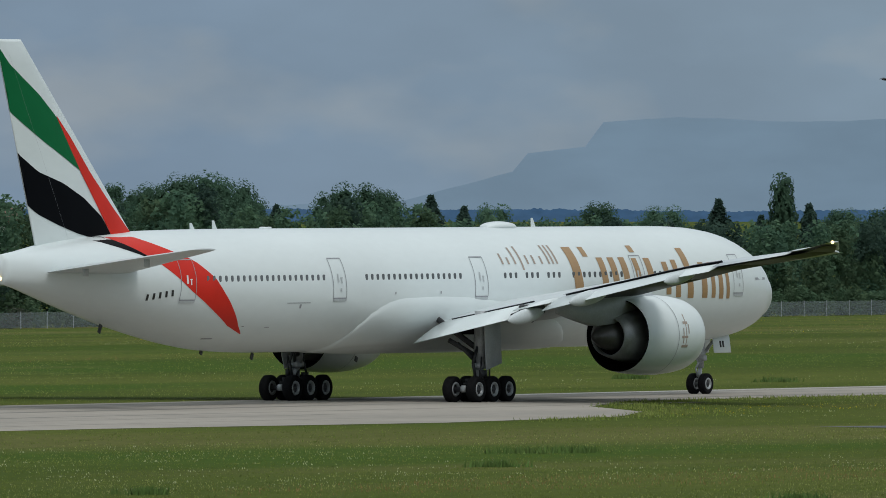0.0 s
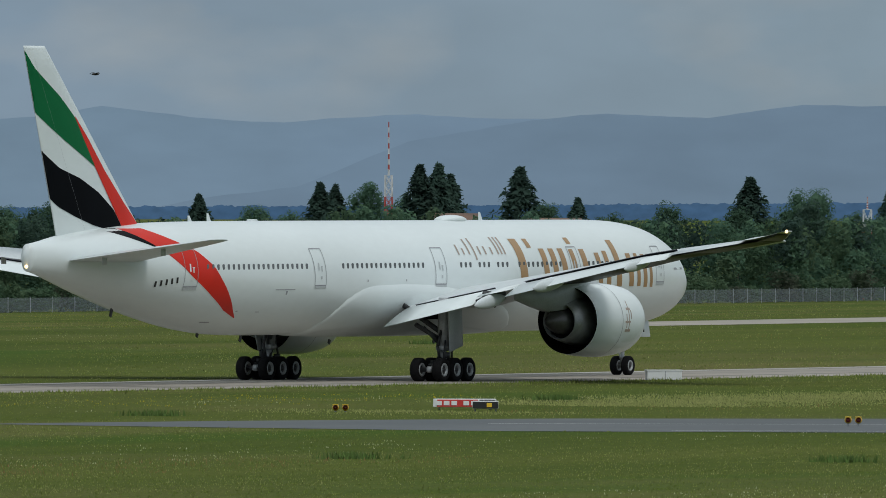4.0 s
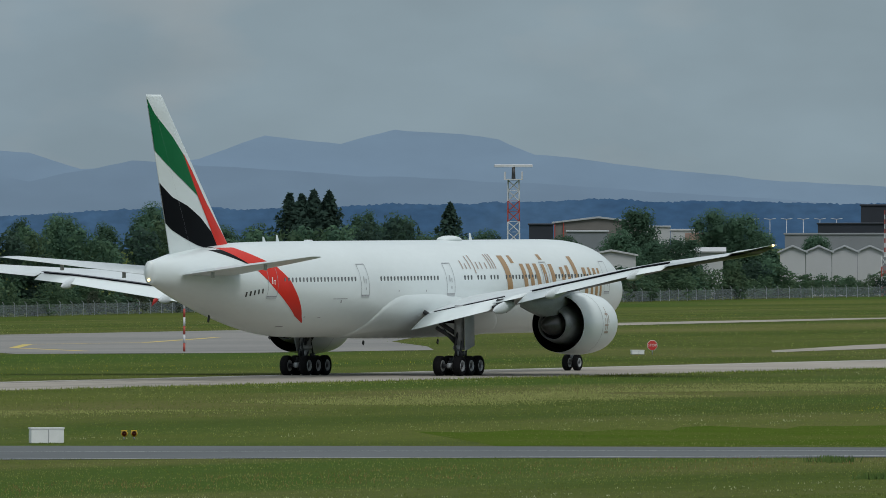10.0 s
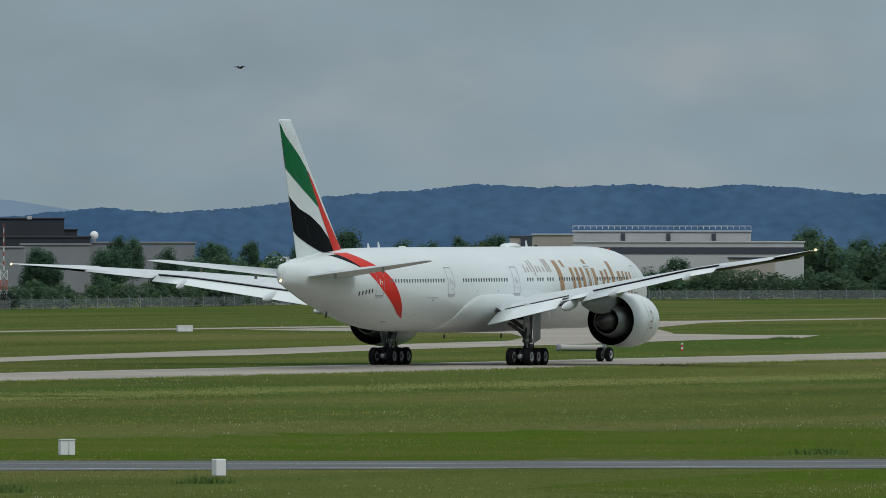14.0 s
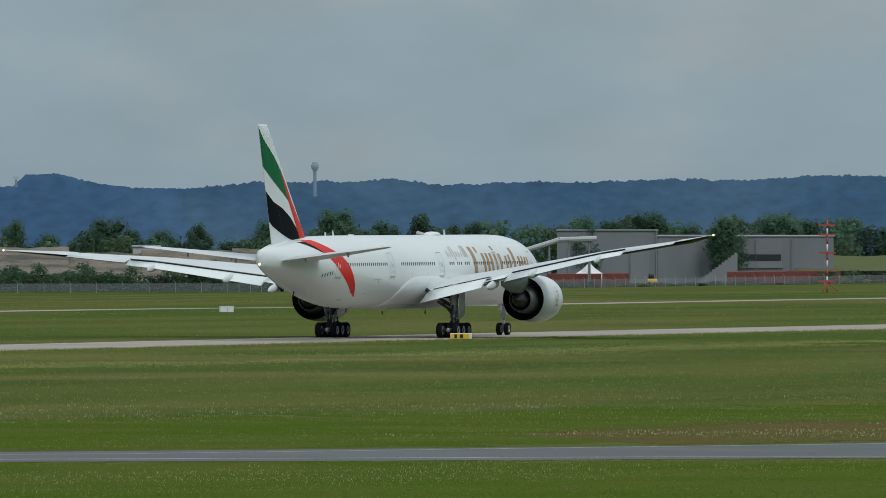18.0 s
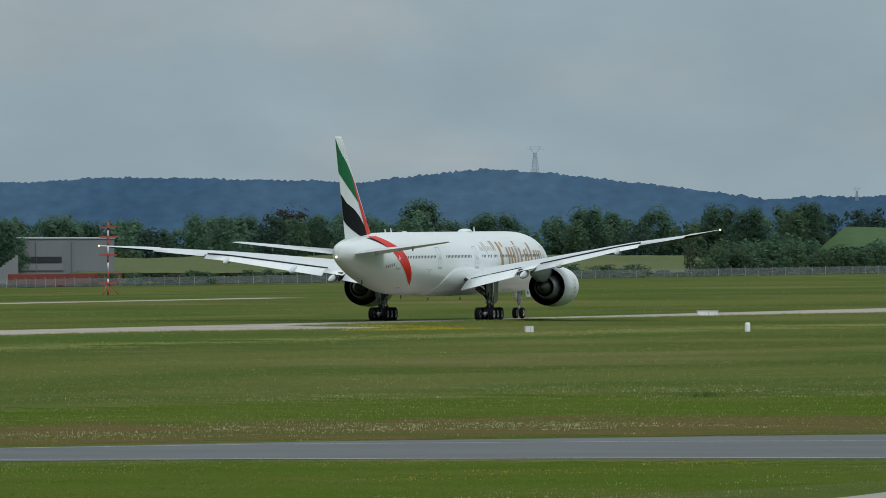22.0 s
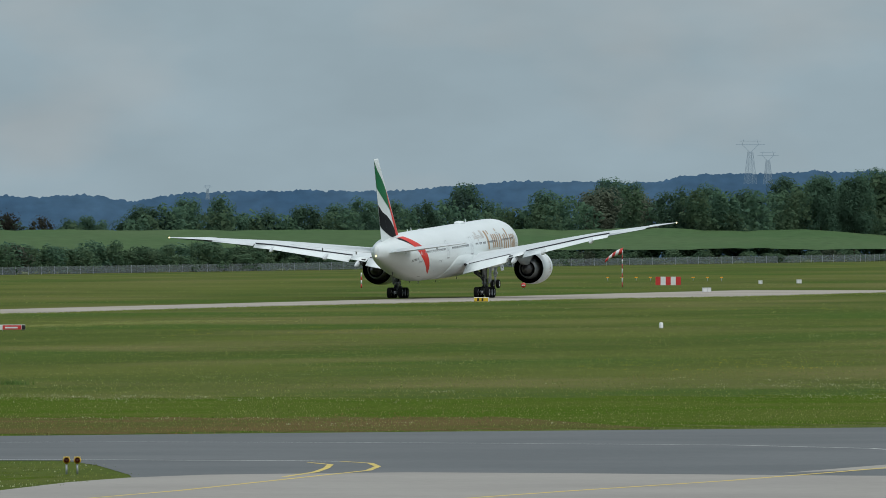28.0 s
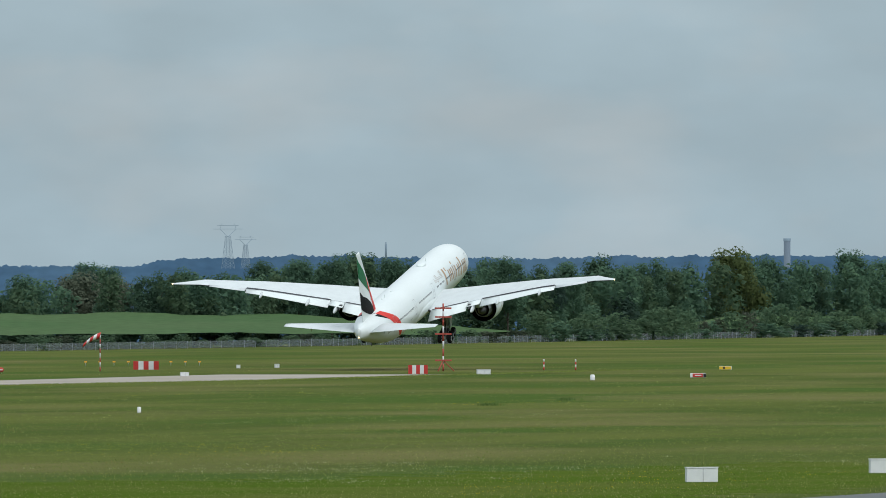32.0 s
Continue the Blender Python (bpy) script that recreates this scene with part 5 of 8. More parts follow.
# azimuth, elevation of the top, width in degrees, kind
TREES = [
    [(57.47, -0.064, 0.11, 'b'), (57.55, -0.088, 0.15, 'b'), (57.60, -0.062, 0.20, 'b'), (57.70, -0.030, 0.24, 'b'), (57.79, -0.021, 0.30, 'b'), (57.88, -0.050, 0.22, 'b'), (57.93, -0.107, 0.11, 'b'), (58.01, -0.133, 0.08, 'c'), (58.20, -0.085, 0.18, 'b'), (58.28, -0.059, 0.25, 'b'), (58.37, -0.082, 0.18, 'b'), (58.52, -0.104, 0.11, 'c'), (58.63, -0.141, 0.07, 'c'), (58.72, -0.132, 0.16, 'b'), (59.08, -0.125, 0.16, 'b'), (59.28, -0.138, 0.19, 'b'), (59.47, -0.117, 0.08, 'c'), (59.61, -0.171, 0.04, 'c'), (59.68, -0.033, 0.05, 'p'), (59.77, -0.130, 0.11, 'c'), (59.86, -0.151, 0.12, 'b'), (59.88, -0.148, 0.13, 'b'), (59.95, -0.170, 0.15, 'b'), (60.02, -0.136, 0.13, 'b'), (60.19, -0.116, 0.13, 'b'), (60.53, -0.106, 0.08, 'c'), (60.71, -0.145, 0.12, 'b'), (60.83, -0.162, 0.13, 'b'), (60.93, -0.069, 0.07, 'c'), (60.98, -0.073, 0.07, 'c')],
    [(61.09, -0.067, 0.11, 'b'), (61.20, -0.112, 0.15, 'b'), (61.26, -0.009, 0.08, 'c'), (61.32, -0.002, 0.11, 'c'), (61.36, -0.041, 0.08, 'c'), (61.59, -0.016, 0.16, 'c'), (61.68, -0.134, 0.10, 'b'), (61.78, -0.118, 0.04, 'c'), (61.88, -0.165, 0.13, 'b'), (62.08, -0.128, 0.15, 'b'), (62.31, -0.146, 0.13, 'b'), (62.35, -0.049, 0.15, 'c'), (62.54, -0.083, 0.20, 'b'), (62.69, -0.161, 0.10, 'b'), (62.81, -0.086, 0.09, 'c'), (62.85, -0.114, 0.08, 'c'), (63.00, -0.050, 0.07, 'c'), (63.05, -0.042, 0.07, 'c'), (63.10, -0.027, 0.09, 'c'), (63.19, -0.033, 0.21, 'b'), (63.43, -0.111, 0.11, 'b')],
    [(63.60, -0.092, 0.15, 'b'), (63.69, -0.074, 0.12, 'b'), (63.78, -0.033, 0.17, 'b'), (63.92, -0.029, 0.18, 'b'), (64.00, -0.129, 0.25, 'b'), (64.03, -0.077, 0.12, 'b'), (64.15, -0.156, 0.12, 'y'), (64.17, -0.169, 0.14, 'y'), (64.17, -0.095, 0.12, 'b'), (64.23, -0.092, 0.10, 'b'), (64.23, -0.095, 0.13, 'b'), (64.34, -0.105, 0.13, 'b'), (64.57, -0.095, 0.12, 'b'), (64.72, -0.086, 0.12, 'b'), (64.86, -0.070, 0.18, 'b'), (65.00, -0.100, 0.12, 'b'), (65.18, -0.031, 0.20, 'b'), (65.26, -0.050, 0.11, 'b'), (65.39, -0.108, 0.18, 'b'), (65.50, -0.106, 0.16, 'b'), (65.61, -0.007, 0.05, 'c'), (65.65, -0.009, 0.05, 'c'), (65.69, 0.006, 0.06, 'c'), (65.74, 0.004, 0.08, 'c'), (65.86, -0.062, 0.12, 'b'), (65.97, -0.068, 0.16, 'b')],
    [(66.02, -0.187, 0.13, 'b'), (66.06, -0.135, 0.15, 'b'), (66.14, -0.036, 0.07, 'c'), (66.26, -0.126, 0.12, 'b'), (66.52, -0.147, 0.16, 'b'), (66.70, -0.126, 0.16, 'b'), (66.82, -0.160, 0.15, 'b'), (66.90, -0.150, 0.18, 'b'), (67.16, -0.140, 0.16, 'b'), (67.348, -0.150, 0.11, 'b'), (66.76, -0.050, 0.15, 'b'), (66.78, -0.166, 0.09, 'b'), (67.01, -0.054, 0.18, 'b'), (67.11, -0.072, 0.18, 'b'), (67.35, -0.148, 0.10, 'b'), (67.69, -0.146, 0.13, 'b'), (67.70, -0.144, 0.13, 'b'), (67.92, -0.144, 0.13, 'b'), (67.95, -0.105, 0.09, 'b'), (68.00, -0.110, 0.09, 'b'), (68.11, -0.144, 0.11, 'b'), (68.27, -0.126, 0.07, 'b'), (68.27, -0.129, 0.15, 'b'), (68.39, -0.124, 0.07, 'b'), (68.57, -0.096, 0.10, 'b'), (68.70, -0.079, 0.15, 'b')],
    [(68.89, -0.118, 0.12, 'b'), (68.98, -0.120, 0.12, 'b'), (69.08, -0.107, 0.08, 'b'), (69.16, -0.123, 0.21, 'y'), (69.20, -0.099, 0.10, 'b'), (69.33, -0.138, 0.06, 'c'), (69.37, -0.166, 0.08, 'b'), (69.57, -0.181, 0.16, 'b'), (69.73, -0.192, 0.10, 'b'), (69.80, -0.177, 0.10, 'b'), (69.87, -0.227, 0.12, 'w'), (69.92, -0.182, 0.10, 'b'), (70.23, -0.073, 0.12, 'b'), (70.40, -0.102, 0.13, 'b'), (70.51, -0.102, 0.13, 'b'), (70.69, -0.072, 0.12, 'b'), (70.81, -0.113, 0.11, 'b'), (71.00, -0.062, 0.18, 'b'), (71.08, -0.105, 0.09, 'b'), (71.18, -0.104, 0.12, 'b'), (71.23, -0.143, 0.05, 'p'), (71.30, -0.082, 0.10, 'b'), (71.40, -0.133, 0.12, 'b')],
    [(71.53, -0.068, 0.14, 'b'), (71.62, -0.110, 0.12, 'b'), (71.75, -0.043, 0.17, 'b'), (71.76, -0.035, 0.17, 'b'), (71.92, -0.074, 0.13, 'b'), (72.03, -0.054, 0.07, 'p'), (72.15, -0.086, 0.08, 'b'), (72.21, -0.078, 0.08, 'b'), (72.58, -0.059, 0.12, 'b'), (72.66, -0.072, 0.11, 'b'), (72.79, -0.039, 0.18, 'b'), (72.92, -0.080, 0.11, 'b'), (73.04, -0.054, 0.12, 'b'), (73.21, -0.044, 0.18, 'b'), (73.32, -0.067, 0.11, 'b'), (73.45, -0.059, 0.13, 'b'), (73.57, -0.095, 0.10, 'b'), (73.69, -0.042, 0.16, 'b'), (73.83, -0.044, 0.16, 'b'), (73.97, -0.014, 0.18, 'r')],
    [(74.07, -0.046, 0.10, 'b'), (74.16, -0.046, 0.12, 'b'), (74.25, -0.046, 0.12, 'b'), (74.41, 0.006, 0.16, 'b'), (74.51, -0.066, 0.11, 'b'), (74.65, -0.040, 0.20, 'b'), (74.87, -0.053, 0.13, 'b'), (74.96, -0.020, 0.15, 'b'), (75.04, -0.036, 0.09, 'b'), (75.18, -0.018, 0.16, 'b'), (75.32, -0.065, 0.11, 'b'), (75.39, -0.014, 0.16, 'b'), (75.50, -0.022, 0.12, 'b'), (75.61, -0.018, 0.12, 'b'), (75.69, -0.007, 0.12, 'b'), (76.06, -0.026, 0.14, 'r'), (76.18, -0.047, 0.08, 'r'), (76.27, -0.056, 0.10, 'b')],
    [(76.33, -0.049, 0.10, 'b'), (76.37, -0.064, 0.10, 'b'), (76.52, -0.013, 0.18, 'b'), (76.66, 0.015, 0.12, 'b'), (76.77, 0.020, 0.14, 'b'), (76.92, -0.023, 0.13, 'b'), (77.05, -0.010, 0.14, 'b'), (77.16, -0.006, 0.12, 'b'), (77.24, 0.014, 0.12, 'b'), (77.33, 0.004, 0.12, 'b'), (77.44, 0.002, 0.12, 'b'), (77.58, 0.060, 0.16, 'b'), (77.70, -0.008, 0.12, 'b'), (77.84, 0.037, 0.16, 'b')],
    [(78.02, 0.043, 0.21, 'w'), (78.05, 0.077, 0.14, 'b'), (78.12, 0.065, 0.12, 'b'), (78.15, 0.028, 0.18, 'w'), (78.27, 0.047, 0.14, 'b'), (78.38, 0.060, 0.14, 'b'), (78.50, 0.043, 0.15, 'b'), (78.63, 0.082, 0.12, 'b'), (78.73, 0.078, 0.12, 'b'), (78.75, 0.089, 0.13, 'b'), (78.84, 0.069, 0.13, 'b'), (78.86, 0.100, 0.14, 'b'), (78.92, 0.108, 0.14, 'b'), (78.96, 0.104, 0.15, 'b'), (79.05, 0.093, 0.14, 'b'), (79.08, 0.085, 0.15, 'b'), (79.18, 0.063, 0.14, 'b'), (79.19, 0.076, 0.15, 'b'), (79.29, 0.059, 0.13, 'b'), (79.37, 0.089, 0.12, 'b'), (79.44, 0.093, 0.12, 'b'), (79.54, 0.066, 0.13, 'b'), (79.63, 0.077, 0.14, 'b'), (79.74, 0.102, 0.16, 'b'), (79.83, 0.066, 0.13, 'b'), (79.91, 0.088, 0.14, 'b'), (80.02, 0.073, 0.14, 'b'), (80.18, 0.123, 0.18, 'y'), (80.30, 0.097, 0.14, 'b'), (80.43, 0.080, 0.14, 'b'), (80.57, 0.115, 0.14, 'b'), (80.66, 0.085, 0.13, 'b')],
]


def plant(az, el, width, kind, rng, back):
    d = fence_dist(az) + back
    if d > 4840:
        d = 4840 - rng.uniform(0, 60)
    x, y = polar(az, d)
    base = ground_z(y)
    h = max(4.0, rise(el, d) - base)
    name, label, proto = KINDS[kind]
    w = max(radians(width) * d * (1.3 if kind == 'c' else 1.0), h * (0.50 if kind == 'c' else 0.24))
    t = thing(name, x, y, base, 0, label, "tree", "trees beyond the fence")
    crown = new("crown", rng.choice(CROWNS["B" if kind == "b" and width > 0.228 else kind]))
    trunk = new("trunk", TRUNKS.get(kind, TRUNKS["b"]))
    tall = h if kind in "cp" else min(h, w * 1.35)
    for o, sx, sz, z in ((crown, w / proto, tall, h - tall), (trunk, min(h, w) * 0.9, h, 0)):
        o.parent = t
        o.matrix_basis = Matrix.LocRotScale((0, 0, z), Euler((0, 0, rng.uniform(0, 6.28))), (sx, sx, sz))
    return t


rng_trees = random.Random(5)
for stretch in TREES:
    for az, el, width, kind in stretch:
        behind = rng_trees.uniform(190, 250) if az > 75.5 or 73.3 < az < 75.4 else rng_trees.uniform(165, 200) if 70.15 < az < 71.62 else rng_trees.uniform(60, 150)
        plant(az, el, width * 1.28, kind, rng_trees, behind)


def woodland(name, crowns, places, mat, label):
    """Trees too many to count, as one mesh of leaf clumps. places: x, y, base, width, height, crown number."""
    allv, facing = [], []
    for x, y, z, w, h, k in places:
        v, f = crowns[k % len(crowns)]
        a = (x * 12.9898 + y * 78.233) % 6.28
        c, s = math.cos(a), math.sin(a)
        q = np.empty_like(v)
        q[:, 0] = (v[:, 0] * c - v[:, 1] * s) * w / 0.8 + x
        q[:, 1] = (v[:, 0] * s + v[:, 1] * c) * w / 0.8 + y
        q[:, 2] = v[:, 2] * h + z
        allv.append(q)
        facing.append(np.stack([f[:, 0] * c - f[:, 1] * s, f[:, 0] * s + f[:, 1] * c, f[:, 2]], 1))
    ob = new(name, mesh_tips(name, np.concatenate(allv), np.concatenate(facing), mat))
    return tagged(ob, label, "trees", kind="stuff")


def front_cap(az):
    """Highest growth just behind the fence; None where nothing grows there."""
    for a, b, cap in ((66.42, 67.20, -0.240), (67.20, 67.60, -0.268), (67.60, 68.20, -0.190), (68.20, 68.45, -0.160), (68.45, 69.02, -0.250), (69.02, 69.34, -0.150), (69.34, 69.75, -0.252), (69.75, 70.20, -0.242), (70.20, 71.62, -0.232),
                      (71.90, 71.98, -0.215), (71.98, 74.1, None), (74.1, 75.4, -0.232), (75.4, 76.9, -0.128), (76.9, 79.5, -0.170), (79.5, 81.4, -0.122)):
        if a < az < b:
            return cap
    return 1.0


def plant_belts():
    rng = random.Random(11)
    envelope = sorted((az, el) for st in TREES for az, el, w, k in st if k not in "cp")
    ea, ee = [e[0] for e in envelope], [e[1] for e in envelope]
    small = [broad_crown(100 + i, 560, 1.0, 0.0, 0.036) for i in range(6)]
    fill, fresh, dark, shrubs, pale = [], [], [], [], []

    def column(az, d, el):
        d = min(d, 4835)
        x, y = polar(az, d)
        base = ground_z(y)
        top = rise(el, d) - base
        while top > 1.2:
            w = radians(rng.uniform(0.11, 0.18)) * d
            xx, yy = polar(az + rng.uniform(-0.03, 0.03), d - rng.uniform(0, 12))
            tall = min(top, w * 1.15)
            rng.choice((fill, fill, fill, fresh, fresh, dark)).append((xx, yy, base + top - tall, w, tall, rng.randrange(6)))
            top -= w * rng.uniform(0.5, 0.75)

    az = 56.8
    while az < 81.3:
        el = float(np.interp(az, ea, ee)) - (rng.uniform(0.0, 0.03) if 71.9 < az < 74.3 else rng.uniform(0.035, 0.085) if az < 64 else rng.uniform(0.010, 0.055))
        el = max(el, -0.188) if az < 64 else el
        cap = front_cap(az)
        if cap == 1.0:
            column(az, fence_dist(az) + rng.uniform(20, 45), el)
        elif cap is not None and -0.169 < cap:
            column(az, fence_dist(az) + rng.uniform(14, 26), min(el, cap - rng.uniform(0, 0.03)))
        elif cap is not None and cap < -0.19:
            column(az, fence_dist(az) + rng.uniform(14, 26), cap - rng.uniform(-0.02, 0.05))
        if 72.0 < az < 75.4 or az > 75.5:
            column(az, fence_dist(az) + rng.uniform(185, 240), el)
        elif 70.15 < az < 71.9:
            column(az, fence_dist(az) + rng.uniform(130, 160), el - 0.01)
        az += rng.uniform(0.05, 0.08)
    az = 56.8
    while az < 81.3:
        d = fence_dist(az) + rng.uniform(4, 14)
        x, y = polar(az, d)
        base = ground_z(y)
        px = d / 30720
        low = 73.35 < az < 75.3 or 76.9 < az < 79.5
        h = rng.uniform(12, 30) * px if low else rng.uniform(30, 62) * px
        if 71.98 < az < 73.35:
            h = rng.uniform(4, 12) * px
        (pale if rng.random() < (0.30 if 62.0 < az < 65.5 else 0.07) else shrubs).append((x, y, base, rng.uniform(30, 80) * px, h, rng.randrange(6)))
        az += rng.uniform(0.03, 0.055) if not low else rng.uniform(0.04, 0.10)
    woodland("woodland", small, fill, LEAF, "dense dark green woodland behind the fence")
    woodland("woodland", small, fresh, SHRUB, "fresh green trees within the woodland")
    woodland("woodland", small, dark, LEAFDARK, "dark trees within the woodland")
    woodland("shrubs", small, shrubs, SHRUB, "green shrubs along the airfield fence")
    woodland("shrubs", small, pale, LEAFPALE, "silvery blossoming shrubs along the fence")


plant_belts()


# ---- fence ----
def build_fence():
    """Posts with slanted tops and mesh panels along the airfield boundary."""
    line = FENCE_LINE
    f = thing("fence", 1380, 931, 0, 0, "long grey galvanised chain-link boundary fence with slanted post tops", "fence")
    posts, mesh_v, mesh_f = [], [], []
    for (x0, y0), (x1, y1) in zip(line, line[1:]):
        n = int(math.hypot(x1 - x0, y1 - y0) / 5.0)
        for i in range(n):
            s = i / n
            posts.append((x0 + (x1 - x0) * s - 1380, y0 + (y1 - y0) * s - 931, ground_z(y0 + (y1 - y0) * s)))
    bm = bmesh.new()
    box(bm, 0, 0, 0.85, 0.05, 0.05, 1.7)
    box(bm, 0, 0, 0, 0.05, 0.05, 0.4, pose(0, 0.13, 1.83, -40, 0, 0))
    me = bpy.data.meshes.new("post")
    bm.to_mesh(me)
    bm.free()
    me.materials.append(GALV)
    for x, y, z in posts[120:410]:
        p = new("post", me)
        p.parent = f
        p.location = (x, y, z)
    rest = bmesh.new()
    for x, y, z in posts[:120] + posts[410:]:
        box(rest, x, y, z + 0.85, 0.055, 0.055, 1.7)
    r = part("posts", rest, GALV, f, smooth=False)
    r["kind"] = "stuff"
    for a, b in zip(posts, posts[1:]):
        k = len(mesh_v)
        mesh_v += [(a[0], a[1], a[2] + 0.05), (b[0], b[1], b[2] + 0.05), (b[0], b[1], b[2] + 1.6), (a[0], a[1], a[2] + 1.6)]
        mesh_f.append((k, k + 1, k + 2, k + 3))
    wires = raw("wire_mesh", mesh_v, mesh_f, WIREMESH, f, "see-through grey wire mesh")


WIREMESH = material("wire_mesh", (0.27, 0.31, 0.33), 0.7, vary=0.2)
tree_out, tree_mix, tree_clear = WIREMESH.node_tree.nodes["Material Output"], WIREMESH.node_tree.nodes.new("ShaderNodeMixShader"), WIREMESH.node_tree.nodes.new("ShaderNodeBsdfTransparent")
tree_mix.inputs[0].default_value = 0.34
WIREMESH.node_tree.links.new(tree_clear.outputs[0], tree_mix.inputs[1])
WIREMESH.node_tree.links.new(WIREMESH.node_tree.nodes["Principled BSDF"].outputs[0], tree_mix.inputs[2])
WIREMESH.node_tree.links.new(tree_mix.outputs[0], tree_out.inputs[0])
build_fence()


# ---- fields on the slope behind the fence ----
def slope(name, az0, az1, near, far, el_near, el_far, mat, label, taper=None):
    verts, faces, n = [], [], 120
    for i in range(n + 1):
        az = az0 + (az1 - az0) * i / n
        fd = fence_dist(az)
        fade = min(1.0, i / 4, (n - i) / 10)
        top = el_far if not taper else float(np.interp(az, [taper[0], taper[1], taper[1] + 0.35, taper[1] + 0.6], [el_far, el_near, el_near, el_far - 0.01]))
        for k, (d, e) in enumerate(((fd + near, el_near), (fd + (near + far) / 2, (el_near + top) / 2), (fd + far, top))):
            x, y = polar(az, d)
            wob = 0.010 * noise.noise((az * 3, k, 3)) + 0.004 * noise.noise((az * 17, k, 8))
            z = rise(e + wob, d)
            verts.append((x, y, ground_z(y) + (z - ground_z(y)) * fade))
    for i in range(n):
        for k in range(2):
            a = i * 3 + k
            faces.append((a, a + 1, a + 4, a + 3))
    return tagged(raw(name, verts, faces, mat, smooth=True), label, "field", kind="structure")


CROP = material("young_crop", (0.052, 0.100, 0.038), 1.0, vary=0.22, scale=0.02, fine=0.4, second=(0.066, 0.108, 0.046), stretch=(0.4, 1, 1))
DRYFIELD = material("dry_meadow", (0.100, 0.115, 0.05), 1.0, vary=0.2, scale=0.03, fine=0.5, second=(0.085, 0.11, 0.045))
RUBBLE = material("pale_rubble", (0.19, 0.165, 0.135), 1.0, vary=0.4, scale=0.12, fine=1.0, second=(0.08, 0.08, 0.065))
for dull in (CROP, DRYFIELD, RUBBLE):
    dull.node_tree.nodes["Principled BSDF"].inputs["Specular IOR Level"].default_value = 0.05
slope("field", 75.62, 81.3, 30, 175, -0.165, -0.100, CROP, "smooth green crop field rising behind the fence", taper=(78.75, 79.55))
slope("field", 73.2, 75.5, 20, 150, -0.245, -0.190, DRYFIELD, "dry yellowish meadow behind the fence")
for a0, a1, top in ((70.58, 70.90, -0.168), (70.86, 71.16, -0.186), (71.10, 71.50, -0.176), (71.40, 71.78, -0.168)):
    slope("rubble_bank", a0, a1, 25, 75, -0.262, top, RUBBLE, "pale heap of gravel and rubble behind shrubs")


# ---- buildings ----
PALEWALL = material("pale_render", (0.42, 0.40, 0.38), 0.9, vary=0.1, scale=0.3)
WHITEWALL = material("white_cladding", (0.46, 0.47, 0.48), 0.7, vary=0.08, scale=0.2, stretch=(1, 1, 0.3))
GREYWALL = material("grey_cladding", (0.19, 0.21, 0.23), 0.7, vary=0.12, scale=0.2, stretch=(1, 1, 0.3))
MIDWALL = material("mid_grey_cladding", (0.22, 0.235, 0.255), 0.7, vary=0.12, scale=0.2, stretch=(1, 1, 0.3))
BLACKWALL = material("black_cladding", (0.020, 0.025, 0.036), 0.6, vary=0.15, scale=0.3)
BROWNWALL = material("brown_grey_cladding", (0.17, 0.16, 0.15), 0.8, vary=0.12, scale=0.2)
TILEROOF = material("brown_tile_roof", (0.17, 0.105, 0.075), 0.9, vary=0.25, scale=0.6, second=(0.12, 0.085, 0.07))
SHEETROOF = material("pale_sheet_roof", (0.40, 0.42, 0.44), 0.6, vary=0.12, scale=0.3)
HANGARROOF = material("grey_sheet_roof", (0.20, 0.22, 0.235), 0.8, vary=0.12, scale=0.3)
BLUEBAND = material("dark_blue_band", (0.045, 0.055, 0.075), 0.6, vary=0.1)
PANE = material("dark_pane", (0.03, 0.035, 0.045), 0.2, vary=0.1)
BEIGE = material("beige_cladding", (0.36, 0.33, 0.29), 0.8, vary=0.1, scale=0.3)


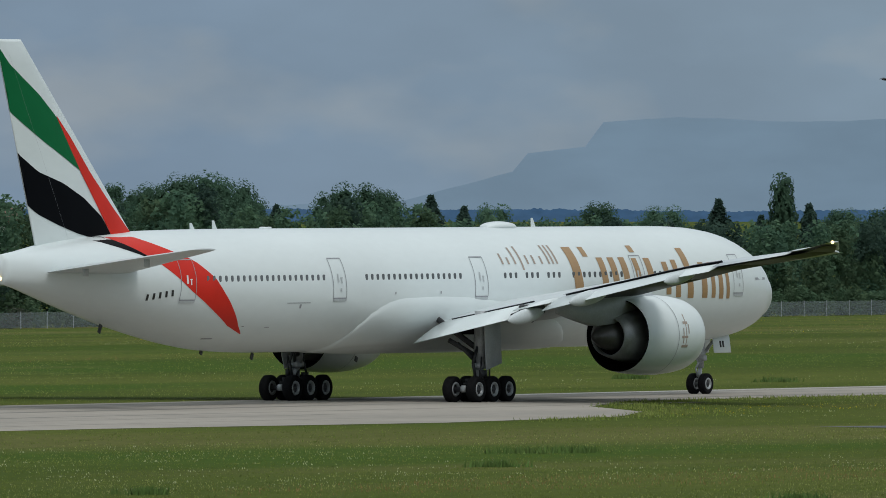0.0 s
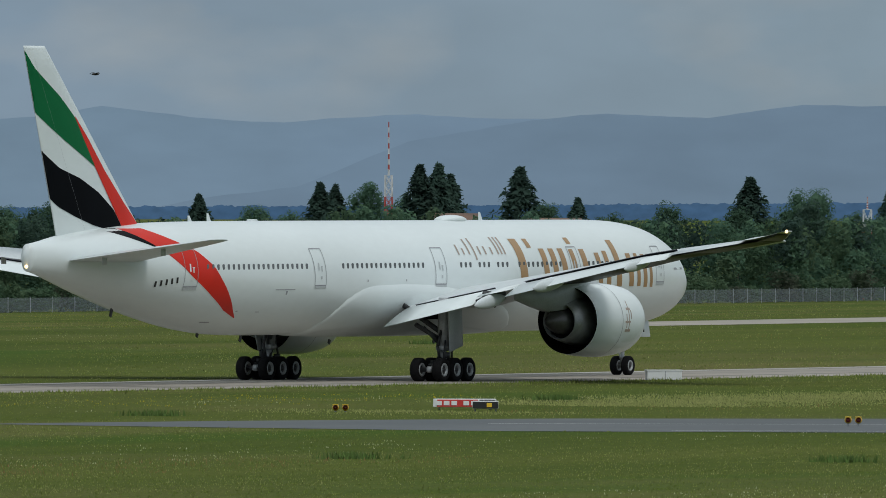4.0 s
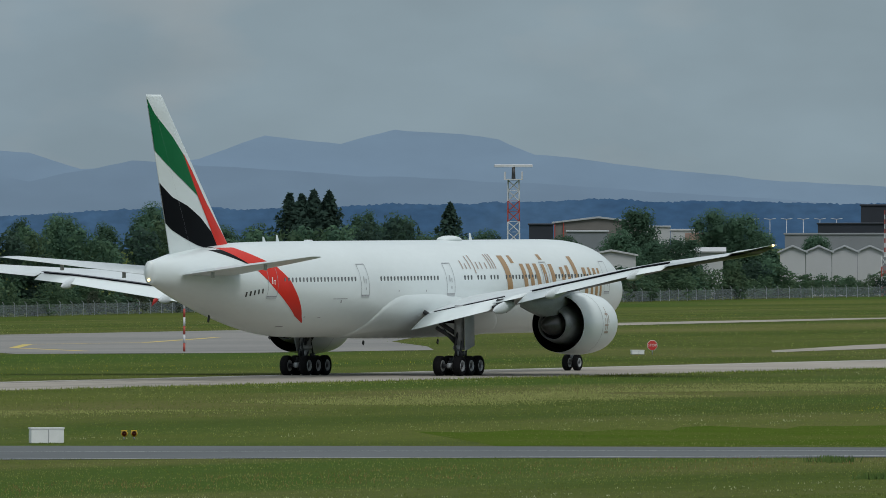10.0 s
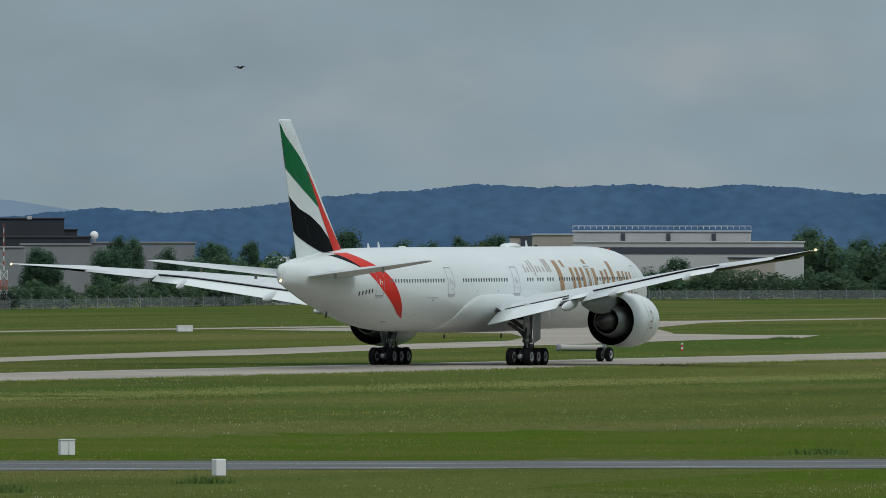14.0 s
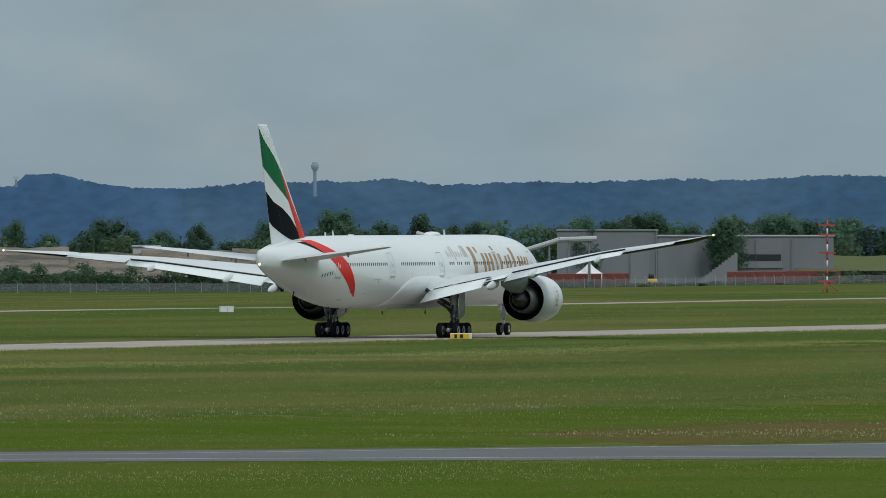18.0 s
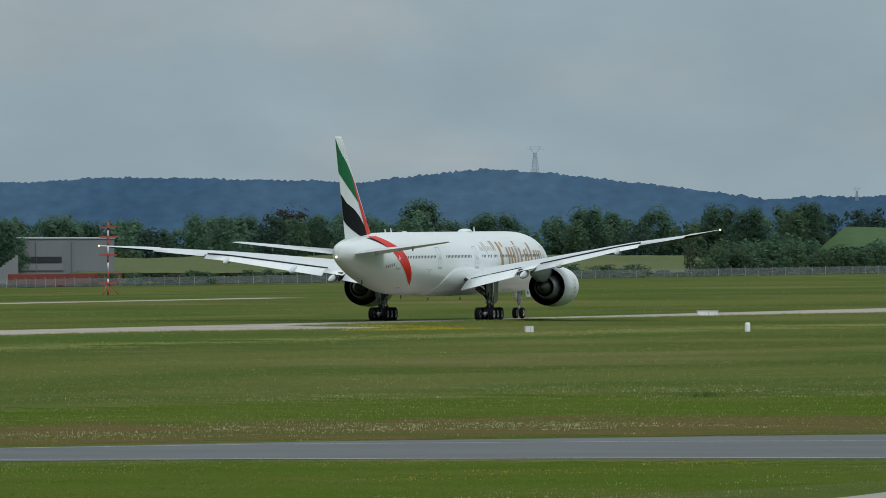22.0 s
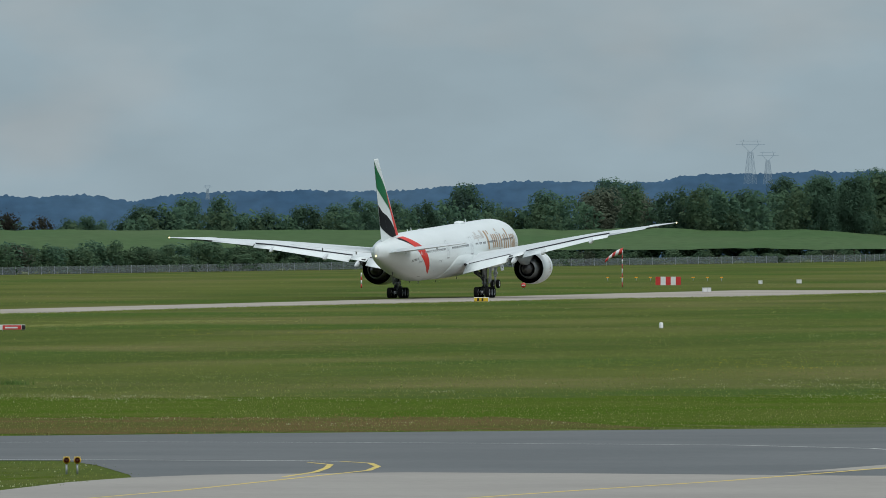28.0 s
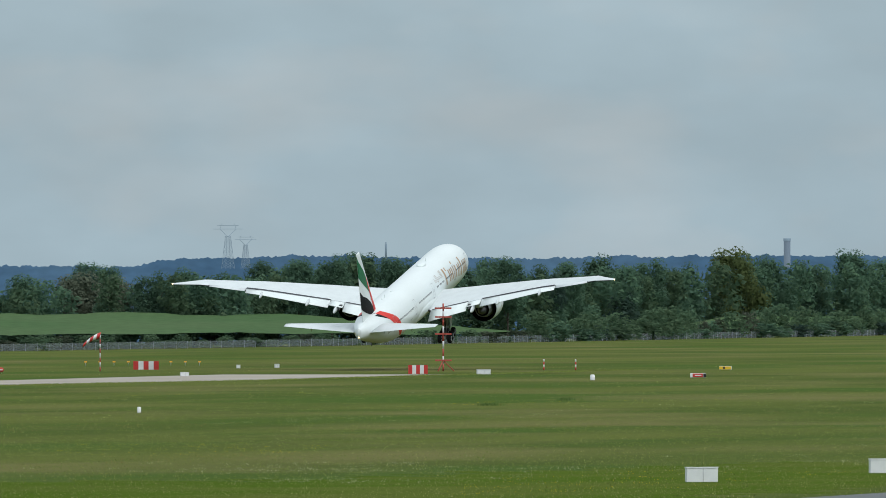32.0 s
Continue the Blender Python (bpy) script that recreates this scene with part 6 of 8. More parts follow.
def building(name, az0, az1, el_top, back, wall, roof, label, style="flat", ridge_up=0.0, depth=0.7, bands=(), windows=(), el_base=None, category="building"):
    """A block facing the airfield, from its edges in azimuth and its eaves in elevation.
    bands: (low, high, material) of the wall's height; windows: (x0, x1, low, high, material) in fractions of the front."""
    az = (az0 + az1) / 2
    d = fence_dist(az) + back
    x, y = polar(az, d)
    base = ground_z(y) - 0.3
    w, h = radians(az1 - az0) * d, rise(el_top, d) - base
    dep = max(6.0, w * depth)
    b = thing(name, x, y, base, -az, label, category)
    bm = bmesh.new()
    box(bm, 0, dep / 2, h / 2, w, dep, h)
    part("wall", bm, wall, b, smooth=False)
    up = ridge_up or 0.5
    if style == "flat":
        bm = bmesh.new()
        box(bm, 0, dep / 2, h + 0.15, w + 0.4, dep + 0.4, 0.3, bevel=0.05)
    elif style == "gable":      # ridge towards the viewer
        bm = loft([[(-w / 2 - 0.4, yy, h - 0.25), (0, yy, h + up - 0.1), (w / 2 + 0.4, yy, h - 0.25), (w / 2 + 0.4, yy, h - 0.02), (0, yy, h + up + 0.18), (-w / 2 - 0.4, yy, h - 0.02)] for yy in (-0.4, dep + 0.4)])
        g = loft([[(-w / 2, yy, h - 0.02), (w / 2, yy, h - 0.02), (0, yy, h + up - 0.08)] for yy in (0.02, dep - 0.02)])
        part("gable_wall", g, wall, b, smooth=False)
    else:                       # ridge along the front
        bm = loft([[(xx, -0.5, h - 0.1), (xx, dep / 2, h + up), (xx, dep + 0.5, h - 0.1), (xx, dep + 0.5, h - 0.3), (xx, -0.5, h - 0.3)] for xx in (-w / 2 - 0.5, w / 2 + 0.5)])
    part("roof", bm, roof, b, smooth=False)
    for lo, hi, mat in bands:
        bm = bmesh.new()
        box(bm, 0, -0.06, h * (lo + hi) / 2, w + 0.1, 0.14, h * (hi - lo))
        part("facade_band", bm, mat, b, smooth=False)
    for a, c, lo, hi, mat in windows:
        bm = bmesh.new()
        box(bm, -w / 2 + w * (a + c) / 2, -0.10, h * (lo + hi) / 2, w * (c - a), 0.24, h * (hi - lo))
        part("window", bm, mat, b, smooth=False)
    return b


building("house", 57.03, 57.16, -0.190, 170, PALEWALL, TILEROOF, "house with a brown tiled roof among trees", "eaves", 1.4, category="house", windows=((0.2, 0.35, 0.5, 0.8, PANE), (0.6, 0.75, 0.5, 0.8, PANE)))
building("house", 61.32, 61.44, -0.232, 55, PALEWALL, TILEROOF, "house with a red-brown tiled roof among trees", "eaves", 2.0, category="house", windows=((0.2, 0.4, 0.4, 0.8, PANE),))
building("house", 61.61, 61.78, -0.235, 55, PALEWALL, TILEROOF, "low house with a red-brown tiled roof", "eaves", 1.6, category="house", windows=((0.3, 0.5, 0.4, 0.8, PANE),))
building("house", 62.83, 63.01, -0.225, 55, PALEWALL, TILEROOF, "house with a brown hipped roof above the shrubs", "eaves", 2.6, category="house", windows=((0.15, 0.3, 0.4, 0.8, PANE), (0.6, 0.8, 0.4, 0.8, PANE)))
building("house", 64.18, 64.29, -0.262, 50, PALEWALL, TILEROOF, "pale house with a grey-brown roof among trees", "gable", 1.6, category="house", windows=((0.3, 0.5, 0.4, 0.7, PANE),))
building("house", 64.27, 64.48, -0.275, 45, TILEROOF, TILEROOF, "low brown-roofed house behind shrubs", "eaves", 1.8, category="house", windows=((0.3, 0.5, 0.4, 0.7, PANE),))
building("house", 66.165, 66.275, -0.212, 55, PALEWALL, TILEROOF, "pale house with a low gabled roof", "gable", 1.6, category="house", windows=((0.4, 0.55, 0.45, 0.7, PANE),))
building("hangar", 66.483, 66.775, -0.108, 260, BROWNWALL, SHEETROOF, "brown-grey industrial hangar with a shallow roof", "gable", 0.7, bands=((0.0, 0.30, GREYWALL),), windows=((0.0, 0.012, 0, 1, MASTRED), (0.10, 0.112, 0, 1, MASTRED)))
building("hangar_annex", 66.526, 66.66, -0.142, 246, GREYWALL, SHEETROOF, "low grey annex in front of the hangar")
building("shed", 66.40, 66.48, -0.119, 240, BLACKWALL, BLACKWALL, "dark annex beside the hangar", windows=((0.05, 0.2, 0.2, 0.7, WHITEWALL),))
building("workshop", 66.772, 66.865, -0.127, 250, WHITEWALL, SHEETROOF, "white flat-roofed workshop behind trees", windows=((0.3, 0.4, 0.6, 0.8, PANE),))
building("workshop", 66.867, 66.962, -0.138, 245, WHITEWALL, WHITEWALL, "low white workshop behind trees")
building("house", 66.925, 67.085, -0.176, 150, BROWNWALL, TILEROOF, "house with a long brown tiled roof", "eaves", 1.5, category="house", windows=((0.2, 0.3, 0.5, 0.8, PANE),))
building("greenhouse", 66.59, 66.752, -0.216, 60, WHITEWALL, WHITEWALL, "white plastic-covered shed behind shrubs", "gable", 0.6)
building("greenhouse", 66.94, 67.04, -0.203, 60, WHITEWALL, WHITEWALL, "small white plastic-covered shed behind shrubs", "eaves", 0.5)
building("factory", 67.244, 67.64, -0.152, 220, MIDWALL, MIDWALL, "long grey factory wall", depth=0.3)
building("factory", 67.63, 67.86, -0.143, 218, MIDWALL, MIDWALL, "grey factory wall with a faint seam", depth=0.3)
building("factory", 67.85, 68.206, -0.137, 216, MIDWALL, MIDWALL, "windowless grey factory wall", depth=0.3)
building("factory_block", 67.353, 67.86, -0.118, 260, BLACKWALL, BLACKWALL, "low black factory wing", depth=0.4, windows=((0.14, 0.27, 0.72, 0.84, WHITEWALL),))
building("factory_block", 67.76, 67.816, -0.094, 285, BLACKWALL, BLACKWALL, "stepped end of the black factory block")
building("factory_tower", 67.495, 67.773, -0.057, 290, BLACKWALL, BLACKWALL, "tall black factory block with roof vents", depth=0.6, windows=((0.60, 0.66, 0.70, 0.75, MIDWALL), (0.85, 0.95, 0.70, 0.76, MIDWALL), (0.68, 0.75, 0.38, 0.52, WHITEWALL), (0.56, 0.62, 1.0, 1.04, WHITEWALL)))
for a0, a1 in ((67.228, 67.312), (67.314, 67.398), (67.40, 67.482), (67.484, 67.566)):
    building("shed", a0, a1, -0.207, 40, WHITEWALL, SHEETROOF, "white gabled shed in a row behind shrubs", "gable", 0.85)
building("hall", 68.45, 68.64, -0.196, 62, WHITEWALL, SHEETROOF, "low hall with a white sheet roof", "eaves", 0.8, windows=((0.55, 0.9, 0.15, 0.6, BLACKWALL),))
building("hall", 68.655, 68.985, -0.213, 56, WHITEWALL, SHEETROOF, "white hall with a pale sheet roof", "eaves", 1.3, windows=((0.88, 1.0, 0.0, 0.95, GREYWALL), (0.3, 0.34, 0.2, 0.5, PANE)))
building("lodge", 68.47, 68.52, -0.250, 24, WHITEWALL, WHITEWALL, "small white flat-roofed lodge", windows=((0.4, 0.6, 0.3, 0.8, PANE),))
building("warehouse", 69.243, 69.318, -0.115, 122, BEIGE, BLUEBAND, "beige end of the long warehouse", windows=((0.5, 1.0, 0.72, 1.0, BLUEBAND),))
building("warehouse", 69.318, 69.452, -0.109, 120, BEIGE, SHEETROOF, "beige warehouse wing beside a dark end", depth=0.6)
upper = building("warehouse", 69.452, 70.04, -0.098, 118, WHITEWALL, SHEETROOF, "long white warehouse with dark slots under its roof", depth=0.25, windows=tuple((0.27 + 0.255 * i, 0.293 + 0.255 * i, 0.80, 0.98, BLUEBAND) for i in range(3)))
building("warehouse", 69.34, 70.215, -0.133, 104, WHITEWALL, SHEETROOF, "long white warehouse hall with a dark band", depth=0.12, bands=((0.80, 0.92, BLUEBAND),))
building("canopy_hall", 69.397, 69.56, -0.192, 70, GREYWALL, SIGNWHITE, "low store with a scalloped white roof", "eaves", 0.6)
building("office", 69.966, 70.12, -0.186, 60, BEIGE, BLUEBAND, "low beige office with a dark roof band", windows=((0.05, 0.3, 0.2, 0.4, MIDWALL),))
building("shed", 68.90, 69.0, -0.235, 30, GREYWALL, SHEETROOF, "small grey gabled shed among shrubs", "gable", 0.9, windows=((0.4, 0.6, 0.1, 0.6, PANE),))
building("shed", 71.085, 71.175, -0.168, 84, WHITEWALL, SHEETROOF, "small white flat-roofed shed on the gravel", windows=((0.2, 0.4, 0.5, 0.8, PANE), (0.6, 0.7, 0.5, 0.8, PANE)))
building("hangar", 72.485, 72.817, -0.114, 64, GREYWALL, HANGARROOF, "tall windowless grey hangar", depth=0.5, windows=((0.73, 0.92, 0.0, 0.66, MIDWALL), (0.985, 1.0, 0.0, 1.0, MIDWALL)))
building("hangar", 72.819, 73.398, -0.132, 62, GREYWALL, SHEETROOF, "long grey-blue hangar with a pale roof edge", depth=0.4,
         windows=((0.235, 0.24, 0.0, 0.95, MIDWALL), (0.555, 0.56, 0.0, 0.95, MIDWALL), (0.47, 0.70, 0.52, 0.64, PANE), (0.46, 0.71, 0.36, 0.50, MIDWALL), (0.35, 0.40, 0.35, 0.60, PANE), (0.76, 0.765, 0.0, 0.95, MIDWALL)))
building("concrete_frame", 72.105, 72.301, -0.140, 66, MIDWALL, MIDWALL, "unfinished grey concrete building with dark openings", depth=0.6, windows=((0.06, 0.40, 0.12, 0.78, BLACKWALL), (0.55, 0.72, 0.12, 0.78, BLACKWALL), (0.84, 0.97, 0.12, 0.78, BLACKWALL), (0.45, 0.50, 0.1, 0.8, WHITEWALL)))
building("site_hut", 72.215, 72.385, -0.246, 18, MIDWALL, SHEETROOF, "low grey site hut with small windows", depth=0.3, windows=((0.12, 0.2, 0.4, 0.75, PANE), (0.32, 0.4, 0.4, 0.75, PANE), (0.72, 0.8, 0.4, 0.75, PANE)))
building("site_hut", 72.392, 72.452, -0.248, 18, GREYWALL, SHEETROOF, "small dark grey site hut", depth=0.4, windows=((0.2, 0.4, 0.4, 0.75, WHITEWALL), (0.6, 0.8, 0.4, 0.75, WHITEWALL)))


rail_bm = bmesh.new()
w_up, h_up = radians(70.04 - 69.452) * (fence_dist(69.746) + 118), max(v.co.z for v in upper.children[0].data.vertices) + 0.3
for i in range(31):
    tube(rail_bm, (-w_up / 2 + w_up * i / 30, 0.4, h_up), (-w_up / 2 + w_up * i / 30, 0.4, h_up + 0.55), 0.05, seg=4)
tube(rail_bm, (-w_up / 2, 0.4, h_up + 0.5), (w_up / 2, 0.4, h_up + 0.5), 0.05, seg=4)
part("roof_rail", rail_bm, SIGNWHITE, upper, "white rail along the roof edge", smooth=False)


def yard_place(az, back):
    d = fence_dist(az) + back
    x, y = polar(az, d)
    return x, y, ground_z(y), d


def conveyor(pts, back, label):
    """A covered belt on trestles rising along points of azimuth and elevation."""
    x0, y0, z0, d0 = yard_place(pts[0][0], back)
    c = thing("conveyor", x0, y0, z0, 0, label, "conveyor", "conveyors in the yard")
    for (a, e), (b, f) in zip(pts, pts[1:]):
        p, q = (Vector((*polar(k, d0), rise(g, d0))) - Vector((x0, y0, z0)) for k, g in ((a, e), (b, f)))
        bm = bmesh.new()
        tube(bm, p, q, 0.5, 0.5, 8)
        part("belt_housing", bm, SHEETROOF, c, smooth=False)
        for s in (0.25, 0.8):
            m = p.lerp(q, s)
            bm = bmesh.new()
            tube(bm, (m.x - 0.6, m.y, 0), (m.x, m.y, m.z), 0.16, seg=6)
            tube(bm, (m.x + 0.6, m.y, 0), (m.x, m.y, m.z), 0.16, seg=6)
            part("trestle", bm, GREYWALL, c, smooth=False)


conveyor([(72.322, -0.197), (72.494, -0.143), (72.616, -0.139)], 44, "pale covered conveyor rising past the hangar")
conveyor([(71.83, -0.15), (71.95, -0.185)], 48, "pale sloping conveyor in the gravel yard")
conveyor([(72.02, -0.122), (72.12, -0.150)], 60, "pale covered conveyor above the gravel heap")
ORANGE = material("excavator_orange", (0.48, 0.17, 0.03), 0.6, vary=0.15, scale=1.0)
for az, el in ((72.174, -0.200), (72.355, -0.224), (72.16, -0.228)):
    x, y, z, d = yard_place(az, 30)
    e = thing("excavator", x, y, z, -az + 20, "orange tracked excavator in the yard", "excavator", "excavators in the yard")
    bm = bmesh.new()
    for s in (-1.1, 1.1):
        box(bm, 0, s, 0.45, 3.6, 0.6, 0.9, bevel=0.25)
    part("tracks", bm, DARKMETAL, e)
    bm = bmesh.new()
    box(bm, -0.4, 0, 1.75, 3.0, 2.5, 1.4, bevel=0.2)
    part("house", bm, ORANGE, e)
    bm = bmesh.new()
    box(bm, 0.8, -0.7, 2.6, 1.3, 1.0, 1.5, bevel=0.12)
    part("cab", bm, PANE, e)
    top = rise(el, d) - z
    bm = bmesh.new()
    tube(bm, (1.0, 0.2, 1.8), (2.6, 0.2, top), 0.32, 0.25, 8)
    tube(bm, (2.6, 0.2, top), (4.4, 0.2, top * 0.55), 0.24, 0.2, 8)
    part("boom", bm, ORANGE, e)
    bm = bmesh.new()
    box(bm, 4.4, 0.2, top * 0.48, 0.9, 1.0, 0.8, bevel=0.2)
    part("bucket", bm, DARKMETAL, e)
# white pagoda tent
x, y, z, d = yard_place(72.592, 10)
w = radians(0.087) * d
hp, he = rise(-0.210, d) - z, rise(-0.254, d) - z
tent = thing("pagoda_tent", x, y, z, -72.592, "white pointed pagoda tent beside red containers", "tent")
rings = []
for s in range(8):
    k = s / 7
    r = w / 2 * (1 - k) ** 1.7 + 0.03
    zz = he + (hp - he) * k
    rings.append([(-r, -r, zz), (r, -r, zz), (r, r, zz), (-r, r, zz)])
part("canopy", loft(rings), SIGNWHITE, tent, "white peaked canopy", smooth=False)
for sx in (-1, 1):
    for sy in (-1, 1):
        bm = bmesh.new()
        tube(bm, (sx * w * 0.47, sy * w * 0.47, 0), (sx * w * 0.47, sy * w * 0.47, he + 0.05), 0.09, seg=8)
        part("pole", bm, SIGNWHITE, tent)
# loaders by the hangar door
for az, mat, lab in ((72.69, SIGNWHITE, "white compact loader by the hangar door"), (72.80, SIGNYELLOW, "yellow compact loader by the hangar")):
    x, y, z, d = yard_place(az, 22)
    v = thing("loader", x, y, z, -az, lab, "loader")
    bm = bmesh.new()
    box(bm, 0, 0, 0.95, 1.9, 1.5, 1.0, bevel=0.15)
    part("body", bm, mat, v)
    bm = bmesh.new()
    box(bm, -0.2, 0, 1.9, 1.1, 1.2, 1.0, bevel=0.1)
    part("cab", bm, PANE, v)
    for sx in (-0.6, 0.6):
        for sy in (-0.75, 0.75):
            wl = part("wheel", lathe([(-0.15, 0.05), (-0.15, 0.42), (0.15, 0.42), (0.15, 0.05)], (0, 0, 0), 16, "y"), RUBBER, v)
            wl.location = (sx, sy, 0.42)
# outside stair on the long hangar
x, y, z, d = yard_place(73.01, 54)
st = thing("outside_stair", x, y, z, -73.01, "grey outside stair against the hangar", "stair")
for i in range(14):
    bm = bmesh.new()
    box(bm, -4.0 + 0.6 * i, 0, 0.25 * (i + 1) / 2 + 0.1 * i, 0.62, 1.6, 0.25 * (i + 1) + 0.2 * i)
    part("step", bm, MIDWALL, st, smooth=False)
CARGO = material("rusty_red_container", (0.20, 0.055, 0.045), 0.8, vary=0.2, scale=0.6)
for a in (72.50, 72.585, 72.67, 73.10, 73.19, 73.29, 73.37):
    d0 = fence_dist(a) + 16
    cx, cy = polar(a, d0)
    c = thing("shipping_container", cx, cy, ground_z(cy), -a, "rust-red shipping container beside the hangar", "container", "containers by the hangar")
    bm = bmesh.new()
    box(bm, 0, 0, 1.3, 6.1, 2.44, 2.6, bevel=0.05)
    part("container_body", bm, CARGO, c, smooth=False)
    for i in range(14):
        bm = bmesh.new()
        box(bm, -2.8 + i * 0.43, -1.25, 1.3, 0.2, 0.06, 2.3)
        part("rib", bm, CARGO, c, smooth=False)


# ---- masts, towers and pylons ----
def lattice(bm_red, bm_white, h, w0, w1, bays, r, flip=False):
    """A square lattice tower with alternating colours."""
    for i in range(bays):
        bm = bm_red if (i // max(1, bays // 6)) % 2 == (1 if flip else 0) else bm_white
        z0, z1 = h * i / bays, h * (i + 1) / bays
        a, b = w0 + (w1 - w0) * i / bays, w0 + (w1 - w0) * (i + 1) / bays
        p = [(sx * a / 2, sy * a / 2, z0) for sx, sy in ((-1, -1), (1, -1), (1, 1), (-1, 1))]
        q = [(sx * b / 2, sy * b / 2, z1) for sx, sy in ((-1, -1), (1, -1), (1, 1), (-1, 1))]
        for k in range(4):
            tube(bm, p[k], q[k], r, seg=5)
            tube(bm, p[k], q[(k + 1) % 4], r * 0.7, seg=4)
            tube(bm, p[(k + 1) % 4], q[k], r * 0.7, seg=4)
            tube(bm, q[k], q[(k + 1) % 4], r * 0.6, seg=4)


def mast(az, el_top, el_base, back, w0, w1, label, name="radio_mast", split=None, r=0.09, bays=24):
    d = fence_dist(az) + back
    x, y = polar(az, d)
    base = ground_z(y)
    h = rise(el_top, d) - base
    m = thing(name, x, y, base, 20, label, "mast")
    red, white = bmesh.new(), bmesh.new()
    if split:
        hs = rise(split, d) - base
        lattice(red, white, hs, w0, w1 * 1.6, bays // 2, r)
        n = 10
        for i in range(n):
            z0, z1 = hs + (h - hs) * i / n, hs + (h - hs) * (i + 1) / n
            tube(red if i % 2 else white, (0, 0, z0), (0, 0, z1), 0.12 - 0.006 * i, 0.114 - 0.006 * i, 6)
            if i % 3 == 1:
                tube(white, (-0.7, 0, z0), (0.7, 0, z0), 0.05, seg=4)
    else:
        lattice(red, white, h, w0, w1, bays, r)
    part("red_sections", red, MASTRED, m, smooth=False)
    part("white_sections", white, MASTWHITE, m, smooth=False)
    return m, h


mast(61.156, 0.126, -0.2, 60, 1.0, 0.5, "thin red and white radio mast", split=-0.05, r=0.05)
m, h = mast(63.504, 0.141, -0.2, 30, 1.55, 0.62, "tall red and white lattice radio mast", split=-0.065, r=0.045, bays=14)
for k in range(3):
    bm = bmesh.new()
    bmesh.ops.create_icosphere(bm, subdivisions=2, radius=0.35, matrix=Matrix.Translation((1.3, -0.9, h * 0.60 + k * 0.9)) @ Matrix.Diagonal((1, 0.45, 1, 1)))
    part("dish", bm, SIGNWHITE, m)
for az in (62.736, 63.345):
    mast(az, -0.119, -0.2, 45, 0.9, 0.6, "short red obstruction mast with a crossarm", split=-0.16, r=0.05, bays=8)
radar, h = mast(66.349, 0.030, -0.31, 6, 1.9, 1.6, "red and white lattice radar tower", "radar_tower", r=0.055, bays=12)
bm = bmesh.new()
box(bm, 0, 0, h + 0.1, 2.6, 2.6, 0.16)
part("platform", bm, MASTWHITE, radar, smooth=False)
for sx, sy in ((-1.25, -1.25), (1.25, -1.25), (1.25, 1.25), (-1.25, 1.25), (0, -1.25), (0, 1.25)):
    bm = bmesh.new()
    tube(bm, (sx, sy, h + 0.1), (sx, sy, h + 1.2), 0.05, seg=5)
    part("rail_post", bm, MASTWHITE, radar, smooth=False)
for sy in (-1.25, 1.25):
    bm = bmesh.new()
    tube(bm, (-1.25, sy, h + 1.2), (1.25, sy, h + 1.2), 0.05, seg=5)
    part("handrail", bm, MASTWHITE, radar, smooth=False)
bm = bmesh.new()
tube(bm, (0, 0, h + 0.1), (0, 0, h + 1.9), 0.3, 0.22, 10)
part("turning_gear", bm, DARKMETAL, radar)
bm = bmesh.new()
box(bm, 0, 0, 0, 5.6, 0.5, 0.42, pose(0, 0, h + 2.1, 0, 0, -86), bevel=0.06)
antenna = part("radar_antenna", bm, MASTWHITE, radar, "long white radar antenna", smooth=False)
mast(67.574, -0.07, -0.25, 4, 0.9, 0.7, "short red and white lattice mast with a crossarm", split=-0.225, r=0.05, bays=8)
# pole with a red and white box at its foot
bx, by = polar(69.537, fence_dist(69.537) - 14)
gs = thing("antenna_hut", bx, by, ground_z(by), -69.537, "red and white striped antenna hut with a tall pole", "hut")
for i in range(4):
    bm = bmesh.new()
    box(bm, -1.35 + 0.9 * i, 0, 0.8, 0.9, 1.8, 1.6)
    part("hut_panel", bm, SIGNRED if i % 2 == 0 else SIGNWHITE, gs, smooth=False)
bm = bmesh.new()
tube(bm, (1.1, 0.9, 0), (1.1, 0.9, 8.8), 0.16, 0.12, 8)
part("pole", bm, MASTWHITE, gs)
bm = bmesh.new()
box(bm, 1.1, 0.9, 8.2, 0.5, 0.5, 1.3)
for sx in (-1, 1):
    tube(bm, (1.1 + sx * 0.6, 0.9, 8.75), (1.1 + sx * 0.6, 0.9, 9.1), 0.24, 0.2, 8)
box(bm, 1.1, 0.9, 8.7, 1.5, 0.1, 0.1)
part("pole_head", bm, MASTRED, gs, smooth=False)


def ground_mast(x, y, h, label, name="antenna_mast"):
    m = thing(name, x, y, ground_z(y), -math.degrees(math.atan2(x, y)), label, "mast")
    n = 9
    for i in range(n):
        bm = bmesh.new()
        tube(bm, (0, 0, h * i / n), (0, 0, h * (i + 1) / n), 0.13, 0.13, 6)
        part("mast_section", bm, MASTRED if i % 2 == 0 else MASTWHITE, m)
    for z in (0.16, 0.55, 0.8, 0.93):
        bm = bmesh.new()
        box(bm, 0, 0, h * z, 2.3, 0.5, 0.22)
        part("crossarm", bm, MASTRED, m, smooth=False)
    for a in range(3):
        bm = bmesh.new()
        tube(bm, (0, 0, h * 0.16), (1.5 * math.cos(a * 2.1), 1.5 * math.sin(a * 2.1), 0), 0.08, seg=5)
        part("stay", bm, MASTRED, m)


ground_mast(2204, 658, 9.6, "red and white glide-path antenna mast in the grass")
ground_mast(2365, 450, 9.4, "red and white antenna mast beside the runway end")


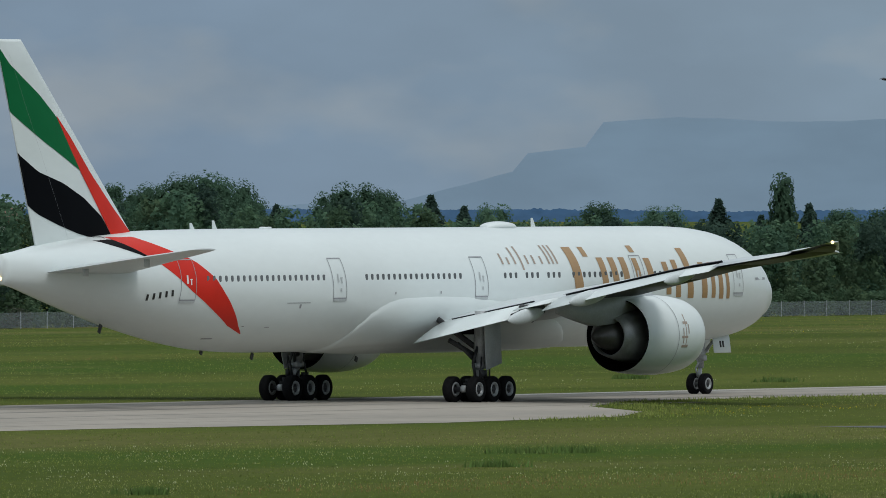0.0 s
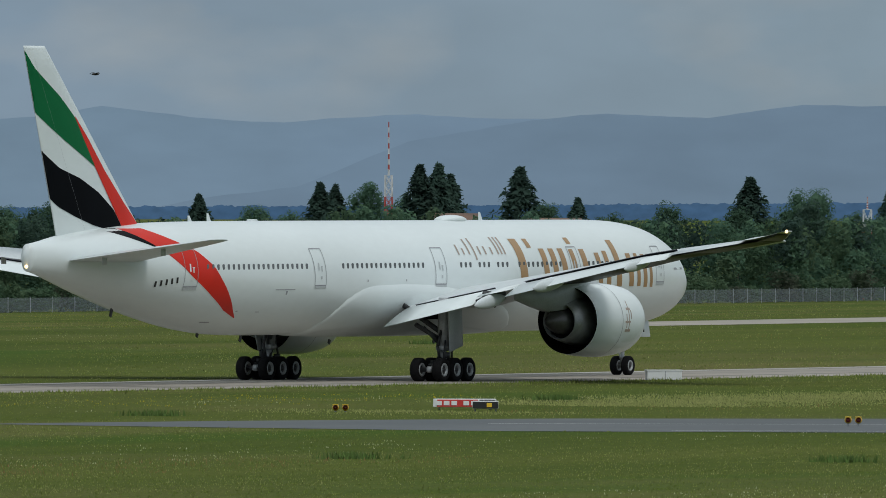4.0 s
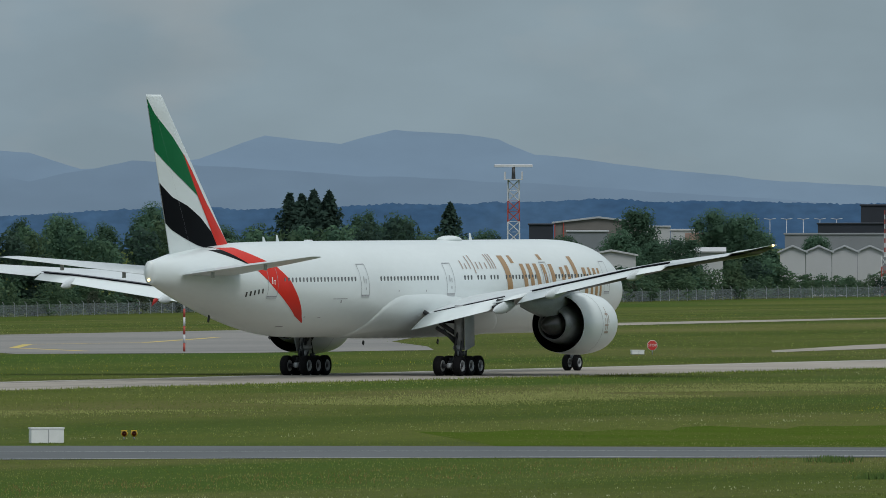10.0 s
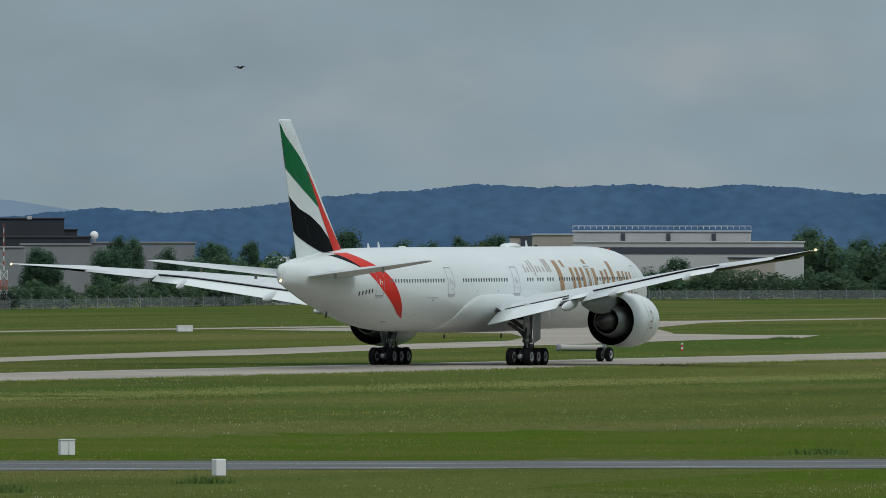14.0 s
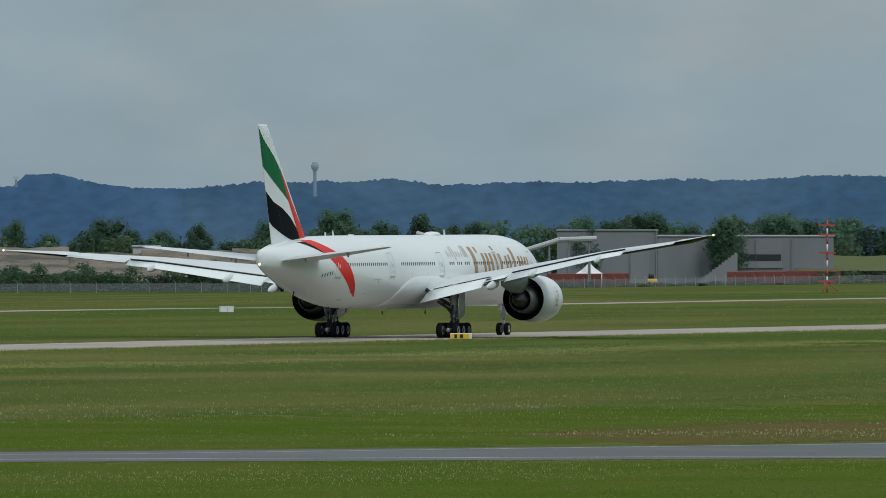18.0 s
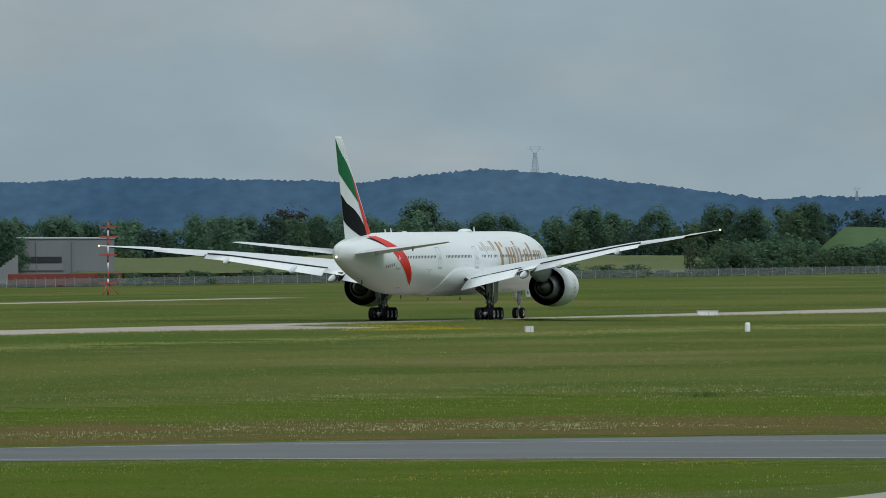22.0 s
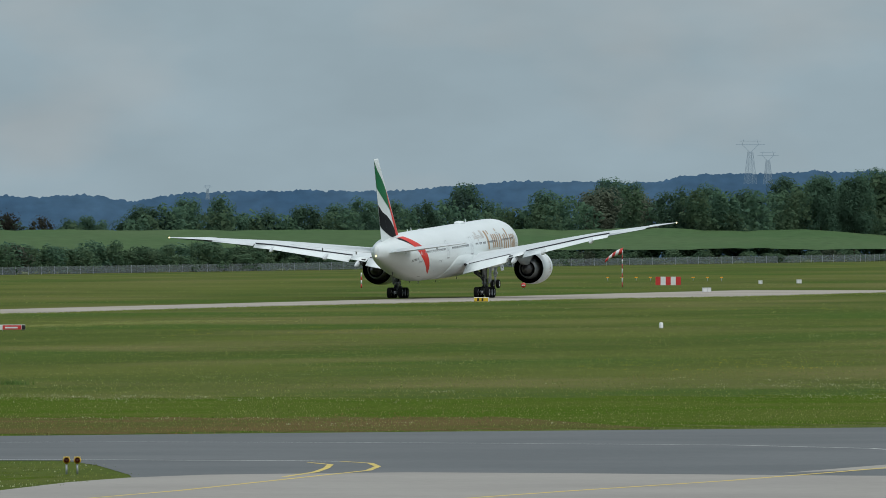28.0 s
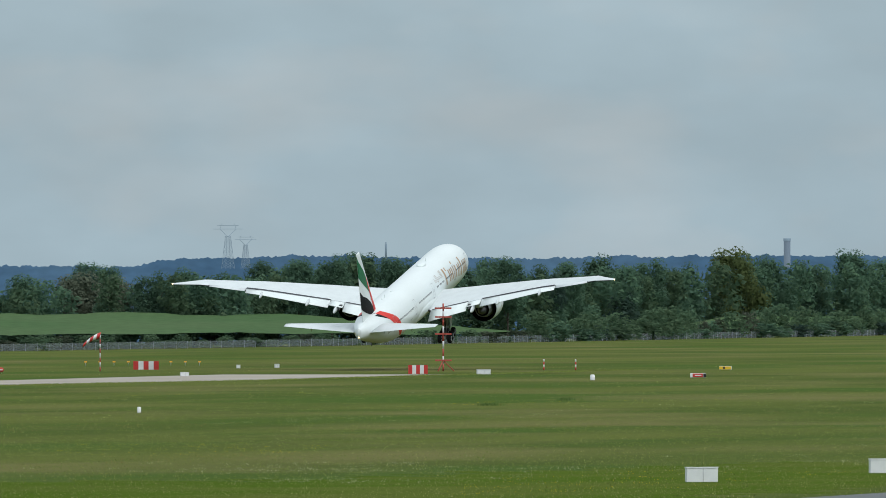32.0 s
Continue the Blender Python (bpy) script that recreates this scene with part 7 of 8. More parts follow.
# far steel and concrete: haze painted in as pale blue and a glow
HAZEBLUE = material("hazy_steel", (0.13, 0.18, 0.225), 1.0, vary=0.05, emit=0.45)
HAZEPALE = material("hazy_pale_concrete", (0.125, 0.165, 0.215), 1.0, vary=0.05, emit=0.45)


def pylon(az, el_top, el_base, dist, label, arms=2):
    x, y = polar(az, dist)
    base, top = rise(el_base, dist), rise(el_top, dist)
    h = top - base
    p = thing("power_pylon", x, y, base, -az + 25, label, "pylon", "pylons on the hill")
    bm = bmesh.new()
    lattice(bm, bm, h * 0.72, h * 0.22, h * 0.09, 6, 0.045)
    part("lattice_body", bm, HAZEBLUE, p, smooth=False)
    for s in (-1, 1):
        bm = bmesh.new()
        tube(bm, (0, 0, h * 0.70), (s * h * 0.2, 0, h * 0.88), 0.05, seg=4)
        tube(bm, (s * h * 0.2, 0, h * 0.88), (s * h * 0.16, 0, h), 0.045, seg=4)
        part("fork", bm, HAZEBLUE, p, smooth=False)
    for k in range(arms):
        bm = bmesh.new()
        z = h * (0.88 + 0.08 * k)
        tube(bm, (-h * 0.36 + 0.1 * k * h, 0, z), (h * 0.36 - 0.1 * k * h, 0, z), 0.05, seg=4)
        part("crossarm", bm, HAZEBLUE, p, smooth=False)


pylon(74.787, 0.173, 0.085, 4890, "hazy lattice power pylon on the hilltop")
pylon(75.849, 0.034, -0.01, 4890, "hazy power pylon behind the ridge")
pylon(76.726, 0.047, 0.0, 4890, "hazy power pylon behind the woods")
pylon(78.517, 0.198, 0.05, 4890, "tall hazy lattice power pylon above the woods")
pylon(78.575, 0.158, 0.05, 4890, "second hazy power pylon beside a taller one")
pylon(70.70, 0.065, 0.03, 4890, "small hazy power pylon on the ridge")
# control tower far on the hill
x, y = polar(71.686, 4880)
ct = thing("control_tower", x, y, rise(0.0, 4880), -71.686, "hazy pale tower with a wide top on the hill", "tower")
hh = rise(0.112, 4880) - rise(0.0, 4880)
part("shaft", lathe([(0, 0.5), (hh * 0.8, 0.45)], (0, 0, 0), 14, "z"), HAZEPALE, ct)
part("cab", lathe([(hh * 0.74, 0.5), (hh * 0.83, 1.0), (hh * 0.93, 1.15), (hh * 0.94, 0.8), (hh, 0.7)], (0, 0, 0), 14, "z"), HAZEBLUE, ct)
x, y = polar(80.362, 4870)
wt = thing("water_tower", x, y, rise(0.05, 4870), 0, "hazy grey water tower above the trees", "tower")
hh = rise(0.147, 4870) - rise(0.05, 4870)
part("shaft", lathe([(0, 0.95), (hh * 0.9, 0.95)], (0, 0, 0), 16, "z"), HAZEPALE, wt)
part("tank_rim", lathe([(hh * 0.9, 1.05), (hh, 1.05), (hh, 0.1)], (0, 0, 0), 16, "z"), HAZEBLUE, wt)
x, y = polar(79.038, 4850)
ra = thing("relay_mast", x, y, rise(0.08, 4850), 0, "hazy cluster of relay antennas above the woods", "mast")
hh = rise(0.14, 4850) - rise(0.08, 4850)
for dx in (-0.9, -0.3, 0.3, 0.9):
    bm = bmesh.new()
    tube(bm, (dx, dx * 0.4, 0), (dx, dx * 0.4, hh * (1 - abs(dx) * 0.2)), 0.12, seg=5)
    part("antenna", bm, HAZEBLUE, ra)
x, y = polar(67.872, fence_dist(68.028) + 219.5)
ball = thing("radome_ball", x, y, rise(-0.137, fence_dist(68.028) + 216) + 0.3, 0, "white spherical radome on the factory roof", "radome")
bm = bmesh.new()
bmesh.ops.create_uvsphere(bm, u_segments=20, v_segments=12, radius=0.75, matrix=Matrix.Translation((0, 0, 1.1)))
part("sphere", bm, SIGNWHITE, ball)
bm = bmesh.new()
tube(bm, (0, 0, 0), (0, 0, 0.6), 0.3, 0.3, 10)
part("stand", bm, GALV, ball)
for i in range(8):
    a = 67.03 + 0.055 * i
    d0 = fence_dist(a) + 300
    x, y = polar(a, d0)
    sl = thing("street_lamp", x, y, ground_z(y), -a, "thin grey street lamp with two arms", "lamp", "car park lamps")
    hh = rise(-0.101, d0) - ground_z(y)
    bm = bmesh.new()
    tube(bm, (0, 0, 0), (0, 0, hh), 0.1, 0.07, 6)
    part("pole", bm, GALV, sl)
    bm = bmesh.new()
    tube(bm, (-1.0, 0, hh + 0.15), (0, 0, hh), 0.07, seg=5)
    tube(bm, (0, 0, hh), (1.0, 0, hh + 0.15), 0.07, seg=5)
    part("arm", bm, GALV, sl)


# ---- signs, marker boxes and lights in the grass ----
def sign_board(x, y, w, h, panels, label, name="taxiway_sign", face=None, depth=0.35, legs=True, bars=()):
    """A low board on feet. panels: (from, to, material) along its width."""
    face = math.degrees(math.atan2(x, y)) if face is None else face
    s = thing(name, x, y, ground_z(y), -face, label, "sign")
    lift = 0.12 if legs else 0.0
    bm = bmesh.new()
    box(bm, 0, depth / 2, lift + h / 2, w, depth, h, bevel=0.03)
    part("housing", bm, SIGNWHITE, s, smooth=False)
    for a, b, mat in panels:
        bm = bmesh.new()
        box(bm, w * ((a + b) / 2 - 0.5), -0.012, lift + h * 0.5, w * (b - a) * 0.98, 0.03, h * 0.84)
        part("face_panel", bm, mat, s, smooth=False)
    for a, b, lo, hi, mat in bars:
        bm = bmesh.new()
        box(bm, w * ((a + b) / 2 - 0.5), -0.034, lift + h * (lo + hi) / 2, w * (b - a), 0.016, h * (hi - lo))
        part("marking_bar", bm, mat, s, smooth=False)
    if legs:
        for k in (-0.4, 0.4):
            bm = bmesh.new()
            tube(bm, (w * k, depth / 2, 0), (w * k, depth / 2, lift + 0.05), 0.05, seg=6)
            part("leg", bm, GALV, s)
    return s


TEXTBARS = ((0.05, 0.14, 0.25, 0.75, SIGNWHITE), (0.17, 0.26, 0.25, 0.75, SIGNWHITE), (0.29, 0.38, 0.25, 0.75, SIGNWHITE), (0.48, 0.57, 0.25, 0.75, SIGNWHITE), (0.60, 0.68, 0.25, 0.75, SIGNWHITE))
sign_board(744, 405.5, 3.09, 0.42, ((0.06, 0.72, SIGNRED), (0.73, 0.99, SIGNBLACK)), "red holding-point sign with a black end panel", bars=TEXTBARS)
sign_board(739.5, 401.9, 1.25, 0.40, ((0.0, 1.0, SIGNBLACK),), "small black and yellow taxiway sign", bars=((0.55, 0.75, 0.25, 0.75, SIGNYELLOW),))
sign_board(1081.5, 611.7, 1.1, 0.5, ((0.0, 0.8, SIGNYELLOW),), "small yellow taxiway sign", bars=((0.1, 0.25, 0.2, 0.8, SIGNBLACK), (0.4, 0.5, 0.2, 0.8, SIGNBLACK)))
sign_board(1398, 449.7, 1.85, 0.5, ((0.0, 0.9, SIGNYELLOW),), "yellow taxiway sign beside the runway", bars=((0.2, 0.32, 0.2, 0.8, SIGNBLACK), (0.45, 0.6, 0.2, 0.8, SIGNBLACK)))
sign_board(1559.3, 386.4, 2.35, 0.48, ((0.1, 0.85, SIGNRED), (0.86, 1.0, SIGNBLACK)), "low red sign with a black end panel", bars=((0.2, 0.7, 0.3, 0.6, SIGNWHITE),))
sign_board(1998, 438.2, 1.75, 0.52, ((0.0, 0.95, SIGNYELLOW),), "yellow sign beside the far runway", bars=((0.2, 0.34, 0.2, 0.8, SIGNBLACK), (0.5, 0.62, 0.2, 0.8, SIGNBLACK)))
sign_board(2185, 382.6, 2.05, 0.55, ((0.15, 0.8, SIGNRED), (0.82, 1.0, SIGNBLACK)), "distant low red sign", bars=((0.3, 0.7, 0.35, 0.6, SIGNWHITE),))
sign_board(2382.4, 413.3, 1.75, 0.5, ((0.0, 0.95, SIGNYELLOW),), "distant yellow sign in the grass", bars=((0.3, 0.45, 0.2, 0.8, SIGNBLACK),))
sign_board(1215.5, 525.5, 0.75, 0.4, ((0.0, 0.6, SIGNRED), (0.6, 1.0, SIGNWHITE)), "small red and white sign by the exit taxiway", bars=((0.1, 0.5, 0.35, 0.6, SIGNWHITE),))


def marker_box(x, y, w, h, label, d=0.8, group="marker boxes", bright=True):
    s = thing("marker_box", x, y, ground_z(y), -math.degrees(math.atan2(x, y)) + 8, label, "box", group)
    bm = bmesh.new()
    box(bm, 0, d / 2, h / 2, w, d, h, bevel=0.03)
    part("cabinet", bm, SIGNWHITE, s, smooth=False)
    bm = bmesh.new()
    box(bm, 0, d / 2, h + 0.03, w * 1.04, d * 1.06, 0.06)
    part("lid", bm, SIGNWHITE, s, smooth=False)
    bm = bmesh.new()
    box(bm, 0.05, -0.008, h * 0.5, 0.025, 0.02, h * 0.9)
    part("door_seam", bm, SEAM, s, smooth=False)
    return s


for x, y, w, h, lab in ((851.4, 451.4, 1.95, 0.52, "low white cabinet at the runway edge"), (755.6, 355.4, 1.6, 0.70, "white equipment cabinet in the grass"), (773.3, 315.8, 0.71, 0.72, "square white cabinet in the grass"),
                        (1250.5, 606.1, 1.36, 0.55, "low white cabinet by the far taxiway"), (1515.3, 606.9, 1.43, 0.55, "low white cabinet by the far taxiway"), (1729, 582, 1.42, 0.6, "low white cabinet by the far taxiway"),
                        (1521.2, 414.2, 0.72, 0.52, "small white marker box"), (1735.3, 453.4, 2.1, 0.48, "low white cabinet at the runway edge"), (2236.3, 460.1, 1.1, 0.5, "small white cabinet at the runway edge"),
                        (2446.2, 495.4, 0.5, 0.45, "small white box beyond the runway"), (2463.5, 493.2, 0.65, 0.5, "small white box beyond the runway"), (2281.1, 428.5, 1.8, 0.6, "low white cabinet in the grass"),
                        (1045.4, 182.8, 1.93, 0.88, "white equipment cabinet near the taxiway"), (1095.9, 179.7, 2.03, 0.88, "white equipment cabinet near the taxiway")):
    marker_box(x, y, w, h, lab)
for x, y, w, h in ((1530.6, 396.2, 0.5, 0.84), (1607.7, 335.2, 0.38, 0.54), (2147.4, 389.5, 0.62, 0.7)):
    s = thing("marker_post", x, y, 0, 10, "stubby white marker post with a rounded cap", "post", "marker posts")
    part("post_body", lathe([(0, w / 2), (h * 0.85, w / 2), (h, w * 0.3), (h, 0.01)], (0, 0, 0), 14, "z"), SIGNWHITE, s)
    bm = bmesh.new()
    box(bm, 0, -w / 2 - 0.005, h * 0.4, w * 0.5, 0.02, 0.08)
    part("plate", bm, SEAM, s, smooth=False)
# black and yellow location marker
lm = thing("location_marker", 717.4, 285.6, 0, -68 + 25, "white box marker with a black and yellow face", "sign")
bm = bmesh.new()
box(bm, 0, 0.25, 0.38, 0.5, 0.5, 0.76, bevel=0.03)
part("housing", bm, SIGNWHITE, lm, smooth=False)
bm = bmesh.new()
box(bm, 0.256, 0.25, 0.38, 0.03, 0.42, 0.66)
part("face_panel", bm, SIGNBLACK, lm, smooth=False)
bm = bmesh.new()
box(bm, 0.275, 0.25, 0.38, 0.014, 0.12, 0.4)
part("marking_bar", bm, SIGNYELLOW, lm, smooth=False)


def guard_lights(x, y, face, label, tall=0.35, size=0.17):
    """A pair of round amber guard lights on short posts."""
    g = thing("guard_lights", x, y, 0, -face, label, "light", "runway guard lights")
    for s in (-1, 1):
        bm = bmesh.new()
        tube(bm, (s * 0.24, 0, 0), (s * 0.24, 0, tall), 0.045, seg=8)
        part("post", bm, GALV, g)
        part("lamp_head", lathe([(-0.12, size * 0.75), (-0.02, size), (0.10, size * 0.95), (0.22, size * 0.5), (0.24, 0.01)], (s * 0.24, 0, tall + size), 16, "y"), SIGNYELLOW, g, "round yellow lamp housing")
        part("lens", lathe([(-0.125, 0.01), (-0.122, size * 0.62), (-0.10, size * 0.66)], (s * 0.24, 0, tall + size), 16, "y"), LENSRED, g, "dark red lens")
        bm = bmesh.new()
        box(bm, s * 0.24, -0.2, tall + size * 1.85, size * 1.7, 0.24, 0.03)
        part("visor", bm, SIGNYELLOW, g, smooth=False)


LENSRED = material("dark_red_lens", (0.12, 0.012, 0.006), 0.25, vary=0.1)
for x, y, a, lab, tall in ((734.2, 407.0, 61, "pair of dark amber guard lights in the grass", 0.05), (710.2, 366.7, 63, "pair of yellow guard lights beside yellow flowers", 0.1), (768.8, 357.2, 65, "pair of amber guard lights in the grass", 0.12), (748.2, 182.7, 76, "pair of yellow guard lights on posts at the grass tip", 0.45)):
    guard_lights(x, y, a, lab, tall)


def windsock(x, y, h, az, blow, label):
    """Pole with red and white bands and a drooping striped sleeve."""
    w = thing("windsock", x, y, ground_z(y), -az, label, "windsock")
    n = 8
    for i in range(n):
        bm = bmesh.new()
        tube(bm, (0, 0, h * i / n), (0, 0, h * (i + 1) / n), 0.09, 0.085, 8)
        part("pole_section", bm, MASTWHITE if i % 2 else MASTRED, w)
    length = 2.6
    for i in range(5):
        rings = []
        for k in (0, 1):
            s = (i + k) / 5
            cx, cz = blow * length * s * 0.92, h - 0.1 - 0.55 * length * s * (0.4 + 0.6 * s)
            r = 0.48 - 0.2 * s
            rings.append([(cx + 0.3 * r * math.sin(a), r * math.cos(a), cz + r * math.sin(a)) for a in (2 * math.pi * j / 14 for j in range(14))])
        part("sleeve_band", loft(rings, True, False), SIGNRED if i % 2 == 0 else SIGNWHITE, w)


windsock(1186.5, 546.7, 5.2, 65, -1, "red and white windsock on a striped pole")
windsock(2364.4, 498.5, 5.1, 78, -1, "red and white windsock beyond the runway end")
# red and white barrier blocks near the runway end
for x, y, w in ((2412.1, 501.9, 3.6), (2295.8, 440.3, 2.6)):
    s = thing("striped_barrier", x, y, 0, -78, "red and white striped barrier block", "barrier", "striped barriers")
    n = 5
    for i in range(n):
        bm = bmesh.new()
        box(bm, w * ((i + 0.5) / n - 0.5), 0, 0.6, w / n, 0.8, 1.2)
        part("stripe_block", bm, SIGNRED if i % 2 == 0 else SIGNWHITE, s, smooth=False)
for i in range(9):
    s = thing("approach_light", 2527 + 0.3 * i, 535 - 2.1 * i, 0, -78, "small orange approach light on a stake", "light", "approach lights")
    bm = bmesh.new()
    tube(bm, (0, 0, 0), (0, 0, 0.5), 0.05, seg=6)
    part("stake", bm, GALV, s)
    bm = bmesh.new()
    box(bm, 0, 0, 0.56, 0.42, 0.2, 0.15, bevel=0.03)
    part("lamp_bar", bm, AMBER, s, smooth=False)
for x, y, h in ((2332, 528.4, 2.1), (2399.6, 442.2, 1.5), (2399.3, 437.6, 1.5), (1332.7, 490, 0.7)):
    s = thing("striped_stake", x, y, 0, 0, "thin red and white stake", "stake", "striped stakes")
    for i in range(4):
        bm = bmesh.new()
        tube(bm, (0, 0, h * i / 4), (0, 0, h * (i + 1) / 4), 0.1, 0.1, 8)
        part("stake_band", bm, SIGNWHITE if i % 2 else SIGNRED, s)
stop = thing("stop_sign", 1175.1, 503.5, 0, -66.8, "red octagonal stop sign with white letters", "sign")
bm = bmesh.new()
tube(bm, (0, 0.05, 0), (0, 0.05, 0.45), 0.04, seg=6)
part("post", bm, GALV, stop)
for r, y0, mat, name in ((0.40, 0.02, SIGNWHITE, "rim"), (0.365, -0.012, SIGNRED, "plate")):
    bm = bmesh.new()
    bmesh.ops.create_cone(bm, cap_ends=True, segments=8, radius1=r, radius2=r, depth=0.03, matrix=Matrix.Translation((0, y0, 0.68)) @ Matrix.Rotation(radians(90), 4, "X") @ Matrix.Rotation(radians(22.5), 4, "Z"))
    part(name, bm, mat, stop, smooth=False)
words = bpy.data.curves.new("lettering", "FONT")
words.body, words.size, words.align_x, words.align_y, words.extrude = "STOP", 0.27, "CENTER", "CENTER", 0.004
letters = new("lettering", words)
bpy.context.view_layer.update()
flat_words = bpy.data.meshes.new_from_object(letters.evaluated_get(bpy.context.evaluated_depsgraph_get()))
bpy.data.objects.remove(letters)
flat_words.materials.clear()
flat_words.materials.append(SIGNWHITE)
letters = new("lettering", flat_words)
letters.parent = stop
letters.matrix_basis = pose(0, -0.034, 0.68, 90, 0, 0)
letters["label"] = "white stop lettering"
for x, y in ((2298.5, 498.3),):
    s = thing("no_entry_sign", x, y, 0, -math.degrees(math.atan2(x, y)), "round red sign with a white bar", "sign", "round signs")
    bm = bmesh.new()
    tube(bm, (0, 0.05, 0), (0, 0.05, 0.35), 0.04, seg=6)
    part("post", bm, GALV, s)
    part("disc", lathe([(-0.02, 0.01), (-0.02, 0.34), (0.03, 0.34), (0.03, 0.01)], (0, 0, 0.55), 20, "y"), SIGNRED, s)
    bm = bmesh.new()
    box(bm, 0, -0.03, 0.55, 0.44, 0.02, 0.12)
    part("bar", bm, SIGNWHITE, s, smooth=False)
marker_box(1174.8, 504.5, 0.92, 0.28, "low grey cabinet by the exit taxiway")
mb = thing("marker_board", 1173, 557, 0, -64.6, "low red and white marker board by the junction", "sign")
for i, mat in enumerate((SIGNWHITE, SIGNRED, SIGNRED, SIGNWHITE)):
    bm = bmesh.new()
    box(bm, -0.75 + 0.5 * i, 0, 0.28, 0.5, 0.12, 0.36, bevel=0.015)
    part("board_panel", bm, mat, mb, smooth=False)
for s in (-0.7, 0.7):
    bm = bmesh.new()
    tube(bm, (s, 0.1, 0), (s, 0.1, 0.3), 0.04, seg=6)
    part("foot", bm, GALV, mb)
# culvert
cv = thing("culvert_pipe", 1333.5, 499.2, 0, -69, "pale concrete culvert lying in the grass", "culvert")
part("pipe", lathe([(-1.6, 0.26), (1.9, 0.26), (1.9, 0.2), (-1.6, 0.2)], (0, 0, 0.27), 14, "x"), PALEWALL, cv)
bm = bmesh.new()
box(bm, -1.8, 0, 0.28, 0.4, 0.7, 0.56, bevel=0.12)
part("headwall", bm, GREYWALL, cv, smooth=False)


# ---- tufts and flowers in the grass ----
TUFT = leaf_material("grass_tuft", (0.104, 0.148, 0.026), (0.170, 0.194, 0.056), 0.34, 0.1)
STRAW = leaf_material("straw_heads", (0.26, 0.275, 0.10), (0.20, 0.23, 0.07), 0.3, 0.1)
UMBEL = leaf_material("white_umbels", (0.40, 0.42, 0.26), (0.30, 0.34, 0.17), 0.3, 0.1)
BUTTER = leaf_material("yellow_flowers", (0.46, 0.38, 0.02), (0.36, 0.33, 0.03), 0.2, 0.1)
RUST = leaf_material("rusty_sorrel", (0.24, 0.15, 0.065), (0.19, 0.15, 0.055), 0.3, 0.1)
WEED = leaf_material("dark_weeds", (0.055, 0.10, 0.022), (0.075, 0.12, 0.03), 0.25, 0.1)


def runway_edge(x):
    """Where the near verge ends and the runway begins."""
    return float(np.interp(x, [250, 640, 692, 713, 727, 742, 760, 1000, 1160, 1300, 1400, 1522, 1562, 1580, 1592, 1680, 1740, 1808, 1900, 2058, 2146, 2280],
                           [426, 428, 423, 426, 433, 445, 453.5, 450.5, 449, 452, 453, 451, 441, 442, 458, 459, 452, 444, 446, 441, 432, 432]))


def outline_of(ob):
    """The corners of a paved sheet on the plan."""
    return [(v.co.x, v.co.y) for v in ob.data.vertices]


FAR_PAVING = [outline_of(ob) for ob in (taxi_far, link, junction)]


def inside(x, y, line):
    hit = False
    for (x0, y0), (x1, y1) in zip(line, line[1:] + line[:1]):
        if (y0 > y) != (y1 > y) and x < x0 + (y - y0) / (y1 - y0) * (x1 - x0):
            hit = not hit
    return hit


def paved(x, y):
    """On the runway, the taxiway or the apron."""
    if x < 2285:
        near = runway_edge(x)
        if near - 0.3 < y < 472.3:
            return True
    far = float(np.interp(y, [60, 160, 164, 172, 185, 205, 223.5, 239, 248, 262, 281, 292, 312, 336, 354, 368, 388, 397, 402], [1100, 1040, 964, 916, 900, 880, 858, 836, 812, 794, 770, 763, 755, 752, 747, 735, 721, 705, 690]))
    near = float(np.interp(y, [172, 176.5, 178, 179.7, 187.7, 192.5, 205.5, 225.5, 242, 252, 270, 281, 295, 306, 324, 342, 355, 372, 391, 402], [560, 715, 735, 746.6, 773.4, 786.5, 784.8, 779.5, 765, 757, 748, 743, 731, 724, 717, 704, 693, 686, 688, 690]))
    if y < 402 and near - 0.2 < x < far + 0.2:
        return True
    return any(inside(x, y, line) for line in FAR_PAVING)


def scatter(name, n, mat, label, pick, size, spread, height, seed):
    """Upright blades in small clumps; pick(rng) gives a place on the ground."""
    rng = random.Random(seed)
    verts = []
    count = 0
    while count < n:
        x, y = pick(rng)
        if paved(x, y):
            continue
        count += 1
        for i in range(5):
            a = rng.uniform(-2.5, 0.1)
            px, py = x + rng.gauss(0, spread), y + rng.gauss(0, spread)
            s = size * rng.uniform(0.6, 1.4)
            hgt = height * rng.uniform(0.5, 1.3)
            c, d = math.cos(a) * s, math.sin(a) * s
            lx, ly = rng.gauss(0, 0.25) * hgt, rng.gauss(0, 0.25) * hgt
            z = ground_z(py)
            verts += [(px - c, py - d, z), (px + c, py + d, z), (px + lx, py + ly, z + hgt)]
    me = bpy.data.meshes.new(name)
    me.from_pydata(verts, [], np.arange(len(verts)).reshape(-1, 3).tolist())
    me.materials.append(mat)
    me.polygons.foreach_set("use_smooth", [True] * len(me.polygons))
    tilt = np.random.default_rng(seed).normal(size=(len(verts) // 3, 3)) * 0.22 + (0, 0, 1)
    me.normals_split_custom_set_from_vertices(np.repeat(tilt / np.linalg.norm(tilt, axis=1, keepdims=True), 3, 0).tolist())
    ob = new(name, me)
    return tagged(ob, label, "grass", kind="stuff")


def near_field(rng):
    """Grass between the observer and the runway, thinning out with distance."""
    az = rng.uniform(56.9, 80.9)
    d = 12.185 / math.tan(radians(rng.uniform(0.36, 1.13)))
    return polar(az, d)


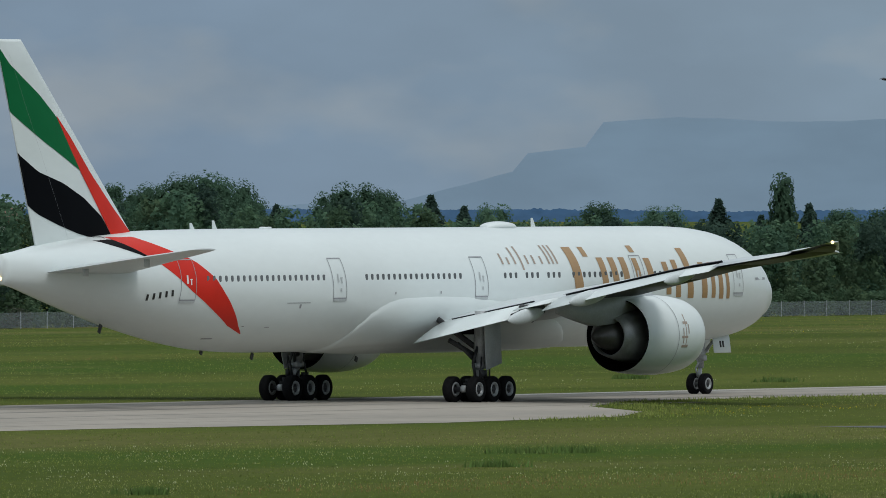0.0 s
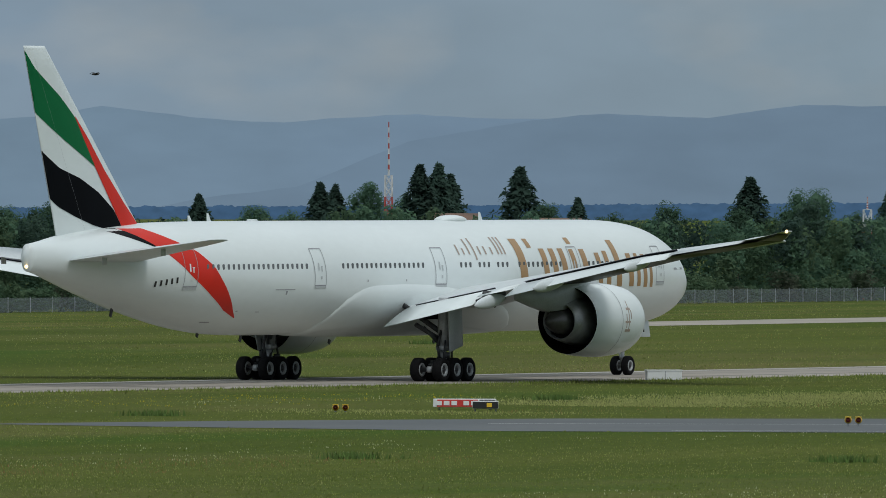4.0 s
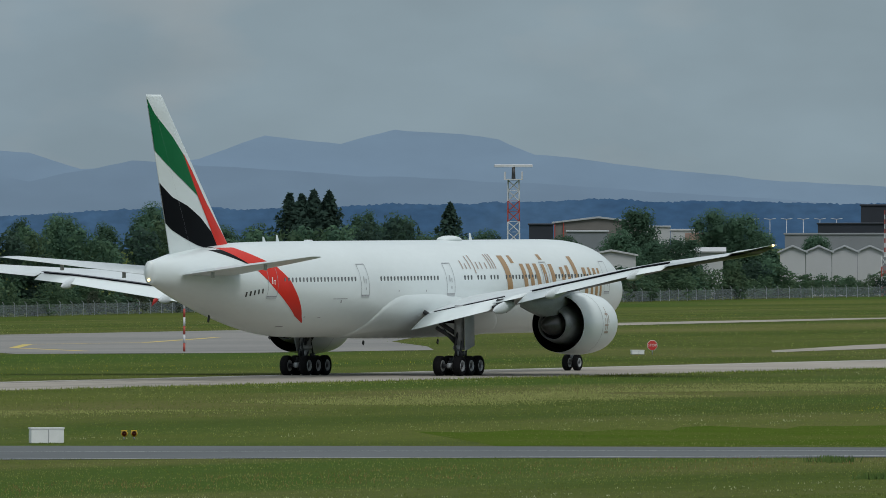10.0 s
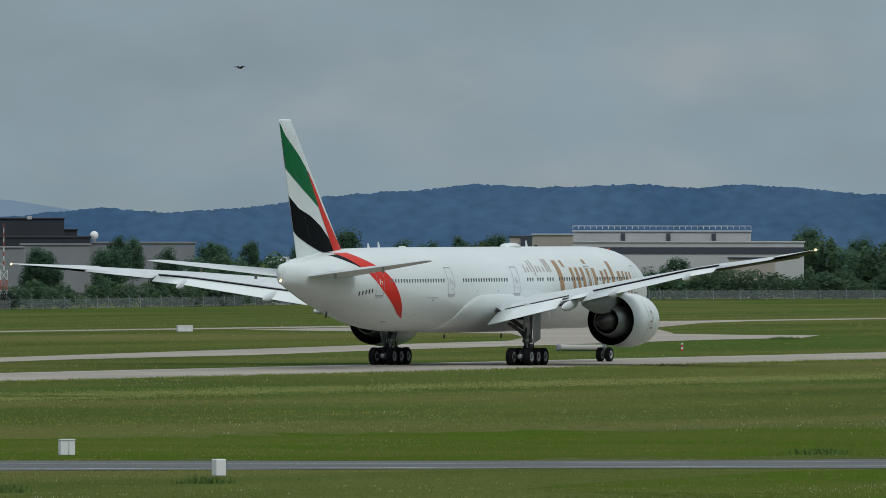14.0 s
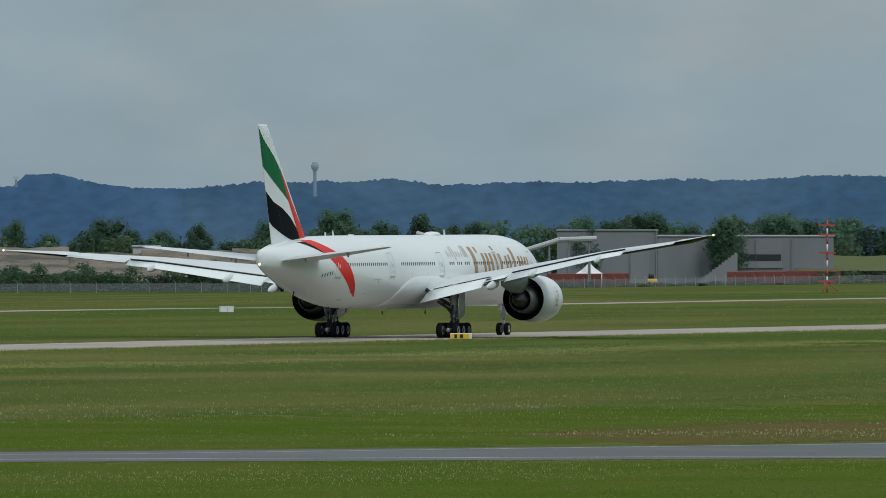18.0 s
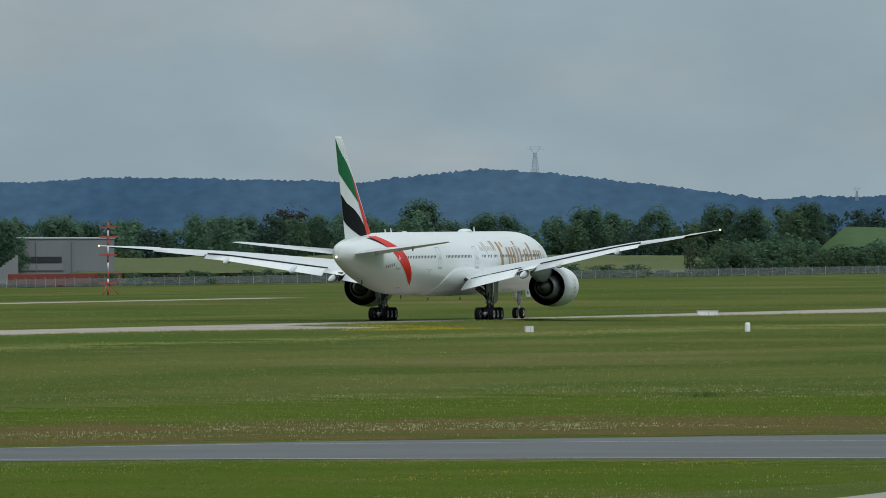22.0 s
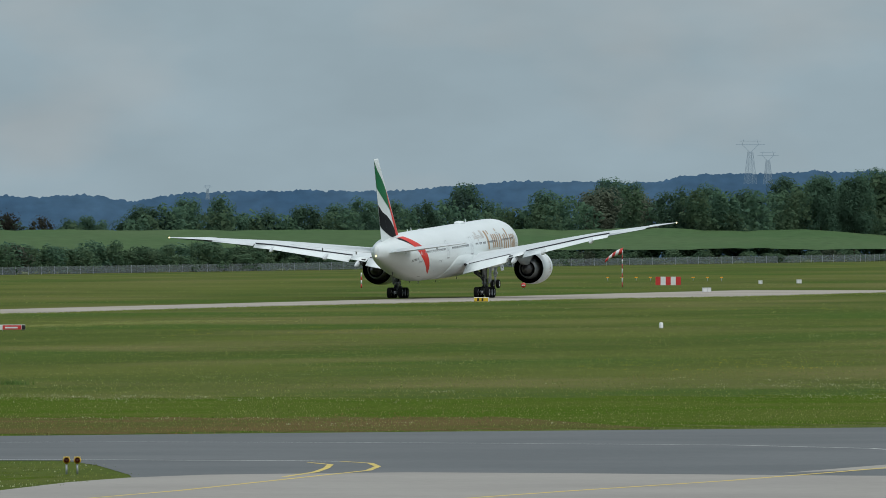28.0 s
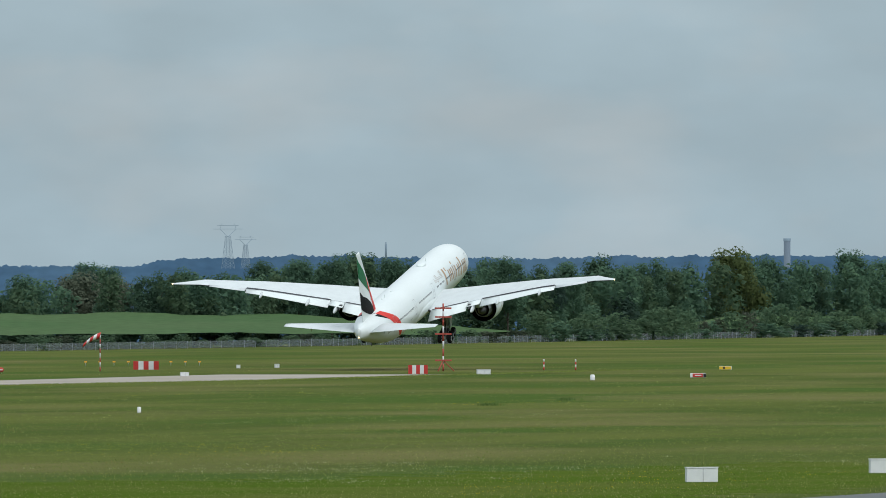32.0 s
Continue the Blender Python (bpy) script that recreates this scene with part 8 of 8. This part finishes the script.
def banded(phase, width):
    def pick(rng):
        while True:
            x, y = near_field(rng)
            if noise.noise((x * 0.006 + phase, y * 0.035, phase)) > width:
                return x, y
    return pick


def along(points, spread, patchy=0.0):
    """Places strewn along a line, in patches."""
    def pick(rng):
        while True:
            i = rng.randrange(len(points) - 1)
            s = rng.random()
            x = points[i][0] + (points[i + 1][0] - points[i][0]) * s + rng.gauss(0, spread)
            y = points[i][1] + (points[i + 1][1] - points[i][1]) * s + rng.gauss(0, spread)
            if noise.noise((x * 0.03, y * 0.03, 7)) > patchy - 0.3:
                return x, y
    return pick


def verge(rng):
    """The rough verge along the runway's near edge."""
    x = rng.uniform(700, 2400)
    return x, runway_edge(x) - 0.4 - abs(rng.gauss(0, 2.2))


scatter("grass_tufts", 80000, TUFT, "short rough green grass tufts", near_field, 0.026, 0.6, 0.060, 1)


def far_field(rng):
    """Grass farther out, on both sides of the runway."""
    d = 12.185 / math.tan(radians(rng.uniform(0.27, 0.75)))
    return polar(rng.uniform(60, 80.9), d)


scatter("grass_tufts", 26000, TUFT, "rough grass tufts farther across the airfield", far_field, 0.036, 0.8, 0.085, 21)
scatter("dry_grass", 9000, STRAW, "pale seeding grass farther across the airfield", far_field, 0.03, 0.9, 0.10, 22)
scatter("dry_grass", 20000, STRAW, "straw-coloured seeding grass in bands", banded(3.0, 0.0), 0.018, 0.6, 0.07, 2)
scatter("dry_grass", 20000, STRAW, "pale band of seeding grass near the runway", along([(735, 402), (800, 414), (900, 404), (1000, 414), (1150, 408), (1400, 415), (1700, 400)], 5, 0.1), 0.022, 0.6, 0.09, 12)
scatter("white_flowers", 1300, UMBEL, "scattered white umbel flowers in the grass", banded(9.0, 0.30), 0.024, 0.45, 0.07, 3)
scatter("white_flowers", 800, UMBEL, "white umbel flowers along the mown strip", along([(872, 333), (960, 308), (1062, 288), (1040, 254), (1050, 217), (1140, 207), (1190, 205)], 14, 0.34), 0.024, 0.5, 0.10, 13)
scatter("white_flowers", 500, UMBEL, "white umbel flowers on the dry turf", along([(845, 262), (890, 250), (915, 232), (930, 215)], 8, 0.30), 0.022, 0.5, 0.09, 24)
scatter("white_flowers", 260, UMBEL, "white umbel flowers inside the taxiway bend", along([(690, 245), (720, 240), (745, 232)], 8, 0.1), 0.020, 0.8, 0.08, 14)
scatter("yellow_flowers", 600, BUTTER, "patches of yellow flowers in the grass", banded(17.0, 0.46), 0.028, 0.5, 0.07, 4)
clumps = random.Random(77)
CLUMPS = [near_field(clumps) for _ in range(34)]


def in_clumps(rng):
    x, y = rng.choice(CLUMPS)
    return x + rng.gauss(0, 0.55), y + rng.gauss(0, 0.55)


scatter("weed_clump", 1300, WEED, "dark leafy weed clumps standing in the grass", in_clumps, 0.05, 0.15, 0.28, 31)
scatter("yellow_flowers", 260, BUTTER, "yellow flower clumps near the runway", along([(1540, 436), (1560, 432), (1600, 452)], 1.5, -1.0), 0.05, 0.3, 0.16, 32)
scatter("sorrel", 2500, RUST, "rusty brown sorrel patches in the grass", banded(27.0, 0.36), 0.014, 0.5, 0.13, 5)
scatter("verge_grass", 9000, TUFT, "rough grass along the runway verge", verge, 0.03, 0.4, 0.17, 6)


# ---- birds ----
def bird(label):
    b = thing("bird", 0, 0, 30, 0, label, "bird")
    rings = []
    for i in range(7):
        s = i / 6
        r = 0.055 * math.sin(math.pi * (0.08 + 0.86 * s)) ** 0.8 + 0.004
        rings.append([(0.22 - 0.44 * s, r * math.cos(a), r * math.sin(a)) for a in (2 * math.pi * k / 8 for k in range(8))])
    part("body", loft(rings), FEATHER, b)
    for s in (-1, 1):
        part("wing", loft([[(0.09, s * 0.04, 0.02), (-0.09, s * 0.04, 0.01), (-0.09, s * 0.04, 0.0)], [(0.09, s * 0.22, 0.10), (-0.07, s * 0.22, 0.09), (-0.07, s * 0.22, 0.08)], [(-0.03, s * 0.46, 0.02), (-0.07, s * 0.46, 0.02), (-0.07, s * 0.46, 0.015)]]), FEATHER, b, smooth=False)
    part("tail", loft([[(-0.2, -0.03, 0), (-0.2, 0.03, 0), (-0.2, 0, 0.01)], [(-0.36, -0.06, 0), (-0.36, 0.06, 0), (-0.36, 0, 0.008)]]), FEATHER, b, smooth=False)
    return b


FEATHER = material("dark_feathers", (0.03, 0.03, 0.032), 0.8, vary=0.2, scale=6)
birds = [bird("small dark bird hovering high over the grass"), bird("small dark bird gliding before the clouds"), bird("small dark bird crossing the sky")]


# ---- what moves ----
# seconds, place along the runway, nose-up pitch, height, bank
TAKEOFF = [
        (0, 753.44, 0.00, 0.00, 0.00), (0.5, 761.95, 0.00, 0.00, 0.00), (1, 771.13, 0.00, 0.00, 0.00), (1.5, 780.91, 0.00, 0.00, 0.00),
        (2, 791.26, 0.00, 0.00, 0.00), (2.5, 802.18, 0.00, 0.00, 0.00), (4.5, 852.11, 0.00, 0.00, 0.00), (5, 866.22, 0.00, 0.00, 0.00),
        (5.5, 880.88, 0.00, 0.00, 0.00), (6, 896.07, 0.00, 0.00, 0.00), (6.5, 911.72, 0.00, 0.00, 0.00), (7, 927.90, 0.00, 0.00, 0.00),
        (7.5, 944.65, 0.00, 0.00, 0.00), (8, 962.02, 0.00, 0.00, 0.00), (8.5, 980.02, 0.00, 0.00, 0.00), (9, 998.69, 0.00, 0.00, 0.00),
        (9.5, 1018.00, 0.00, 0.00, 0.00), (10, 1037.88, 0.00, 0.00, 0.00), (10.5, 1058.27, 0.00, 0.00, 0.00), (11, 1079.14, 0.00, 0.00, 0.00),
        (11.5, 1100.46, 0.00, 0.00, 0.00), (12, 1122.23, 0.00, 0.00, 0.00), (12.5, 1144.42, 0.00, 0.00, 0.00), (13, 1167.01, 0.00, 0.00, 0.00),
        (13.5, 1189.99, 0.00, 0.00, 0.00), (15.5, 1287.09, 0.00, 0.00, 0.00), (16, 1313.04, 0.00, 0.00, 0.00), (16.5, 1339.65, 0.00, 0.00, 0.00),
        (17, 1366.93, 0.00, 0.00, 0.00), (17.5, 1394.81, 0.00, 0.00, 0.00), (18, 1423.22, 0.00, 0.00, 0.00), (18.5, 1452.10, 0.00, 0.00, 0.00),
        (19, 1481.40, 0.00, 0.00, 0.00), (19.5, 1511.13, 0.00, 0.00, 0.00), (20, 1541.38, 0.00, 0.00, 0.00), (20.5, 1572.21, 0.00, 0.00, 0.00),
        (21, 1603.67, 0.00, 0.00, 0.00), (21.5, 1635.75, 0.00, 0.00, 0.00), (22, 1668.38, 0.00, 0.00, 0.00), (22.5, 1701.46, 0.00, 0.00, 0.00),
        (23, 1734.88, 0.00, 0.00, 0.00), (23.5, 1768.54, 0.00, 0.00, 0.00), (24, 1802.49, 0.00, 0.00, 0.00), (24.5, 1836.81, 0.00, 0.00, 0.00),
        (26.5, 1979.45, 0.00, 0.00, 0.00), (27, 2016.57, 0.00, 0.00, 0.00), (27.5, 2054.21, 0.00, 0.00, 0.00), (28, 2092.28, 1.88, 0.03, -0.39),
        (28.5, 2130.73, 2.77, 0.00, -0.26), (29, 2169.54, 3.92, 0.00, -0.37), (29.5, 2208.75, 4.99, 0.05, -0.56), (30, 2248.39, 6.04, 0.44, -0.53),
        (30.5, 2288.51, 6.97, 0.96, -0.29), (31, 2329.17, 7.88, 1.74, 0.00), (31.5, 2370.40, 8.75, 2.87, 0.18), (32, 2412.20, 9.50, 4.25, 0.22)]


def motions():
    walk(airliner, [(t, pose(s, RUNWAY_Y, z, b, -p, 0)) for t, s, p, z, b in TAKEOFF])
    # the wings bend up as they take the weight: lift of the tip in metres, starboard then port
    lift = [(0, 0.0, -0.4), (6, 0.25, -0.5), (13, 0.45, -0.65), (19, 0.75, -0.68), (23, 0.83, -0.7), (27, 0.94, -0.62), (28, 1.2, -0.2), (29, 1.9, 0.05), (30, 2.1, 0.5), (31, 1.95, 1.1), (32, 2.15, 1.35)]
    for i, w in enumerate(wings):
        side = -1 if i == 0 else 1
        root = Matrix.Translation((0, side * 3.1, 4.0))
        walk(w, [(r[0], root @ pose(0, 0, 0, side * math.degrees(r[1 + i] / 29.0), 0, 0) @ root.inverted()) for r in lift])
    for i, b in enumerate(bogies):
        side = -1 if i == 0 else 1
        walk(b, [(t, pose(0, side * 5.49, 0.66, 0, p if z < 0.6 else max(-10, p - (z - 0.6) * 12), 0)) for t, s, p, z, bank in TAKEOFF])
    # birds: seconds, azimuth, elevation, distance
    flights = [[(0, 60.02, 0.272, 900), (2, 60.02, 0.273, 900), (2.5, 60.043, 0.263, 900), (5, 60.3, 0.30, 900), (32, 61.5, 0.45, 900)],
               [(0, 66.0, 0.1, 900), (11, 68.133, 0.206, 900), (11.5, 68.307, 0.241, 900), (12.5, 68.433, 0.393, 900), (13, 68.431, 0.40, 900), (15, 68.2, 0.5, 900), (32, 66.0, 0.7, 900)],
               [(0, 76.0, 0.5, 900), (15.5, 71.258, 0.45, 900), (16, 70.841, 0.448, 900), (16.5, 70.355, 0.473, 900), (17, 69.8, 0.45, 900), (32, 58.0, 0.6, 900)]]
    for b, rows in zip(birds, flights):
        keys = []
        for t, az, el, d in rows:
            x, y = polar(az, d)
            keys.append((t, pose(x, y, rise(el, d), 0, 0, 155 if b is birds[2] else -25)))
        walk(b, keys)


motions()
